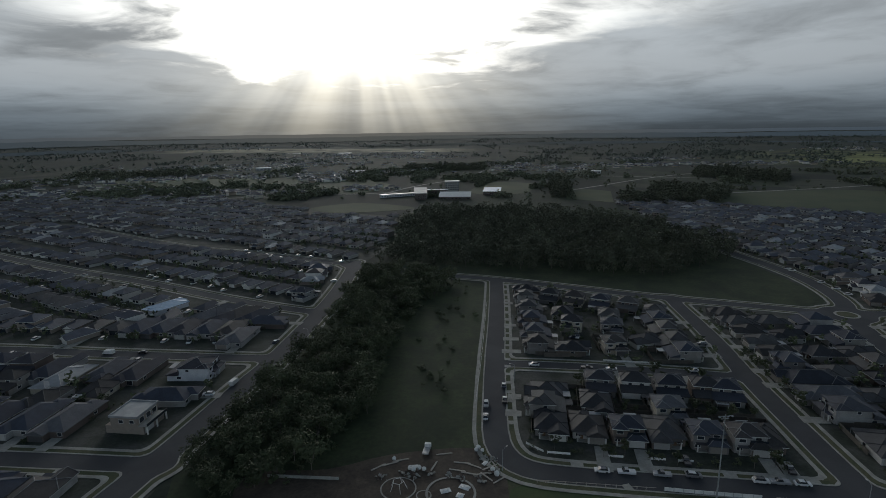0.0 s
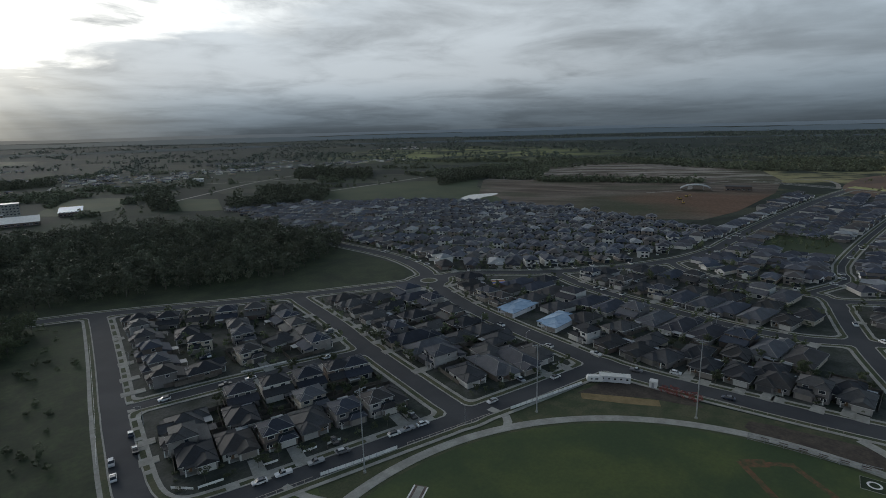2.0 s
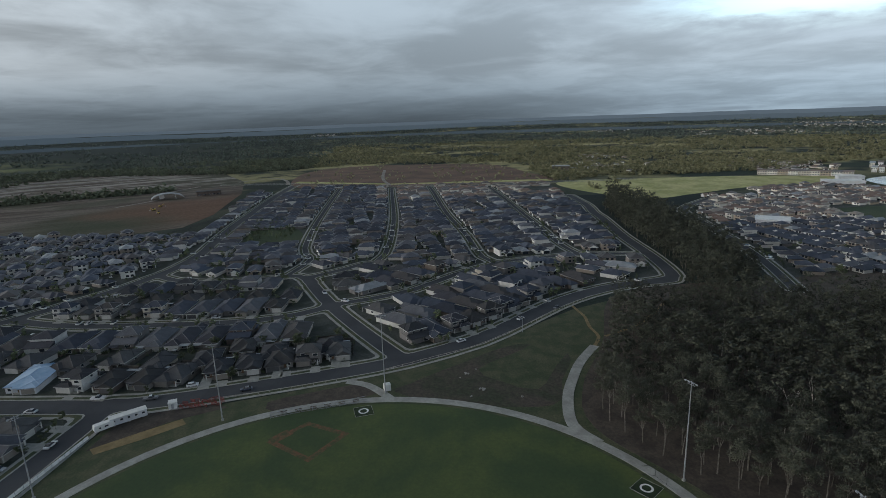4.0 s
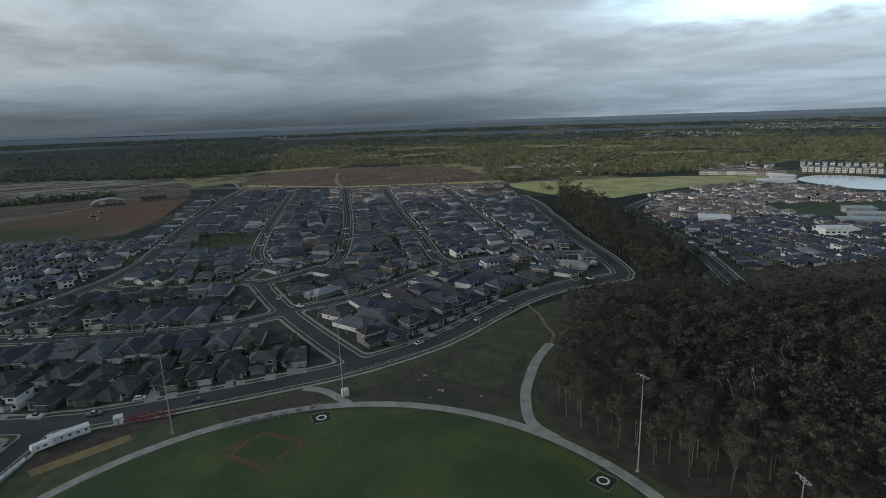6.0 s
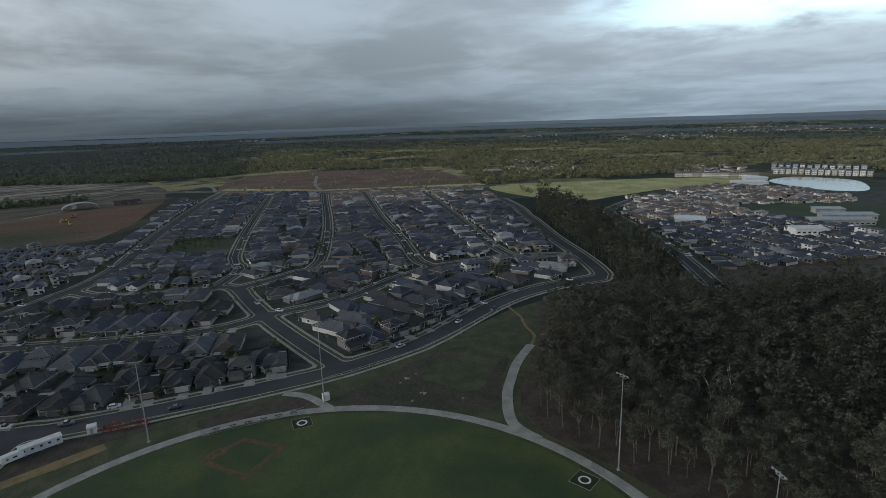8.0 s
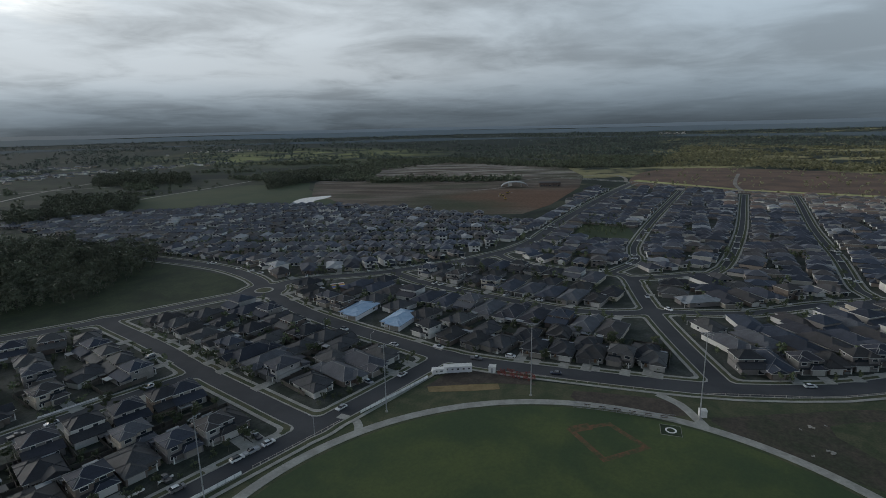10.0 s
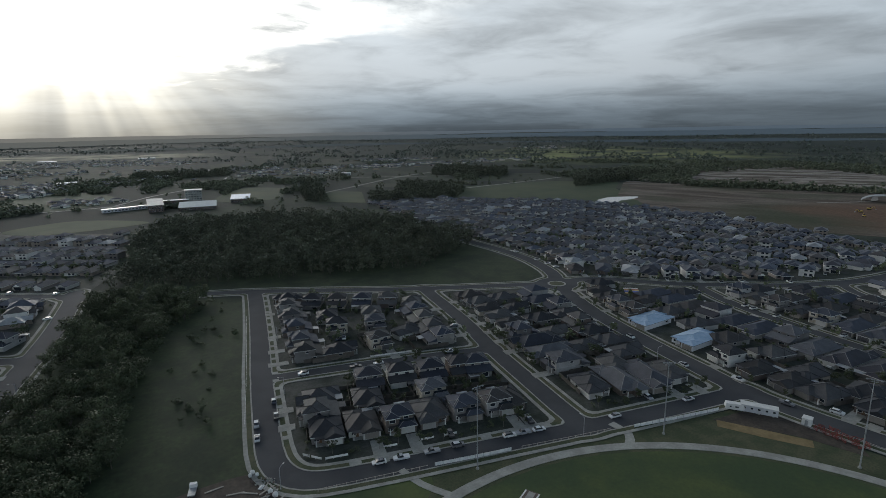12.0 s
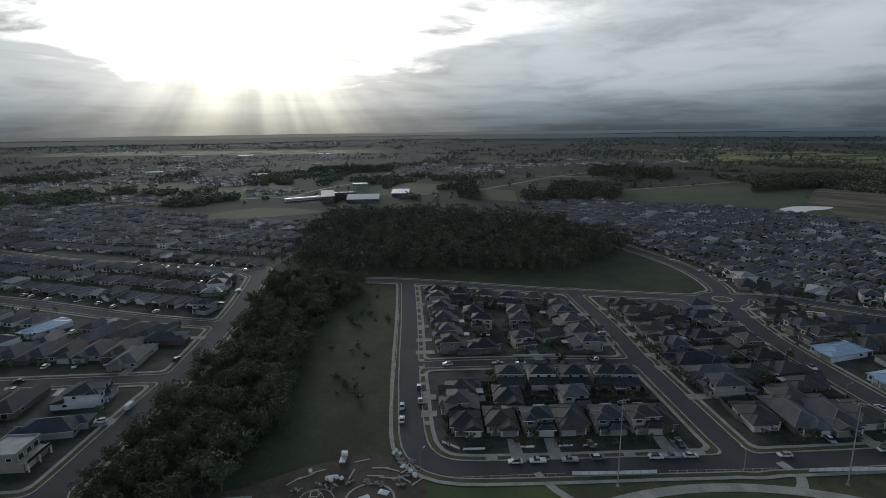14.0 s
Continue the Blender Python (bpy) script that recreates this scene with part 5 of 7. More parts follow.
far_houses("eastern_houses", sunny, "cream houses with brown tiled roofs in the east, sunlight painted in", CREAMWALLS, SUNLITROOFS)

# scattered towns towards the horizon
towns = []
for cx, cy, wide, deep, count in ((-364, 2300, 300, 120, 90), (-120, 2100, 260, 100, 80), (647, 1780, 130, 60, 90), (-1239, 2900, 400, 120, 80), (1501, 2147, 180, 90, 30), (880, 1500, 200, 100, 30), (300, 1500, 300, 120, 60),
                                  (-700, 1600, 400, 160, 130), (-300, 1300, 260, 90, 90), (-900, 1150, 300, 120, 130), (-520, 1250, 240, 60, 90), (-640, 960, 240, 60, 90), (-330, 900, 120, 50, 45), (-420, 1750, 300, 90, 80), (-250, 1150, 60, 60, 35), (230, 1350, 120, 90, 45), (760, 1500, 110, 60, 45), (520, 1480, 120, 70, 45), (60, 1600, 180, 60, 50), (-560, 2050, 300, 60, 70), (-150, 960, 50, 40, 20)):
    for _ in range(count):
        towns.append((cx + rng.gauss(0, wide * 0.5), cy + rng.gauss(0, deep * 0.5), rng.uniform(0, 360), 0.3))
eastern = []
for cx, cy, wide, deep, count in ((2577, -1954, 300, 200, 110), (2457, -2164, 260, 200, 110), (2303, -1473, 260, 160, 70), (3045, -1013, 160, 100, 24), (3600, 660, 160, 100, 24), (1050, -330, 120, 50, 22), (950, -640, 110, 80, 40), (1300, -420, 160, 80, 30)):
    for _ in range(count):
        eastern.append((cx + rng.gauss(0, wide * 0.5), cy + rng.gauss(0, deep * 0.5), rng.uniform(0, 360), 0.3))
far_houses("eastern_towns", eastern, "scattered cream houses among the eastern trees, painted as if sunlit", CREAMWALLS, SUNLITROOFS)
far_houses("distant_towns", towns, "scattered pale and dark houses towards the horizon", CREAMWALLS, FARROOFS)


# ---- yards: driveways, fences ----
drive, fence_sites = Mesh(), []
for x, y, turn, _ in SITES[:273]:
    c, s = math.cos(radians(turn)), math.sin(radians(turn))
    for wing in (3.0,):
        reach = 8.6
        while reach < 26 and from_kerb(x + c * wing + s * reach, y + s * wing - c * reach) > 0.2:
            reach += 0.6
        if reach < 25.5 and rng.random() < 0.75:
            q = [(wing - 1.9, -8.2), (wing + 1.9, -8.2), (wing + 2.2, -reach), (wing - 2.2, -reach)]
            pts = [(x + c * a - s * b, y + s * a + c * b, 0.27) for a, b in q]
            drive.poly(pts[::-1])
            for p, r in zip(pts, pts[1:] + pts[:1]):
                drive.poly([p, r, (r[0], r[1], 0.02), (p[0], p[1], 0.02)])
def crossing(x0, y0, x1, y1, half):
    """A slab over the verge from the footpath to the kerb."""
    d = Vector((x1 - x0, y1 - y0)).normalized()
    pts = [(x0 - d.y * half, y0 + d.x * half), (x0 + d.y * half, y0 - d.x * half), (x1 + d.y * half, y1 - d.x * half), (x1 - d.y * half, y1 + d.x * half)]
    drive.poly([(*p, 0.285) for p in pts])
    for p, r in zip(pts, pts[1:] + pts[:1]):
        drive.poly([(*p, 0.285), (*p, 0.02), (*r, 0.02), (*r, 0.285)])


# close-set drives along the west and south fronts of the compact block
loop = rounded(ROADS["estate_loop"][1], False, 1.0)
gone = 0.0
for (x0, y0), (x1, y1) in zip(loop, loop[1:]):
    gone += math.dist((x0, y0), (x1, y1))
    d = Vector((x1 - x0, y1 - y0)).normalized()
    step = 7.4 if x0 < 22 else 10.5
    if gone > step and (165 < y0 < 345 and x0 < 40 or 36 < x0 < 108):
        crossing(x0 - d.y * 4.3, y0 + d.x * 4.3, x0 - d.y * 6.9, y0 + d.x * 6.9, 1.15 if x0 < 22 else 1.9)
        gone = 0.0
setting("driveway", drive, CONCRETE, "pale concrete driveways crossing the verge", "driveway")


def make_fence():
    """Three sides of a back yard in upright metal sheets, one object for each side."""
    f = thing("yard_fence", "dark metal sheet fence round a back yard", "fence", "yard fences")
    for name, (a, b) in (("side_run", ((-6.4, -2), (-6.4, 14.5))), ("side_run", ((6.4, -2), (6.4, 14.5))), ("rear_run", ((-6.4, 14.5), (6.4, 14.5)))):
        m = Mesh()
        n = int(math.dist(a, b) / 1.2) + 1
        across = Vector((a[1] - b[1], b[0] - a[0])).normalized() * 0.05
        for k in range(n + 1):
            px, py = a[0] + (b[0] - a[0]) * k / n, a[1] + (b[1] - a[1]) * k / n
            o = across * (1 if k % 2 else -1)
            for z in (0.0, 1.8):
                m.v += [(px + o.x - across.x, py + o.y - across.y, z), (px + o.x + across.x, py + o.y + across.y, z)]
        for k in range(n):
            p, q = 4 * k, 4 * k + 4
            m.f += [(p, q, q + 2, p + 2), (q + 1, p + 1, p + 3, q + 3), (p + 2, q + 2, q + 3, p + 3)]
        m.m = [0] * len(m.f)
        part(name, m, FENCE, f)
    return f


FENCE_KIND = make_fence()
for x, y, turn, _ in SITES[:52]:
    put(FENCE_KIND, pose(x, y, 0.04, 0, 0, turn))


# ---- trees ----
def leaves(mesh, rng, centre, radius, count, size, squash=0.75):
    """A loose clump of leaf sprays."""
    for _ in range(count):
        d = Vector((rng.gauss(0, 1), rng.gauss(0, 1), rng.gauss(0, 1))).normalized()
        p = centre + Vector((d.x, d.y, d.z * squash)) * radius * rng.uniform(0.55, 1.08)
        q = (d + Vector((rng.uniform(-0.9, 0.9), rng.uniform(-0.9, 0.9), rng.uniform(-0.4, 0.9)))).to_track_quat("Z", "Y").to_matrix()
        a, b = size * rng.uniform(0.6, 1.2), size * rng.uniform(0.4, 0.9)
        mesh.poly([p + q @ Vector(v) for v in ((-a, -b * 0.4, 0), (a * 0.2, -b, 0.1 * a), (a, b * 0.4, 0), (-a * 0.2, b, -0.1 * a))])


def make_tree(label, seed, tall, spread, bare, leaf, clumps, per, size, category="tree", group="gum trees", name="tree", dead=False):
    """A tapered trunk, limbs that fork, and leaf clumps at their tips."""
    rng = random.Random(seed)
    t = thing(name, label, category, group)
    wood, crown = Mesh(), Mesh()
    r0 = tall * 0.0085 + 0.04
    lean = Vector((rng.uniform(-0.06, 0.06), rng.uniform(-0.06, 0.06), 1))
    fork = lean * tall * bare
    wood.bar((0, 0, -0.1), fork * 0.5, r0, r0 * 0.8)
    wood.bar(fork * 0.5, fork, r0 * 0.8, r0 * 0.62)
    tips = []
    limbs = max(3, clumps // 3)
    for k in range(limbs):
        w = 2 * math.pi * (k + rng.uniform(-0.3, 0.3)) / limbs
        reach = spread * rng.uniform(0.35, 0.8)
        mid = fork + Vector((math.cos(w) * reach * 0.5, math.sin(w) * reach * 0.5, tall * (1 - bare) * rng.uniform(0.2, 0.45)))
        end = fork + Vector((math.cos(w) * reach, math.sin(w) * reach, tall * (1 - bare) * rng.uniform(0.4, 0.92)))
        wood.bar(fork, mid, r0 * 0.42, r0 * 0.28, 5)
        wood.bar(mid, end, r0 * 0.28, r0 * 0.10, 4)
        tips += [end, mid + Vector((0, 0, tall * 0.08))]
        if dead:
            for _ in range(3):
                s = mid.lerp(end, rng.uniform(0.1, 0.8))
                wood.bar(s, s + Vector((rng.uniform(-1, 1), rng.uniform(-1, 1), rng.uniform(0.4, 1.4))) * spread * 0.35, r0 * 0.14, r0 * 0.05, 4)
    part("trunk", wood, DEADWOOD if dead else BARK, t)
    if dead:
        return t
    tips.append(fork + Vector((0, 0, tall * (1 - bare) * 0.85)))
    for k in range(clumps):
        at = tips[k % len(tips)] + Vector((rng.uniform(-1, 1), rng.uniform(-1, 1), rng.uniform(-0.5, 0.6))) * spread * 0.22
        leaves(crown, rng, at, spread * rng.uniform(0.24, 0.42), per, size)
    part("crown", crown, leaf, t)
    return t


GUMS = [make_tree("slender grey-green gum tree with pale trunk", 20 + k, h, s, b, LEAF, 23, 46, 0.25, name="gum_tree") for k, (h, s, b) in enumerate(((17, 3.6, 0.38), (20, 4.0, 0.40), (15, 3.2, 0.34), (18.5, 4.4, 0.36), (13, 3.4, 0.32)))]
DENSE = [make_tree("broad dark green tree with a dense crown", 40 + k, h, s, b, BUSH, 30, 34, 0.36, group="reserve trees") for k, (h, s, b) in enumerate(((11, 5.4, 0.14), (9, 5.0, 0.10), (12.5, 5.6, 0.18), (7, 4.6, 0.08)))]
SHRUBS = [make_tree("small bushy garden tree", 60 + k, h, s, b, BUSH, 9, 40, 0.24, group="garden trees", name="garden_tree") for k, (h, s, b) in enumerate(((4.2, 1.6, 0.3), (5.5, 2.0, 0.35), (3.2, 1.5, 0.22)))]


def scatter(poly, count, rng, apart, keep=lambda x, y: True):
    """Random points in a polygon, no two closer than apart."""
    xs, ys = [p[0] for p in poly], [p[1] for p in poly]
    n = count * 14
    px = np.array([rng.uniform(min(xs), max(xs)) for _ in range(n)])
    py = np.array([rng.uniform(min(ys), max(ys)) for _ in range(n)])
    out, cells = [], {}
    for k in np.flatnonzero(inside(poly, px, py)):
        x, y = float(px[k]), float(py[k])
        if not keep(x, y):
            continue
        key = (int(x // apart), int(y // apart))
        if any((x - a) ** 2 + (y - b) ** 2 < apart * apart for i in (-1, 0, 1) for j in (-1, 0, 1) for a, b in cells.get((key[0] + i, key[1] + j), ())):
            continue
        cells.setdefault(key, []).append((x, y))
        out.append((x, y))
        if len(out) >= count:
            break
    return out


def mass(name, protos, spots, label, low, high, materials, category="trees"):
    """Many trees in one mesh, from a few shapes, turned and scaled at random."""
    rng = np.random.default_rng(3)
    V, F, M, base = [], [], [], 0
    shapes = []
    for wood, crown in protos:
        v = np.array(wood.v + crown.v, float)
        f = np.array([q if len(q) == 4 else (*q, q[-1]) for q in wood.f if len(q) == 4] + [tuple(len(wood.v) + i for i in q) for q in crown.f], int)
        k = np.array([0] * sum(len(q) == 4 for q in wood.f) + [1] * len(crown.f), int)
        shapes.append((v, f, k))
    for x, y in spots:
        v, f, k = shapes[rng.integers(len(shapes))]
        a, s, sz = rng.uniform(0, 6.28), rng.uniform(low, high), rng.uniform(0.85, 1.2)
        c, d = math.cos(a) * s, math.sin(a) * s
        p = np.empty_like(v)
        p[:, 0], p[:, 1], p[:, 2] = x + c * v[:, 0] - d * v[:, 1], y + d * v[:, 0] + c * v[:, 1], height(x, y) + v[:, 2] * s * sz
        V.append(p)
        F.append(f + base)
        M.append(k)
        base += len(v)
    V, F, M = np.concatenate(V), np.concatenate(F), np.concatenate(M)
    me = bpy.data.meshes.new(name)
    me.vertices.add(len(V))
    me.vertices.foreach_set("co", V.ravel())
    me.loops.add(F.size)
    me.loops.foreach_set("vertex_index", F.ravel().astype(np.int32))
    me.polygons.add(len(F))
    me.polygons.foreach_set("loop_start", np.arange(0, F.size, 4, dtype=np.int32))
    for m in materials:
        me.materials.append(m)
    me.polygons.foreach_set("material_index", M.astype(np.int32))
    me.update()
    me.validate()
    return tagged(new(name, me), label, category, kind="stuff")


def rough_tree(seed, tall, spread, bare, clumps, per, size):
    rng = random.Random(seed)
    wood, crown = Mesh(), Mesh()
    wood.bar((0, 0, -0.2), (rng.uniform(-0.4, 0.4), rng.uniform(-0.4, 0.4), tall * (bare + 0.25)), tall * 0.016, tall * 0.006, 4)
    for _ in range(clumps):
        w, r = rng.uniform(0, 6.28), spread * rng.uniform(0.05, 0.72)
        at = Vector((math.cos(w) * r, math.sin(w) * r, tall * rng.uniform(bare, 0.92)))
        leaves(crown, rng, at, spread * rng.uniform(0.3, 0.46), per, size)
    return wood, crown


rng = random.Random(11)
FOREST = [(262, -92), (225, -80), (200, -64), (184, -58), (160, -57), (150, -58), (120, -82), (70, -102), (20, -150), (-10, -220), (110, -290), (225, -300), (250, -260), (254, -215), (256, -165), (266, -125)]
TRACK = [(148, -50), (159, -44.5), (177, -47.5), (192, -53.5), (206, -60.5), (221, -71)]
spots = scatter(FOREST, 1500, rng, 4.6, lambda x, y: all(math.dist((x, y), p) > 11 for p in TRACK))
spots.sort(key=lambda p: math.hypot(p[0] - 60, p[1]))
for x, y in spots[:165]:
    put(rng.choice(GUMS), pose(x, y, 0.05, 0, 0, rng.uniform(0, 360)) @ Matrix.Scale(rng.uniform(0.8, 1.15), 4))
mass("gum_forest", [rough_tree(80 + k, h, s, 0.22, 14, 13, 0.50) for k, (h, s) in enumerate(((18, 3.6), (21, 4.0), (15, 3.4), (19, 4.4)))], spots[165:], "dense grey-green gum forest beyond the oval", 0.8, 1.15, [BARK, LEAF])
for k, (x, y) in enumerate(((148, -109), (151, -119), (205, -120))):
    put(make_tree("bare bleached dead gum tree", 90 + k, 19, 5.5, 0.45, LEAF, 12, 0, 0.5, name="dead_tree", dead=True), pose(x, y, 0.05, 0, 0, 70 * k))

RESERVE = [(-64, 388), (-61, 350), (-64, 300), (-67, 250), (-74, 205), (-86, 150), (-70, 130), (-44, 140), (-38, 158), (-31, 176), (-30, 206), (-27, 252), (-20, 295), (6, 346), (-20, 368)]
thin = [(-63, 273), (-27, 287), (-24, 254), (-50, 236), (-65, 236)]
for x, y in scatter(RESERVE, 200, rng, 4.6, lambda x, y: not inside(thin, [x], [y])[0] or rng.random() < 0.15):
    put(rng.choice(DENSE), pose(x, y, 0.03, 0, 0, rng.uniform(0, 360)) @ Matrix.Scale(rng.uniform(0.7, 1.15), 4))
under = [rough_tree(150 + k, h, s, 0.02, 6, 10, 0.45) for k, (h, s) in enumerate(((2.6, 2.2), (3.6, 2.6), (1.8, 2.0)))]
mass("reserve_scrub", under, scatter(RESERVE, 420, rng, 3.4) + scatter([(-14, 206), (-13, 174), (0, 190), (9, 240), (17, 300), (12, 346), (-5, 295), (-22, 252)], 24, rng, 4.0, lambda x, y: noise.noise(Vector((x / 14, y / 22, 1.0))) > 0.05), "low dark green scrub under the reserve trees", 0.6, 1.2, [BARK, BUSH], "shrubs")
WOOD = [(-58, 404), (-20, 398), (20, 388), (60, 380), (110, 368), (150, 360), (172, 374), (212, 402), (228, 425), (224, 470), (190, 560), (120, 620), (30, 660), (-30, 640), (-52, 520), (-46, 440)]
mass("wood", [rough_tree(100 + k, h, s, 0.10, 15, 12, 0.72) for k, (h, s) in enumerate(((17, 5.4), (19, 5.0), (15, 5.8), (13, 5.0)))], scatter(WOOD, 950, rng, 6.0), "dark green wood behind the estate", 0.6, 1.3, [BARK, WOODLEAF])
BELT = [(300, -152), (325, -162), (373, -168), (443, -173), (530, -184), (575, -192), (640, -222), (690, -232), (600, -246), (520, -238), (430, -226), (380, -218), (300, -196), (270, -168)]
mass("tree_belt", [rough_tree(110 + k, h, s, 0.22, 12, 12, 0.62) for k, (h, s) in enumerate(((17, 4.4), (20, 4.6), (14, 4.6)))], scatter(BELT, 700, rng, 4.6), "belt of gum trees between two estates", 0.75, 1.2, [BARK, LEAF])

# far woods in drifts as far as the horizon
low_trees = [rough_tree(120 + k, h, s, 0.02, 5, 3, 2.4) for k, (h, s) in enumerate(((8.5, 5.4), (10, 5.8), (6.5, 5.4), (8.5, 6.2), (12, 4.8)))]
CLEARED = [[(-1600, 2450), (200, 2450), (200, 3050), (-1600, 3050)], [(200, 950), (265, 885), (225, 735), (165, 785)], [(230, 300), (540, 230), (540, 620), (335, 760), (230, 760)], [(700, -560), (860, -540), (1000, -760), (960, -860), (700, -840), (560, -720)], [(320, 740), (480, 560), (520, 400), (780, 640), (760, 800), (640, 860), (450, 870)], [(480, 200), (700, 230), (900, 215), (1010, 300), (900, 340), (600, 330)], [(838, -190), (1230, -215), (1330, 60), (1330, 170), (1200, 430), (1000, 380), (830, 240)], [(640, -200), (850, -200), (850, -500), (800, -640), (700, -720), (560, -700), (560, -600)], [(500, 250), (900, 220), (1200, 180), (1220, -120), (1050, -160), (640, -260), (600, -330), (720, -620), (560, -760), (300, -500), (300, -120)],
           [(500, 260), (870, 300), (1190, 440), (1250, 800), (1000, 820), (740, 660), (500, 640)], [(-60, 400), (230, 420), (520, 640), (335, 780), (200, 800), (-60, 820), (-330, 800), (-760, 840), (-800, 100), (-60, 60)],
           [(-270, 930), (-220, 1130), (-110, 1000), (-150, 900)], [(20, 860), (80, 1060), (160, 1020), (120, 860)], [(660, -210), (690, -340), (720, -480), (860, -560), (900, -300), (820, -170)]]
pick = np.random.default_rng(8)
fa, fr = np.radians(pick.uniform(-58, 145, 190000)), 650 + 3400 * pick.random(190000) ** 1.3
fx, fy = np.sin(fa) * fr, np.cos(fa) * fr
open_land = np.ones(fx.shape, bool)
for q in CLEARED:
    open_land &= ~inside(q, fx, fy)
near_woods, far, olive = [], [], []
for k in np.flatnonzero(open_land):
    x, y, r = float(fx[k]), float(fy[k]), float(fr[k])
    north = y > abs(x) * 0.6
    drift = 0.8 * noise.noise(Vector((x / 120, y / 210, 0.3))) + 0.3 * noise.noise(Vector((x / 700, y / 900, 2.3))) if north else noise.noise(Vector((x / 260, y / 360, 0.3)))
    hedge = 0.55 * noise.noise(Vector((x / 45, y / 90, 4.0)))
    want = drift + hedge + (0.50 if x > 700 and y < 1000 else 0.0) + 0.12 * (r > 2300)
    if rng.random() < (max(0.012 if r < 1300 else 0.0, (want - 0.14) * 9.0) if north else max(0.05, (want - 0.08) * 4.0)):
        # sunlit leaf colour to the east, hazed leaf colour beyond 1700 m
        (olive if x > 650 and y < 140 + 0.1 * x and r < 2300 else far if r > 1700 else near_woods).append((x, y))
NORTH_WOODS = [([(268, 742), (352, 706), (440, 850), (350, 930)], 330), ([(495, 1120), (605, 970), (710, 1150), (600, 1320)], 420), ([(600, 745), (690, 770), (800, 800), (905, 850), (830, 930), (690, 860)], 420),
               ([(150, 815), (178, 780), (215, 990), (185, 1020)], 130), ([(225, 722), (282, 700), (300, 780), (250, 800)], 110), ([(-120, 1390), (80, 1380), (100, 1480), (-130, 1500)], 240), ([(-900, 1260), (-620, 1240), (-600, 1330), (-950, 1380)], 240)]
copses = [p for poly, count in NORTH_WOODS for p in scatter(poly, count, rng, 6.0)]
mass("copses", [rough_tree(170 + k, h, s, 0.04, 9, 6, 1.3) for k, (h, s) in enumerate(((13, 5.4), (15, 5.8), (11, 5.6)))], copses, "dark broad-crowned copses behind the estate", 0.8, 1.2, [BARK, WOODLEAF])
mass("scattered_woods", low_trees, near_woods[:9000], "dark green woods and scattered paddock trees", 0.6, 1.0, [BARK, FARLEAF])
mass("eastern_woods", low_trees, olive[:9500], "olive-green gum woodland towards the east, leaves painted as sunlit", 0.6, 1.05, [BARK, SUNLITLEAF])
mass("far_woods", low_trees, far[:13500], "distant grey-green woods reaching the horizon, haze in their colour", 0.7, 1.25, [BARK, HAZYLEAF])

clump = [(762, 655), (778, 680), (812, 662), (850, 580), (905, 470), (925, 425), (896, 418), (862, 470), (815, 560)]
mass("works_trees", low_trees, scatter(clump, 300, rng, 5.0), "dark trees left standing on the cleared land", 0.8, 1.2, [BARK, FARLEAF])
bushes = scatter([(880, 205), (1140, 257), (1270, 190), (1286, 37), (1208, -141), (994, -189), (860, -200), (850, -20)], 150, rng, 8.0)
mass("works_bushes", low_trees, bushes, "scattered bushes on the brown cleared land", 0.3, 0.7, [BARK, SUNLITLEAF])
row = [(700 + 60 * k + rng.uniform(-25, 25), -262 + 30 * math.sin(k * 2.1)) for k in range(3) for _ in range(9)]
mass("field_trees", low_trees, row, "olive trees standing in the yellow field", 0.5, 0.9, [BARK, SUNLITLEAF])

# garden trees between the houses
gardens = scatter([(452, 176), (545, 184), (572, 186), (572, 146), (520, 130), (450, 122)], 70, rng, 4.0, lambda x, y: x > 478 or rng.random() < 0.3)
gardens = gardens[::-1]
for x, y, turn, _ in SITES[:900]:
    for _ in range(4):
        a, b = rng.uniform(-7, 7), rng.choice([rng.uniform(-15, -11.5), rng.uniform(13.5, 17.5)])
        c, s = math.cos(radians(turn)), math.sin(radians(turn))
        px, py = x + c * a - s * b, y + s * a + c * b
        if from_kerb(px, py) > (4.8 if px < 60 else 0.8) and clear_of(px, py, 8.0):
            gardens.append((px, py))
gardens = gardens[70:140] + gardens[:70] + gardens[140:]
for x, y in gardens[:70]:
    put(rng.choice(SHRUBS), pose(x, y, 0.2, 0, 0, rng.uniform(0, 360)) @ Matrix.Scale(rng.uniform(0.7, 1.2), 4))
mass("garden_trees", [rough_tree(140 + k, h, s, 0.25, 6, 7, 0.50) for k, (h, s) in enumerate(((4.5, 1.8), (6, 2.2), (3.4, 1.6)))], gardens[70:], "small trees and shrubs in the gardens", 0.7, 1.3, [BARK, BUSH])


hedges = []
for x, y, turn, _ in SITES[:150]:
    c, s = math.cos(radians(turn)), math.sin(radians(turn))
    for _ in range(9):
        a, b = rng.choice((-6.6, 6.6, rng.uniform(-6, 6))), rng.choice((rng.uniform(-14.5, -11.5), rng.uniform(12.5, 16.0), rng.uniform(-8, 12)))
        px, py = x + c * a - s * b, y + s * a + c * b
        if from_kerb(px, py) > 4.2 and (abs(a) > 6.3 or clear_of(px, py, 10.5)):
            hedges.append((px, py))
mass("garden_hedges", under, hedges, "low dark shrubs along fences and garden beds", 0.35, 0.7, [BARK, BUSH], "shrubs")


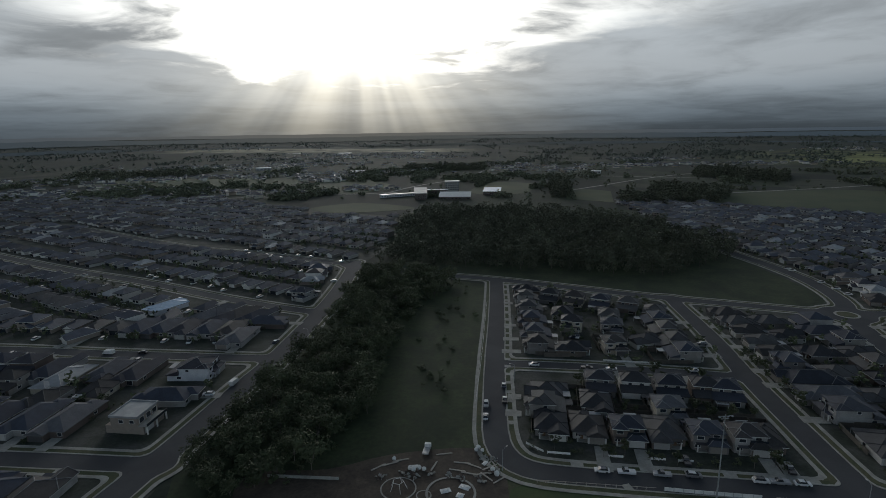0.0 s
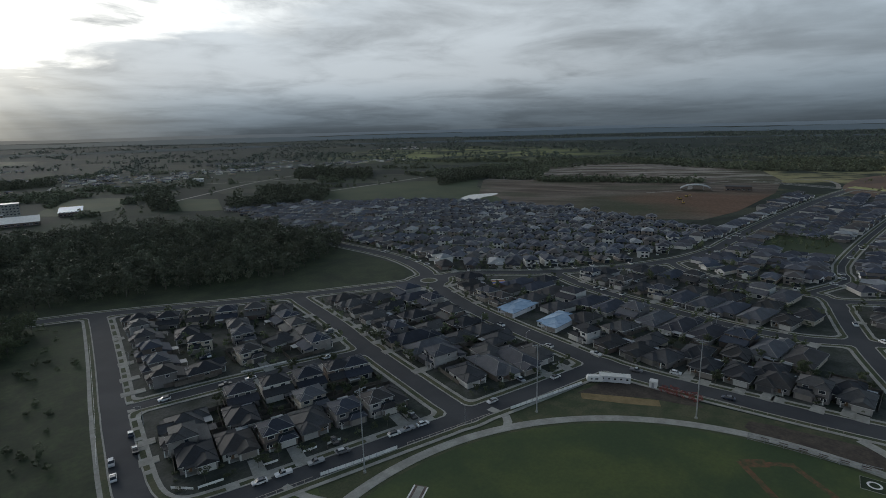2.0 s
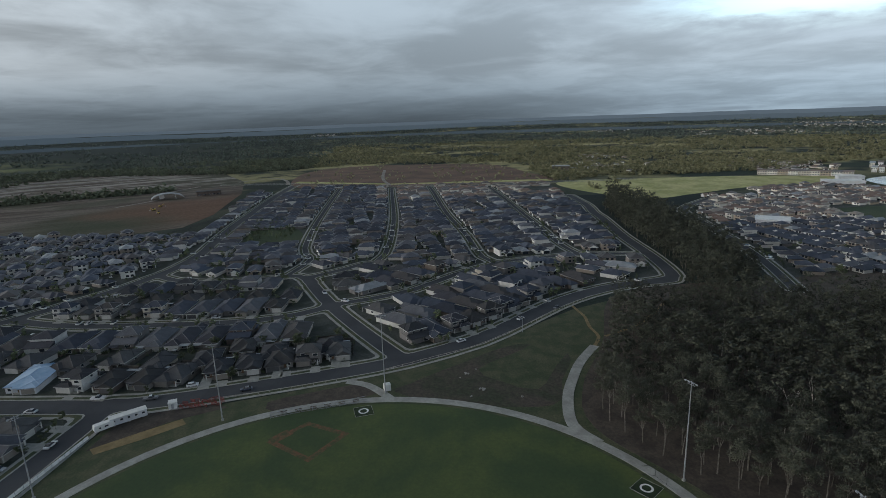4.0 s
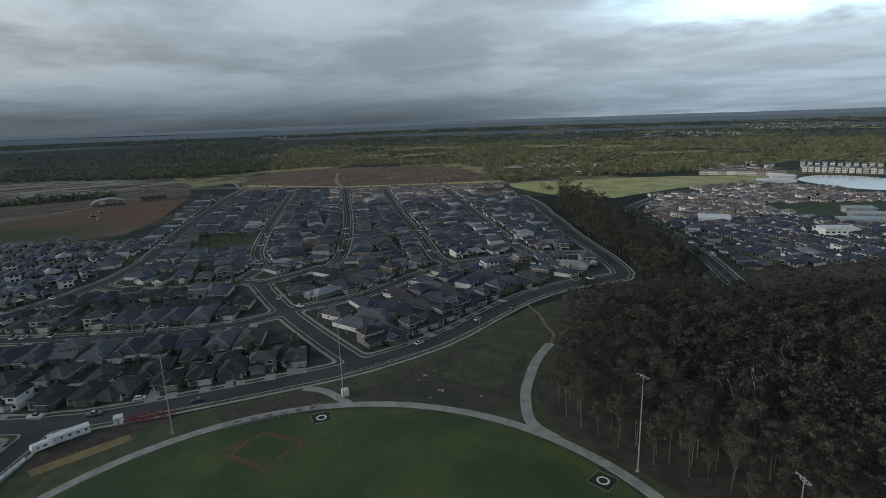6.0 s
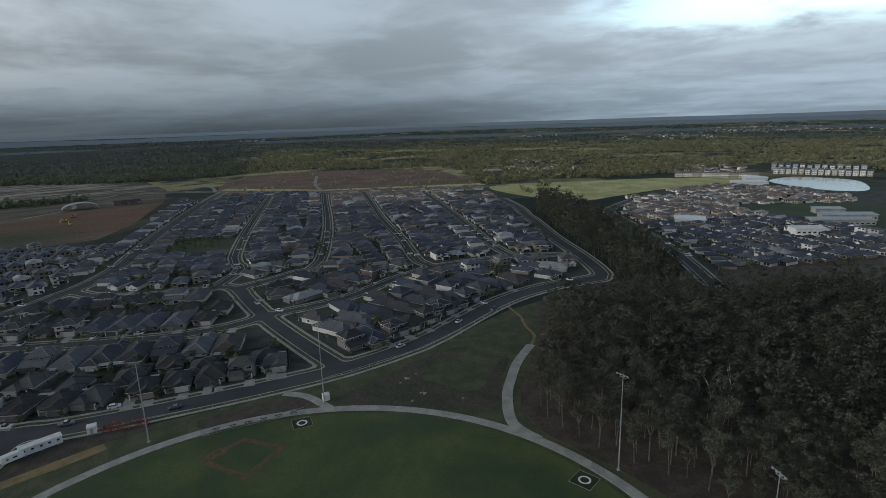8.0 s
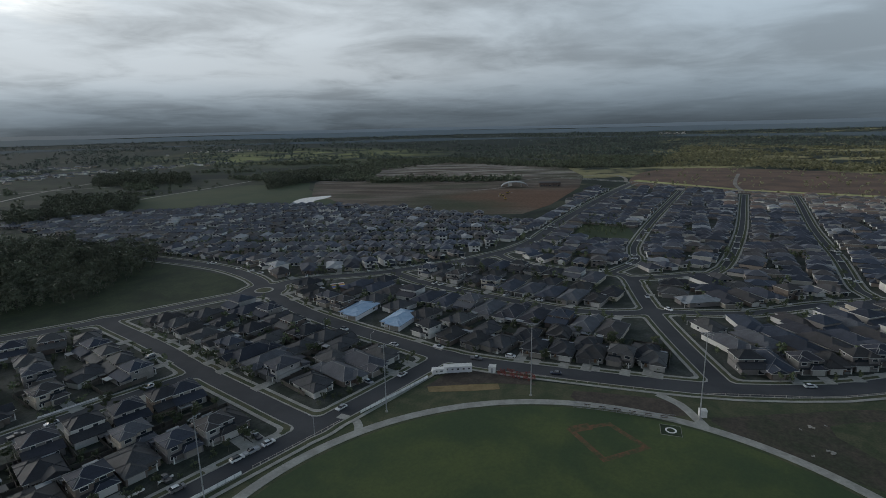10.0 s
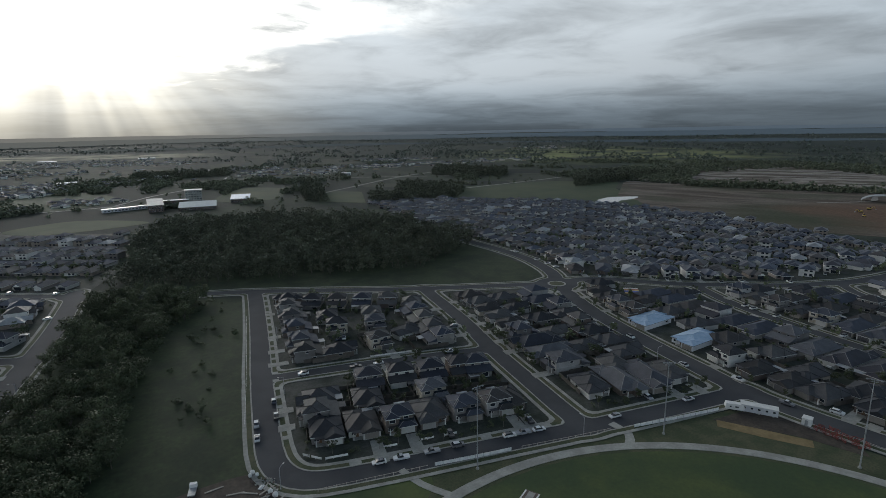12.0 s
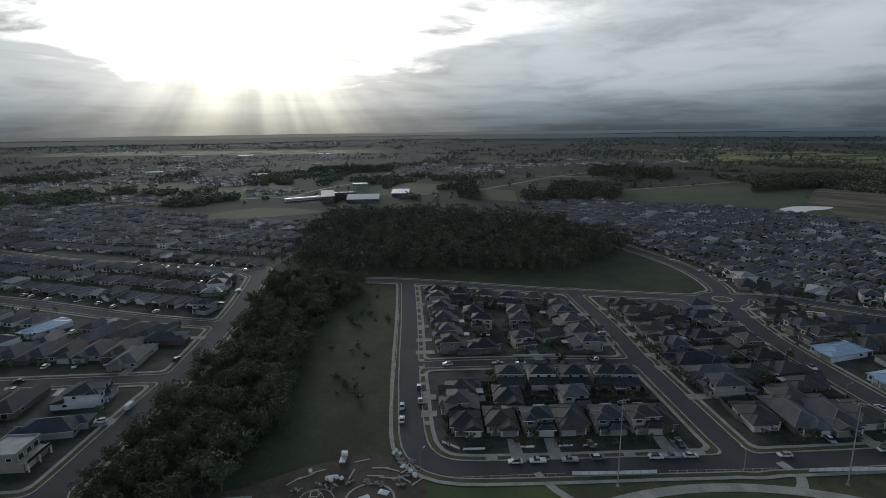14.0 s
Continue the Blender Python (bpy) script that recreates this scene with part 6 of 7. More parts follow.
def far_cars(spots):
    """Cars too far off to tell apart."""
    m = Mesh()
    for x, y, turn in spots:
        t = pose(x, y, 0.12, 0, 0, turn)
        m.box(-2.2, 2.2, -0.9, 0.9, 0.25, 0.85, turn=t)
        m.box(-1.5, 0.9, -0.78, 0.78, 0.85, 1.42, 1, turn=t)
    return setting("distant_cars", m, [WHITEPAINT, PANE], "pale cars parked along the far streets", "cars", kind="stuff")


spots = []
for x, y, turn, _ in SITES[150:900]:
    for _ in range(rng.choice((0, 0, 1, 1))):
        c, s = math.cos(radians(turn)), math.sin(radians(turn))
        a, b = rng.uniform(-4.5, 5.0), rng.choice((-12.6, -13.8, -15.4))
        px, py = x + c * a - s * b, y + s * a + c * b
        if from_kerb(px, py) > -1.4:
            spots.append((px, py, turn + 90 + rng.uniform(-6, 6)))
far_cars(spots)


# ---- vehicles ----
def extruded(profile, half, taper=0.0, top=None):
    """A closed solid from a side profile (x, z); points higher than top are drawn in by taper."""
    m = Mesh()
    n = len(profile)
    for s in (-1, 1):
        for x, z in profile:
            h = half - (taper if top is not None and z > top else 0.0)
            m.v.append((x, s * h, z))
    m.f = [tuple(range(n)), tuple(range(2 * n - 1, n - 1, -1))] + [((k + 1) % n, k, n + k, n + (k + 1) % n) for k in range(n)]
    m.m = [0] * len(m.f)
    return m


def wheels(parent, xs, y, r):
    for x in xs:
        for s in (-1, 1):
            m = Mesh()
            m.bar((x, s * (y - 0.2), r), (x, s * y, r), r, sides=12)
            part("wheel", m, TYRE, parent)


def make_car(label, kind):
    car = thing("car", label, "car", "parked cars")
    if kind == "van":
        part("body", extruded([(-2.5, 0.3), (2.5, 0.3), (2.55, 0.9), (2.1, 1.15), (1.55, 2.0), (-2.45, 2.1), (-2.55, 1.0)], 0.95, 0.1, 1.2), WHITEPAINT, car)
        part("windscreen", extruded([(2.12, 1.2), (2.06, 1.2), (1.6, 1.92), (1.68, 1.92)], 0.8), PANE, car)
        wheels(car, (-1.6, 1.6), 0.92, 0.34)
        return car
    if kind == "ute":
        part("body", extruded([(-2.6, 0.4), (2.5, 0.4), (2.55, 0.85), (2.3, 1.0), (1.2, 1.08), (-0.6, 1.1), (-2.6, 1.05)], 0.92), PAINT, car)
        part("cabin", extruded([(1.2, 1.08), (0.6, 1.68), (-0.5, 1.7), (-0.7, 1.1)], 0.84, 0.12, 1.2), PANE, car)
        part("roof", extruded([(0.55, 1.69), (-0.45, 1.71), (-0.45, 1.76), (0.5, 1.75)], 0.71), PAINT, car)
    else:
        z = 0.16 if kind == "suv" else 0.0
        part("body", extruded([(-2.2, 0.32), (2.15, 0.32), (2.25, 0.62), (2.15, 0.8 + z), (1.2, 0.93 + z), (-1.9, 0.97 + z), (-2.25, 0.85 + z), (-2.28, 0.5)], 0.9), PAINT, car)
        rear = -2.05 if kind == "suv" else -1.75
        part("cabin", extruded([(1.2, 0.93 + z), (0.5, 1.42 + z), (-1.2 - 0.4 * (kind == "suv"), 1.44 + z), (rear, 0.97 + z)], 0.84, 0.14, 1.0 + z), PANE, car)
        part("roof", extruded([(0.45, 1.425 + z), (-1.15 - 0.4 * (kind == "suv"), 1.445 + z), (-1.1 - 0.4 * (kind == "suv"), 1.5 + z), (0.35, 1.48 + z)], 0.69), PAINT, car)
    wheels(car, (-1.35, 1.35), 0.9, 0.33)
    for s in (-1, 1):
        m = Mesh()
        m.box(2.16, 2.25, s * 0.62 - 0.16, s * 0.62 + 0.16, 0.62, 0.76)
        part("headlight", m, LAMPGLASS, car)
    return car


CARS = [make_car("small sedan parked at the kerb", "sedan"), make_car("sport utility car parked on the street", "suv"), make_car("utility truck with open tray", "ute")]
VAN = make_car("white delivery van at the kerb", "van")
rng = random.Random(21)
kerbside = [(44, 142.9, -8), (51, 142.0, -8), (61, 140.8, -8), (70, 140.2, -8), (88, 137.6, -8), (93, 137.1, 172), (99, 136.3, -8), (12.2, 183, 84), (11.4, 174, 84), (20.2, 198, 84), (19.4, 186, 84),
            (35, 217, -6), (57, 213.5, 174), (67, 212.5, -7), (101, 209.6, -9)]
kerbside += [(60, 257, 10), (59, 248, 12), (58.5, 240, 8), (58, 233, 12), (-145, 233.8, 178), (-86, 245, 80), (-129, 246, 100), (187, 185, 86), (184, 151, 86), (192, 131, -88), (199.5, 98, -75)]
kerbside += [(161, 128.5, -4), (128, 131.5, 176), (194, 75, -72), (190, 110, 105), (271, -66, -43), (257, -44, 137), (297, 51, 60), (314, 66, 25), (244, 120, -10), (237, 121, -10), (232, -12, -58), (278, 118, 88), (267, 160, 268)]
for x, y, turn in kerbside:
    put(rng.choice(CARS), pose(x, y, 0.115, 0, 0, turn + rng.choice((0, 180))))
put(VAN, pose(-89.5, 202, 0.115, 0, 0, 82))
put(VAN, pose(-161, 233.5, 0.115, 0, 0, 177))
for x, y, turn, _ in SITES[:150]:
    if rng.random() < 0.24:
        c, s = math.cos(radians(turn)), math.sin(radians(turn))
        a, b = 3.0, -13.2
        px, py = x + c * a - s * b, y + s * a + c * b
        if from_kerb(px, py) > 2.2:
            put(rng.choice(CARS), pose(px, py, 0.28, 0, 0, turn + rng.choice((90, -90))))


# ---- park furniture ----
def make_floodlight(tall):
    t = thing("floodlight_pole", "tall steel floodlight pole beside the oval", "light pole", "oval floodlights")
    p = Mesh()
    p.bar((0, 0, 0), (0, 0, tall * 0.5), 0.22, 0.17, 10)
    p.bar((0, 0, tall * 0.5), (0, 0, tall), 0.17, 0.10, 10)
    part("pole", p, STEEL, t)
    base = Mesh()
    base.bar((0, 0, -0.1), (0, 0, 0.4), 0.55, 0.5, 10)
    part("footing", base, CONCRETE, t)
    arm = Mesh()
    arm.box(-1.9, 1.9, -0.07, 0.07, tall - 0.5, tall - 0.36)
    arm.box(-1.1, 1.1, -0.06, 0.06, tall - 1.2, tall - 1.08)
    part("crossarm", arm, STEEL, t)
    for k in range(4):
        x = -1.75 + k * 1.166
        m = Mesh()
        m.box(-0.24, 0.24, -0.30, 0.06, -0.18, 0.18, turn=pose(x, -0.16, tall - 0.36, 32, 0, 0))
        part("floodlight", m, STEEL, t, "square floodlight head")
    return t


for x, y, tall in ((70, 127, 27.5), (135, 116, 26), (172.5, 76.5, 29), (186, 20, 32), (128.5, -67.5, 30.5), (83, -78, 30)):
    facing = math.degrees(math.atan2(OVAL_AT[1] - y, OVAL_AT[0] - x)) + 90
    put(make_floodlight(tall), pose(x, y, 0.1, 0, 0, facing))


def make_street_lamp():
    t = thing("street_lamp", "slim grey street lamp with curved arm", "street lamp", "street lamps")
    p = Mesh()
    p.bar((0, 0, 0), (0, 0, 7.0), 0.11, 0.07, 8)
    part("pole", p, STEEL, t)
    a = Mesh()
    a.bar((0, 0, 6.9), (1.0, 0, 7.4), 0.05, 0.045, 6)
    a.bar((1.0, 0, 7.4), (1.9, 0, 7.45), 0.045, 0.04, 6)
    part("arm", a, STEEL, t)
    h = Mesh()
    h.box(1.6, 2.3, -0.14, 0.14, 7.36, 7.5)
    part("lamp_head", h, TRIM, t)
    return t


LAMP = make_street_lamp()
for x, y, turn in ((14.5, 143.5, 45), (128, 171, 180), (25, 203, 180), (31, 262, 180), (110, 126.5, 90), (178, 190, 0), (176, 158, 0), (217, 60, 160), (240, -42, 45), (-70, 245, 180), (262, 110, 0), (132, 240, 180)):
    put(LAMP, pose(x, y, 0.1, 0, 0, turn))


def fence_line(name, label, pts, step, post_h, panel, post_mat, panel_mat, rails=(), group="park fences", thick=0.05):
    """Posts, rails and, where asked, solid panels along a line; each a part."""
    t = thing(name, label, "fence", group)
    line = rounded(pts, False, 0.5) if len(pts) > 2 else [tuple(Vector(pts[0]).lerp(Vector(pts[1]), k / 40)) for k in range(41)]
    spots, gone = [line[0]], 0.0
    for a, b in zip(line, line[1:]):
        gone += math.dist(a, b)
        if gone >= step:
            spots.append(b)
            gone = 0.0
    x0, y0 = spots[0]
    t.location = (x0, y0, 0.1)
    for a, b in zip(spots, spots[1:]):
        d = Vector((b[0] - a[0], b[1] - a[1]))
        turn = Matrix.Translation((a[0] - x0, a[1] - y0, 0)) @ Matrix.Rotation(math.atan2(d.y, d.x), 4, "Z")
        m = Mesh()
        m.box(-0.07, 0.07, -0.07, 0.07, -0.1, post_h, turn=turn)
        part("post", m, post_mat, t)
        if panel:
            m = Mesh()
            m.box(0.09, d.length - 0.09, -thick, thick, panel[0], panel[1], turn=turn)
            part("panel", m, panel_mat, t)
        for z in rails:
            m = Mesh()
            m.box(0.0, d.length, -0.045, 0.045, z - 0.05, z + 0.05, turn=turn)
            part("rail", m, panel_mat, t)
    return t


RAILFENCE = "low pale post and rail fence along the park"
PANELFENCE = "temporary fence with pale hoarding panels beside the road"
fence_line("rail_fence", RAILFENCE, [(24, 138), (40, 136.2), (57, 134.2)], 2.4, 1.0, None, DEADWOOD, DEADWOOD, (0.85,))
fence_line("hoarding", PANELFENCE, [(59, 134), (72, 132), (86, 130.2)], 2.3, 1.3, (0.15, 1.25), STEEL, WHITEPAINT)
fence_line("rail_fence", RAILFENCE, [(88, 130), (104, 127.6), (121, 125.4)], 2.4, 1.0, None, DEADWOOD, DEADWOOD, (0.85,))
fence_line("hoarding", PANELFENCE, [(129, 123.2), (146, 120.6), (166, 118.0)], 2.3, 1.3, (0.15, 1.25), STEEL, WHITEPAINT)
fence_line("rail_fence", RAILFENCE, [(186, 90), (193, 59), (199.5, 36.5)], 4.0, 1.0, None, DEADWOOD, DEADWOOD, (0.85,))
fence_line("rail_fence", RAILFENCE, [(205, 22), (216, 0), (226, -19), (246, -43), (270, -69), (288, -90)], 4.0, 1.0, None, DEADWOOD, DEADWOOD, (0.85,))
GARDENFENCE = "low white picket panels in front of a garden"
for a, b in (((23.5, 157.5), (28.5, 152.5)), ((29.5, 152.2), (38, 151)), ((48, 150), (54.5, 149.3)), ((60.5, 148.5), (65.5, 148)), ((68.5, 147.5), (74.5, 146.8)), ((66, 221), (88, 217.5))):
    fence_line("garden_fence", GARDENFENCE, [a, b], 2.2, 1.0, (0.25, 0.95), WHITEPAINT, WHITEPAINT, group="garden fences")
fence_line("reserve_rail", "low timber rail along the reserve", [(8.5, 186), (12.5, 222), (17, 268), (21, 310)], 6.0, 0.7, None, WHITEPAINT, WHITEPAINT, (0.6,), group="reserve rails")
fence_line("backstop_fence", "mesh backstop fence with rails beside the diamond", [(172, 59.5), (175.5, 48), (178.5, 35), (181.5, 25.5)], 4.6, 2.2, None, STEEL, STEEL, (0.3, 1.2, 2.1))
for k in range(6):
    t = thing("bench", "dark slatted player bench behind the backstop", "bench", "player benches")
    for z, name in ((0.45, "seat"), (0.85, "backrest")):
        m = Mesh()
        m.box(-1.2, 1.2, -0.2 + (0.3 if z > 0.5 else 0), 0.2 if z < 0.5 else 0.16, z - 0.04, z + (0.04 if z < 0.5 else 0.25))
        part(name, m, DARKWALL, t)
    for x in (-1.0, 1.0):
        m = Mesh()
        m.box(x - 0.05, x + 0.05, -0.18, 0.18, 0, 0.41)
        part("leg", m, STEEL, t)
    f = (k + 0.5) / 6
    t.matrix_basis = pose(174.2 + 7.0 * f, 58 - 30 * f, 0.11, 0, 0, -76)


def throwing_circle():
    t = thing("throwing_circle", "square synthetic mat with a white throwing ring", "sports marking", "throwing circles")
    m = Mesh()
    m.box(-3.2, 3.2, -3.2, 3.2, 0.0, 0.04)
    part("mat", m, MEADOW, t, "dark green synthetic mat")
    r = Mesh()
    for k in range(28):
        a, b = 2 * math.pi * k / 28, 2 * math.pi * (k + 1) / 28
        r.poly([(math.cos(a) * q, math.sin(a) * q, 0.07) for q in (1.25, 1.85)] + [(math.cos(b) * q, math.sin(b) * q, 0.07) for q in (1.85, 1.25)])
    part("ring", r, WHITEPAINT, t)
    for x0, x1, y0, y1 in ((-3.3, 3.3, -3.3, -3.2), (-3.3, 3.3, 3.2, 3.3), (-3.3, -3.2, -3.2, 3.2), (3.2, 3.3, -3.2, 3.2)):
        e = Mesh()
        e.box(x0, x1, y0, y1, 0, 0.09)
        part("edging", e, CONCRETE, t)
    return t


CIRCLE = throwing_circle()
put(CIRCLE, pose(174, 27, 0.105, 0, 0, 15))
put(CIRCLE, pose(126, -56, 0.105, 0, 0, 40))
t = thing("cage", "black net frame beside the throwing circle", "net cage")
for a, b in (((127, -62), (131, -60.5)), ((131, -60.5), (132, -57)), ((127, -62), (125, -63))):
    for z in (0.05, 3.0):
        m = Mesh()
        m.bar((a[0] - 128, a[1] + 60, z), (b[0] - 128, b[1] + 60, z), 0.05)
        part("rail", m, TYRE, t)
    m = Mesh()
    m.bar((a[0] - 128, a[1] + 60, 0), (a[0] - 128, a[1] + 60, 3.0), 0.05)
    part("post", m, TYRE, t)
t.location = (128, -60, 0.1)

t = thing("cricket_pitch", "synthetic pitch strip with pale centre", "pitch")
m = Mesh()
m.box(-9, 9, -2.2, 2.2, 0, 0.04)
part("border", m, DARKWALL, t, "dark border of the strip")
m = Mesh()
m.box(-8.6, 8.6, -1.0, 1.0, 0.04, 0.07)
part("strip", m, CONCRETE, t, "pale worn strip")
for y in (-2.0, 2.0):
    m = Mesh()
    m.box(-8.8, 8.8, y - 0.22, y + 0.22, 0.04, 0.075)
    part("edge_strip", m, WHITEPAINT, t, "white strip along the edge")
t.matrix_basis = pose(71.5, 105.8, 0.105, 0, 0, 33)


# Small white vehicle by the path, simplified to a cabin with roof and door
def make_trailer():
    t = thing("portable_toilet", "small white vehicle beside the path, simplified to a cabin", "toilet cabin")
    b = Mesh()
    b.box(-1.1, 1.1, -1.2, 1.2, 0, 2.3)
    part("cabin", b, WHITEPAINT, t)
    r = Mesh()
    hip(r, None, -1.1, 1.1, -1.2, 1.2, 2.5, 15, 0.1, gutter=0)
    part("roof", r, TRIM, t)
    d = Mesh()
    d.box(-0.4, 0.4, -1.26, -1.19, 0.1, 2.0)
    part("door", d, STEEL, t)
    return t


put(make_trailer(), pose(189, 19.5, 0.1, 0, 0, 20))

# ---- works compound by the road ----
t = thing("site_office", "long white site office cabin with small windows", "site cabin")
m = Mesh()
m.box(-5.8, 5.8, -1.5, 1.5, 0.4, 2.9)
part("body", m, RENDER, t)
m = Mesh()
m.box(-5.95, 5.95, -1.65, 1.65, 2.9, 3.05)
part("roof", m, TRIM, t, "flat pale roof")
for k in range(5):
    window_unit(t, -4.6 + k * 2.3, -1.5, 1.5, 1.0, 0.9, "-y", True)
for x in (-4.5, 0, 4.5):
    m = Mesh()
    m.box(x - 0.3, x + 0.3, -1.3, 1.3, 0, 0.4)
    part("pier", m, CONCRETE, t)
t.matrix_basis = pose(175.4, 110.6, 0.12, 0, 0, -53)
t = thing("caravan", "white caravan parked beside the site office", "caravan")
part("body", extruded([(-3.0, 0.5), (2.6, 0.5), (3.2, 1.3), (2.8, 2.6), (-2.9, 2.7), (-3.2, 1.4)], 1.2, 0.12, 2.0), WHITEPAINT, t)
wheels(t, (-0.6, 0.4), 1.15, 0.35)
window_unit(t, 0.6, -1.2, 1.3, 1.3, 0.7, "-y", True)
window_unit(t, -1.4, -1.2, 1.3, 0.8, 0.7, "-y", True)
t.matrix_basis = pose(170.0, 116.2, 0.12, 0, 0, -45)
t = thing("storage_box", "small white storage cabin on the compound", "site cabin")
m = Mesh()
m.box(-1.4, 1.4, -1.4, 1.4, 0, 2.5)
part("body", m, WHITEPAINT, t)
m = Mesh()
m.box(-1.5, 1.5, -1.5, 1.5, 2.5, 2.62)
part("roof", m, TRIM, t)
m = Mesh()
m.box(-0.45, 0.45, -1.47, -1.39, 0.05, 2.05)
part("door", m, STEEL, t)
t.matrix_basis = pose(183.0, 98.4, 0.12, 0, 0, -70)


def make_barrier():
    t = thing("barrier", "red plastic mesh barrier panel", "barrier", "works barriers")
    for z in (0.15, 0.6, 1.05):
        m = Mesh()
        m.box(-1.0, 1.0, -0.05, 0.05, z, z + 0.14)
        part("rail", m, RED, t)
    for x in (-0.95, 0.95):
        m = Mesh()
        m.box(x - 0.06, x + 0.06, -0.3, 0.3, 0, 0.1)
        part("foot", m, TYRE, t)
        m = Mesh()
        m.box(x - 0.05, x + 0.05, -0.06, 0.06, 0.1, 1.2)
        part("post", m, RED, t)
    return t


BARRIER = make_barrier()
for k in range(21):
    row, col = divmod(k, 7)
    put(BARRIER, pose(181.6 + row * 2.0 + col * 0.35 + rng.uniform(-0.7, 0.7), 95.0 - col * 2.2 + rng.uniform(-0.6, 0.6), 0.11, 0, 0, -80 + rng.uniform(-50, 50)))

# ---- playground under construction ----
def rubber_ring(x, y, r, wide, label):
    t = thing("soft_fall_ring", label, "playground edging", "playground edging")
    m = Mesh()
    for k in range(36):
        a, b = 2 * math.pi * k / 36, 2 * math.pi * (k + 1) / 36
        m.poly([(math.cos(a) * (r - wide), math.sin(a) * (r - wide), 0.14), (math.cos(a) * r, math.sin(a) * r, 0.14), (math.cos(b) * r, math.sin(b) * r, 0.14), (math.cos(b) * (r - wide), math.sin(b) * (r - wide), 0.14)])
        m.poly([(math.cos(a) * r, math.sin(a) * r, 0), (math.cos(b) * r, math.sin(b) * r, 0), (math.cos(b) * r, math.sin(b) * r, 0.14), (math.cos(a) * r, math.sin(a) * r, 0.14)])
    part("edging", m, CONCRETE, t)
    t.location = (x, y, 0.1)
    return t


rubber_ring(-16, 135.5, 5.2, 0.4, "round concrete edging of a play area")
rubber_ring(-1, 133.5, 7.2, 0.7, "large pale ring round the play area")
rubber_ring(-8.6, 132.5, 2.2, 0.35, "small round edging between play areas")
t = thing("climbing_frame", "pale climbing frame with bent steel bars", "climbing frame")
for k in range(5):
    a, b = 2 * math.pi * k / 5, 2 * math.pi * (k + 1) / 5
    m = Mesh()
    m.bar((math.cos(a) * 2.6, math.sin(a) * 2.6, 0), (math.cos(a) * 1.6, math.sin(a) * 1.6, 2.4), 0.07)
    part("leg", m, TRIM, t)
    m = Mesh()
    m.bar((math.cos(a) * 1.6, math.sin(a) * 1.6, 2.4), (math.cos(b) * 1.6, math.sin(b) * 1.6, 2.4), 0.07)
    part("rail", m, TRIM, t)
t.location = (-16, 135.5, 0.1)


def make_bag():
    t = thing("bulk_bag", "white bulk bag of building material", "bulk bag", "bulk bags")
    bm = bmesh.new()
    bmesh.ops.create_icosphere(bm, subdivisions=2, radius=0.7)
    for v in bm.verts:
        v.co.z = max(-0.55, v.co.z) + 0.55
        v.co += Vector((1, 1, 0.6)) * 0.16 * noise.noise(v.co * 2.0)
    me = bpy.data.meshes.new("sack")
    bm.to_mesh(me)
    me.materials.append(WHITEPAINT)
    s = new("sack", me)
    s.parent = t
    loop = Mesh()
    loop.bar((-0.4, 0, 1.1), (0, 0, 1.45), 0.04)
    loop.bar((0, 0, 1.45), (0.4, 0, 1.1), 0.04)
    part("lifting_loop", loop, TRIM, t)
    return t


BAG = make_bag()
for x, y in ((-13.5, 144.5), (-12, 143.6), (-10.6, 144.6), (-9.2, 143.9), (8, 155), (8.8, 153.6), (-18.6, 149.4), (7.2, 154.0), (11.6, 143.6), (12.8, 141.4)):
    put(BAG, pose(x + rng.uniform(-0.3, 0.3), y, 0.1, 0, 0, rng.uniform(0, 360)) @ Matrix.Scale(rng.uniform(0.8, 1.15), 4))


def make_plank():
    t = thing("timber_beam", "pale timber beam lying on the earth", "timber", "timber beams")
    m = Mesh()
    m.box(-2.6, 2.6, -0.13, 0.13, 0, 0.18)
    part("beam", m, DEADWOOD, t)
    m = Mesh()
    m.box(-2.55, 2.3, 0.16, 0.36, 0, 0.14)
    part("batten", m, DEADWOOD, t)
    return t


def make_tarp(seed):
    """A crumpled white sheet lying over material."""
    t = thing("ground_sheet", "crumpled white plastic sheet over building material", "plastic sheet", "ground sheets")
    r = random.Random(seed)
    n, sx, sy = 9, r.uniform(1.6, 2.6), r.uniform(1.0, 1.8)
    m = Mesh()
    for i in range(n):
        for j in range(n):
            u, v = i / (n - 1) * 2 - 1, j / (n - 1) * 2 - 1
            h = max(0.0, 1 - u * u) * max(0.0, 1 - v * v)
            m.v.append((u * sx + 0.3 * noise.noise(Vector((u * 2, v * 2, seed))), v * sy + 0.3 * noise.noise(Vector((v * 2, u * 2, seed + 5))), 0.03 + h * 0.7 + h * 0.5 * noise.noise(Vector((u * 3, v * 3, seed + 9)))))
    for i in range(n - 1):
        for j in range(n - 1):
            a = i * n + j
            m.f.append((a, a + n, a + n + 1, a + 1))
    m.m = [0] * len(m.f)
    part("sheet", m, WHITEPAINT, t)
    return t


for k, (x, y, turn) in enumerate(((-2.5, 134.5, 20), (1.6, 132.4, 70), (3.0, 136.0, -30), (-12.0, 145.8, 10), (9.6, 147.4, 50))):
    put(make_tarp(k), pose(x, y, 0.12, 0, 0, turn) @ Matrix.Scale(0.62, 4))


PLANK = make_plank()
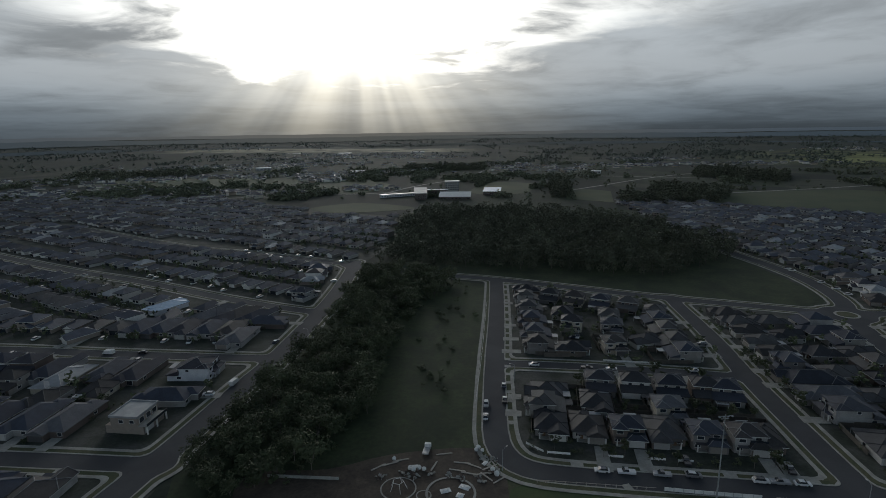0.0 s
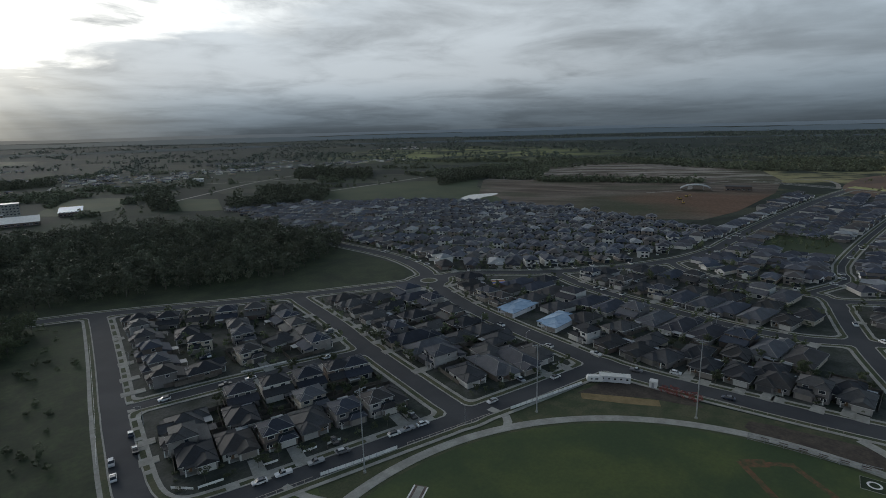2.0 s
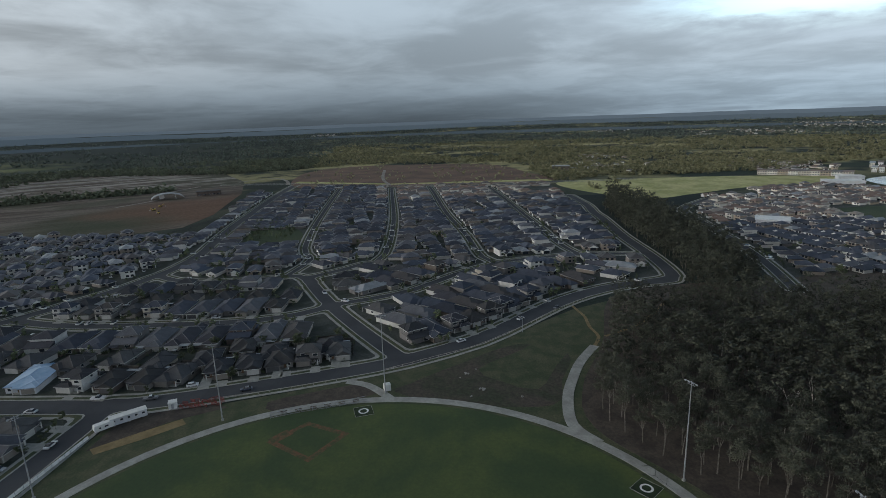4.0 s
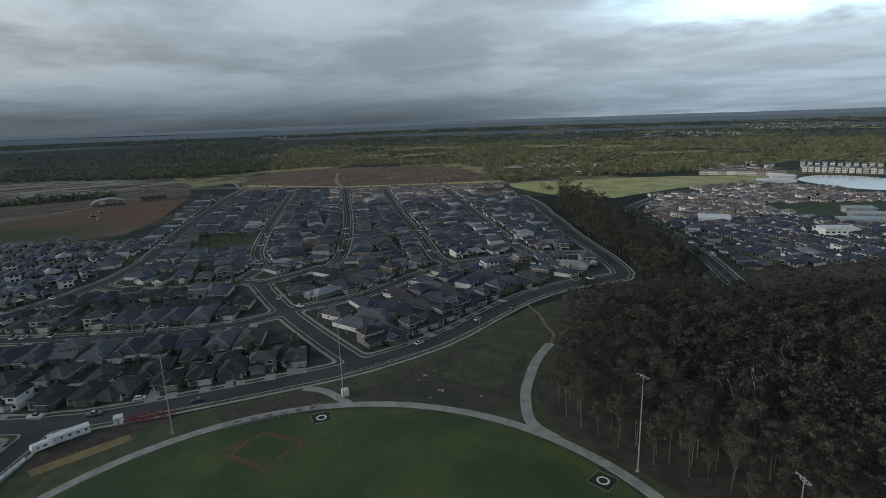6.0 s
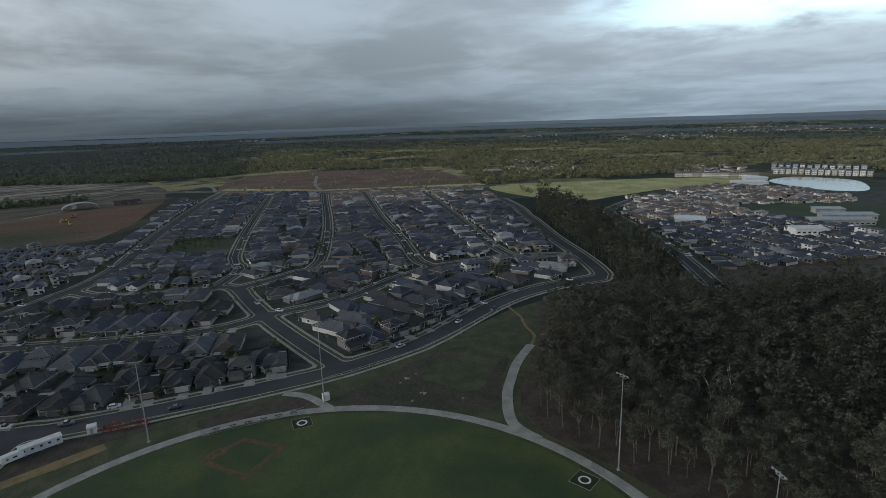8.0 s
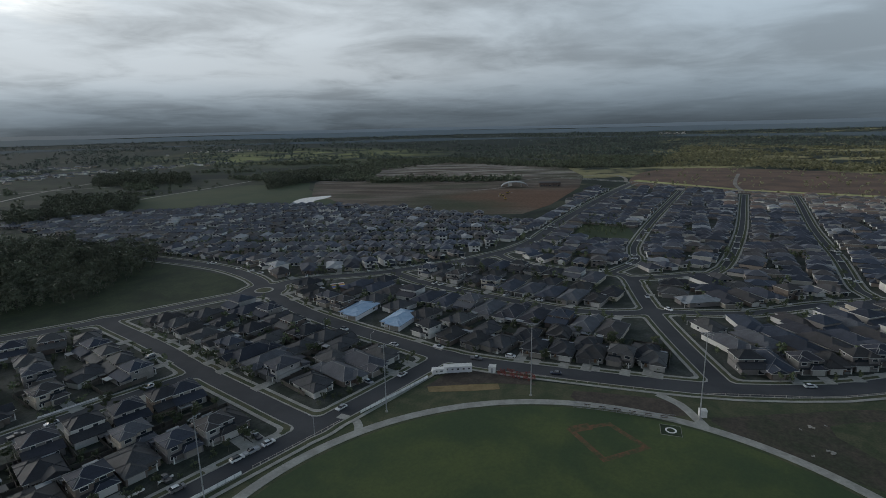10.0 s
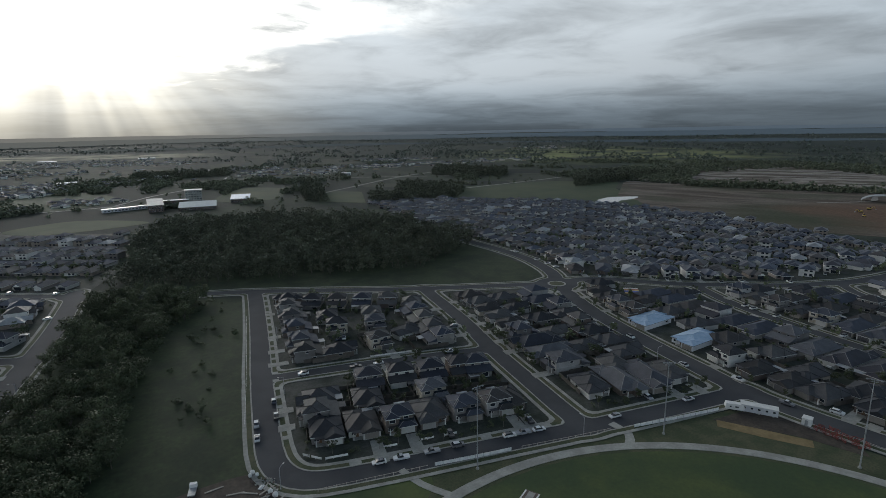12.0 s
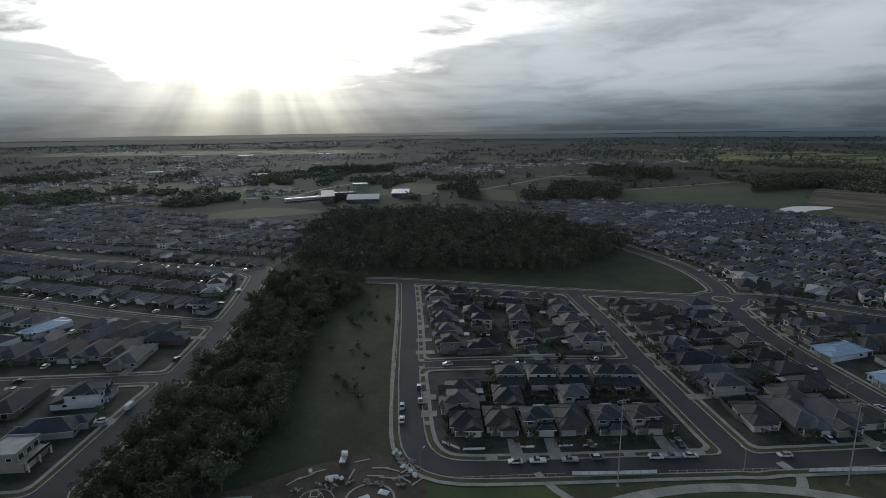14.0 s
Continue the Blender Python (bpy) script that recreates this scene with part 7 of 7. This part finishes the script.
for x, y, turn in ((-19.5, 147.2, 25), (-3, 152.2, 10), (1, 143.8, -12), (4.5, 142.2, -15), (9.5, 140.6, -50), (13.4, 139.2, 40), (-6, 146, 70), (10.8, 145.2, 30), (6, 146.0, -30), (11.5, 148.2, 60), (8.2, 142.0, 15), (12.2, 146.6, -70), (-16.5, 149.0, 15), (2.5, 147.5, -8), (-23, 145.5, 40)):
    put(PLANK, pose(x, y, 0.1, 0, 0, turn))


def make_rubble(seed):
    t = thing("rubble_pile", "heap of broken pale concrete and brick", "rubble", "rubble piles")
    r = random.Random(seed)
    for _ in range(14):
        m = Mesh()
        s = r.uniform(0.18, 0.5)
        m.box(-s, s, -s * 0.7, s * 0.7, -s * 0.4, s * 0.4, turn=pose(r.gauss(0, 1.0), r.gauss(0, 0.8), s * 0.35 + abs(r.gauss(0, 0.12)), r.uniform(-30, 30), r.uniform(-30, 30), r.uniform(0, 180)))
        part("lump", m, CONCRETE if r.random() < 0.6 else DARKWALL, t)
    return t


for k, (x, y) in enumerate(((10.5, 143), (13, 144.2), (-12, 141.2), (2, 139.8), (-21, 141), (-6.5, 142.2), (7.5, 139.5), (9.0, 150.5), (-15, 142.6), (-1.5, 141.6), (12.5, 149.5))):
    put(make_rubble(k), pose(x, y, 0.1, 0, 0, 50 * k))
t = thing("white_truck", "small white truck on the playground site", "truck")
part("cab", extruded([(1.0, 0.5), (2.5, 0.5), (2.55, 1.2), (2.2, 2.1), (1.0, 2.15)], 0.95), WHITEPAINT, t)
part("tray", extruded([(-2.6, 0.7), (0.95, 0.7), (0.95, 1.1), (-2.6, 1.1)], 1.0), STEEL, t)
part("windscreen", extruded([(2.52, 1.3), (2.56, 1.3), (2.26, 2.0), (2.2, 2.0)], 0.8), PANE, t)
wheels(t, (-1.7, 1.7), 0.98, 0.38)
t.matrix_basis = pose(-8.6, 153.5, 0.1, 0, 0, 80)
t = thing("retaining_wall", "low pale concrete retaining wall", "wall")
for k in range(9):
    m = Mesh()
    m.box(k * 2.4, k * 2.4 + 2.36, -0.2, 0.2, 0, 0.8)
    part("block", m, CONCRETE, t)
t.matrix_basis = pose(-55.5, 141.2, 0.09, 0, 0, -4)

t = thing("play_mat", "blue, yellow and red play surface in a yard", "play surface")
for k, mat_k in enumerate((YELLOW, BLUE, BLUE, YELLOW, RED, TRIM)):
    m = Mesh()
    m.box(-6 + k * 2.0, -4 + k * 2.0 - 0.05, -4.5, 4.5, 0, 0.12)
    part("strip", m, mat_k, t, ("yellow", "blue", "blue", "yellow", "red", "white")[k] + " strip")
t.matrix_basis = pose(243.5, 243, 0.15, 0, 0, 55)


# ---- school and other large buildings ----
def big_building(name, label, w, d, h, roof, wall, storeys, x, y, turn, slope=0.0, category="building", bays=8):
    """A large block: walls, monopitch or flat roof with overhang, a window in each bay."""
    t = thing(name, label, category, "large buildings")
    m = Mesh()
    m.box(-w / 2, w / 2, -d / 2, d / 2, 0, h)
    part("wall", m, wall, t)
    r = Mesh()
    o = 0.8
    lo, hi = h + 0.02, h + 0.02 + slope * d
    top = [(-w / 2 - o, -d / 2 - o, lo + 0.4), (w / 2 + o, -d / 2 - o, lo + 0.4), (w / 2 + o, d / 2 + o, hi + 0.4), (-w / 2 - o, d / 2 + o, hi + 0.4)]
    low = [(x0, y0, z0 - 0.4) for x0, y0, z0 in top]
    r.poly(top)
    r.poly(low[::-1])
    for k in range(4):
        j = (k + 1) % 4
        r.poly([low[k], low[j], top[j], top[k]])
    part("roof", r, roof, t)
    for s in range(storeys):
        for k in range(bays):
            window_unit(t, -w / 2 + (k + 0.5) * w / bays, -d / 2, 1.0 + s * 3.4, w / bays * 0.62, 1.6, "-y", False)
    t.matrix_basis = pose(x, y, 0.1, 0, 0, turn)
    return t


big_building("school_hall", "long school hall with bright white roof", 46, 24, 4, WHITEPAINT, DARKWALL, 1, 6, 806, -4, 0.2, "school")
big_building("school_tower", "tall grey school block behind the hall", 22, 18, 21, PALEROOF, CONCRETE, 6, 2, 862, 0, 0.0, "school", 6)
big_building("school_wing", "white-roofed school wing with sloping roof", 18, 34, 9, PALEROOF, DARKWALL, 3, -46, 815, 4, 0.16, "school", 5)
big_building("school_link", "pale flat-roofed link between school blocks", 34, 10, 9, WHITEPAINT, DARKWALL, 2, -22, 850, 0, 0.0, "school", 8)
big_building("school_walkway", "long low covered walkway with pale roof", 60, 7, 4, PALEROOF, RENDER, 1, -82, 842, 24, 0.0, "school", 14)
big_building("school_gym", "school gymnasium with bluish metal roof", 26, 34, 5, BLUEROOF, DARKWALL, 2, 66, 862, -8, 0.10, "school", 6)
big_building("office_block", "white cubic two-storey building among houses", 24, 14, 8, TRIM, WHITEPAINT, 2, 380, -357, 255, 0.0, "building", 6)
for k, (x, y, w) in enumerate(((438, -452, 46), (418, -425, 52), (470, -462, 26))):
    big_building("classroom_block", "long low classroom block with grey metal roof", w, 12, 4.5, PALEROOF, CONCRETE, 1, x, y, 250, 0.06, "school", 12)
for row, (x0, y0, x1, y1, count) in enumerate(((815, -692, 722, -776, 15), (882, -744, 792, -838, 13))):
    for k in range(count):
        f = k / (count - 1)
        tint = (k * 7 + row * 3) % 5
        big_building("townhouse", "white two-storey townhouse in a row beyond the lake" if tint < 3 else "cream two-storey townhouse in a row beyond the lake", 6.6, 11, 7.4 + 0.5 * ((k * 5) % 3), (PALEROOF, SUNLITROOFS[0], FARROOFS[1])[k % 3], (WHITEPAINT, CREAMWALLS[3], WHITEPAINT, CREAMWALLS[0], CREAMWALLS[1])[tint], 2, x0 + (x1 - x0) * f, y0 + (y1 - y0) * f, 228, 0.16, "townhouse", 3)
for k in range(9):
    f = k / 8
    big_building("terrace_house", "brown and cream terrace house by the field", 13, 11, 6.5, SUNLITROOFS[k % 3], CREAMWALLS[k % 4], 2, 838 - 62 * f, -530 - 90 * f, 234, 0.12, "townhouse", 4)
big_building("shop", "flat white shopping hall beside the lake", 44, 24, 6, WHITEPAINT, RENDER, 1, 690, -545, 245, 0.0, "shop", 10)
big_building("shop", "flat white shopping hall beside the lake", 30, 20, 6, WHITEPAINT, RENDER, 1, 735, -590, 245, 0.0, "shop", 8)
big_building("open_shed", "open farm shed with pale roof", 32, 16, 9, PALEROOF, FENCE, 1, 1012, -252, 255, 0.05, "shed", 5)
big_building("pale_hall", "wide building with pale curved roof", 26, 16, 5, WHITEPAINT, RENDER, 1, 461, -305, 240, 0.06, "building", 6)
for x, y, w, turn in ((-230, 1330, 34, 10), (-60, 1420, 28, 0), (330, 1240, 22, -20), (-520, 1500, 40, 20), (-700, 2450, 70, 10), (-480, 2480, 60, 5), (-900, 2550, 80, 12), (-150, 2500, 60, 0), (2960, -980, 60, 70), (2280, -1180, 70, 60)):
    big_building("barn", "distant farm shed with bright metal roof", w, w * 0.4, 5.5, WHITEPAINT, RENDER, 1, x, y, turn, 0.08, "shed", 4)

# pale tracks through the cleared land
m = Mesh()
for pts in ([(730, 420), (800, 395), (870, 420), (960, 400)], [(936, 240), (1010, 262), (1060, 300), (1010, 350)], [(870, 60), (980, 80), (1160, 90)]):
    ribbon(m, pts, 3.0, 0.45)
setting("dirt_track", m, GRAVEL, "pale gravel tracks across the cleared land", "track")


def make_excavator():
    t = thing("excavator", "yellow excavator on the cleared earth", "excavator", "earthmovers")
    for s in (-1, 1):
        part("track", extruded([(-2.0, 0.1), (2.0, 0.1), (2.3, 0.5), (2.0, 0.95), (-2.0, 0.95), (-2.3, 0.5)], 0.3), TYRE, t).location = (0, s * 1.1, 0)
    part("body", extruded([(-2.2, 1.0), (1.4, 1.0), (1.4, 1.9), (-2.2, 2.3)], 1.2), YELLOW, t)
    part("cab", extruded([(0.2, 1.95), (1.5, 1.95), (1.3, 3.1), (0.2, 3.1)], 0.6), PANE, t)
    m = Mesh()
    m.bar((1.2, 0, 1.6), (4.2, 0, 4.0), 0.25, 0.2)
    part("boom", m, YELLOW, t)
    m = Mesh()
    m.bar((4.2, 0, 4.0), (6.2, 0, 1.2), 0.2, 0.15)
    part("stick", m, YELLOW, t)
    m = Mesh()
    m.box(5.8, 6.8, -0.5, 0.5, 0.3, 1.2)
    part("bucket", m, STEEL, t)
    return t


def make_arch_shelter():
    """A long shed under a curved metal roof on steel ribs."""
    t = thing("arched_shed", "wide shed with curved pale metal roof on cleared land", "shed")
    roof = Mesh()
    arc = [(22 * math.cos(radians(a)), 8.5 * math.sin(radians(a))) for a in range(12, 169, 12)]
    for (x0, z0), (x1, z1) in zip(arc, arc[1:]):
        roof.poly([(x0, -9, z0), (x1, -9, z1), (x1, 9, z1), (x0, 9, z0)])
        roof.poly([(x0, 9, z0 - 0.3), (x1, 9, z1 - 0.3), (x1, -9, z1 - 0.3), (x0, -9, z0 - 0.3)])
        for y in (-9, 9):
            roof.poly([(x0, y, z0 - 0.3), (x1, y, z1 - 0.3), (x1, y, z1), (x0, y, z0)])
    part("roof", roof, PALEROOF, t, "curved pale metal roof")
    for y in (-8.5, 8.5):
        for (x0, z0), (x1, z1) in zip(arc[::3], arc[3::3]):
            m = Mesh()
            m.bar((x0, y, z0 - 0.4), (x1, y, z1 - 0.4), 0.2)
            part("rib", m, STEEL, t)
        for x in (-21.5, -10.5, 10.5, 21.5):
            m = Mesh()
            m.bar((x, y, 0), (x, y, 1.7 if abs(x) > 15 else 7.2), 0.22)
            part("post", m, STEEL, t)
    return t


put(make_arch_shelter(), pose(805, 385, 0.4, 0, 0, -62))
big_building("works_depot", "low dark depot beside the arched shed", 34, 16, 6, DARKROOF, DARKWALL, 1, 838, 338, -62, 0.0, "shed", 5)

DIGGER = make_excavator()
for x, y, turn in ((660, 330, 40), (690, 350, 160), (720, 356, 300)):
    put(DIGGER, pose(x, y, 0.3, 0, 0, turn))


# bands of graded soil across the cleared land
def graded(name, lines, material, label):
    m = Mesh()
    for (x0, y0), (x1, y1), half in lines:
        pts = [(x0 + (x1 - x0) * f + 10 * math.sin(5 * f + x0), y0 + (y1 - y0) * f + 8 * math.sin(7 * f + y0)) for f in (0, 0.2, 0.4, 0.6, 0.8, 1.0)]
        ribbon(m, pts, half, 0.42)
    return setting(name, m, material, label, "ground")


graded("graded_soil", [((1120, 840), (1270, 600), 5), ((1040, 830), (1180, 560), 6), ((980, 800), (1120, 500), 4), ((1190, 700), (1255, 520), 9), ((960, 470), (1090, 400), 5), ((880, 760), (960, 690), 6)], GRAVEL, "pale bands of graded gravel on the cleared land")


def make_heap(seed):
    """A small heap of broken pale stones."""
    rng = random.Random(seed)
    t = thing("rubble_heap", "small heap of pale broken stones on scrubby ground", "rubble", "rubble heaps")
    for k in range(7):
        m = Mesh()
        a, b, h = rng.uniform(0.35, 0.8), rng.uniform(0.3, 0.6), rng.uniform(0.25, 0.6)
        m.box(-a, a, -b, b, -0.05, h, turn=pose(rng.uniform(-1.8, 1.8), rng.uniform(-1.2, 1.2), 0, rng.uniform(-15, 15), rng.uniform(-15, 15), rng.uniform(0, 180)))
        part("stone", m, CONCRETE, t)
    return t


HEAPS = [make_heap(s) for s in (1, 2)]
for k, (x, y) in enumerate(((200, -12), (186, -17), (181, -12), (179, -31), (196, -9), (203, -16))):
    put(HEAPS[k % 2], pose(x, y, 0.16, 0, 0, 47 * k) @ Matrix.Scale(0.6 - 0.05 * k, 4))
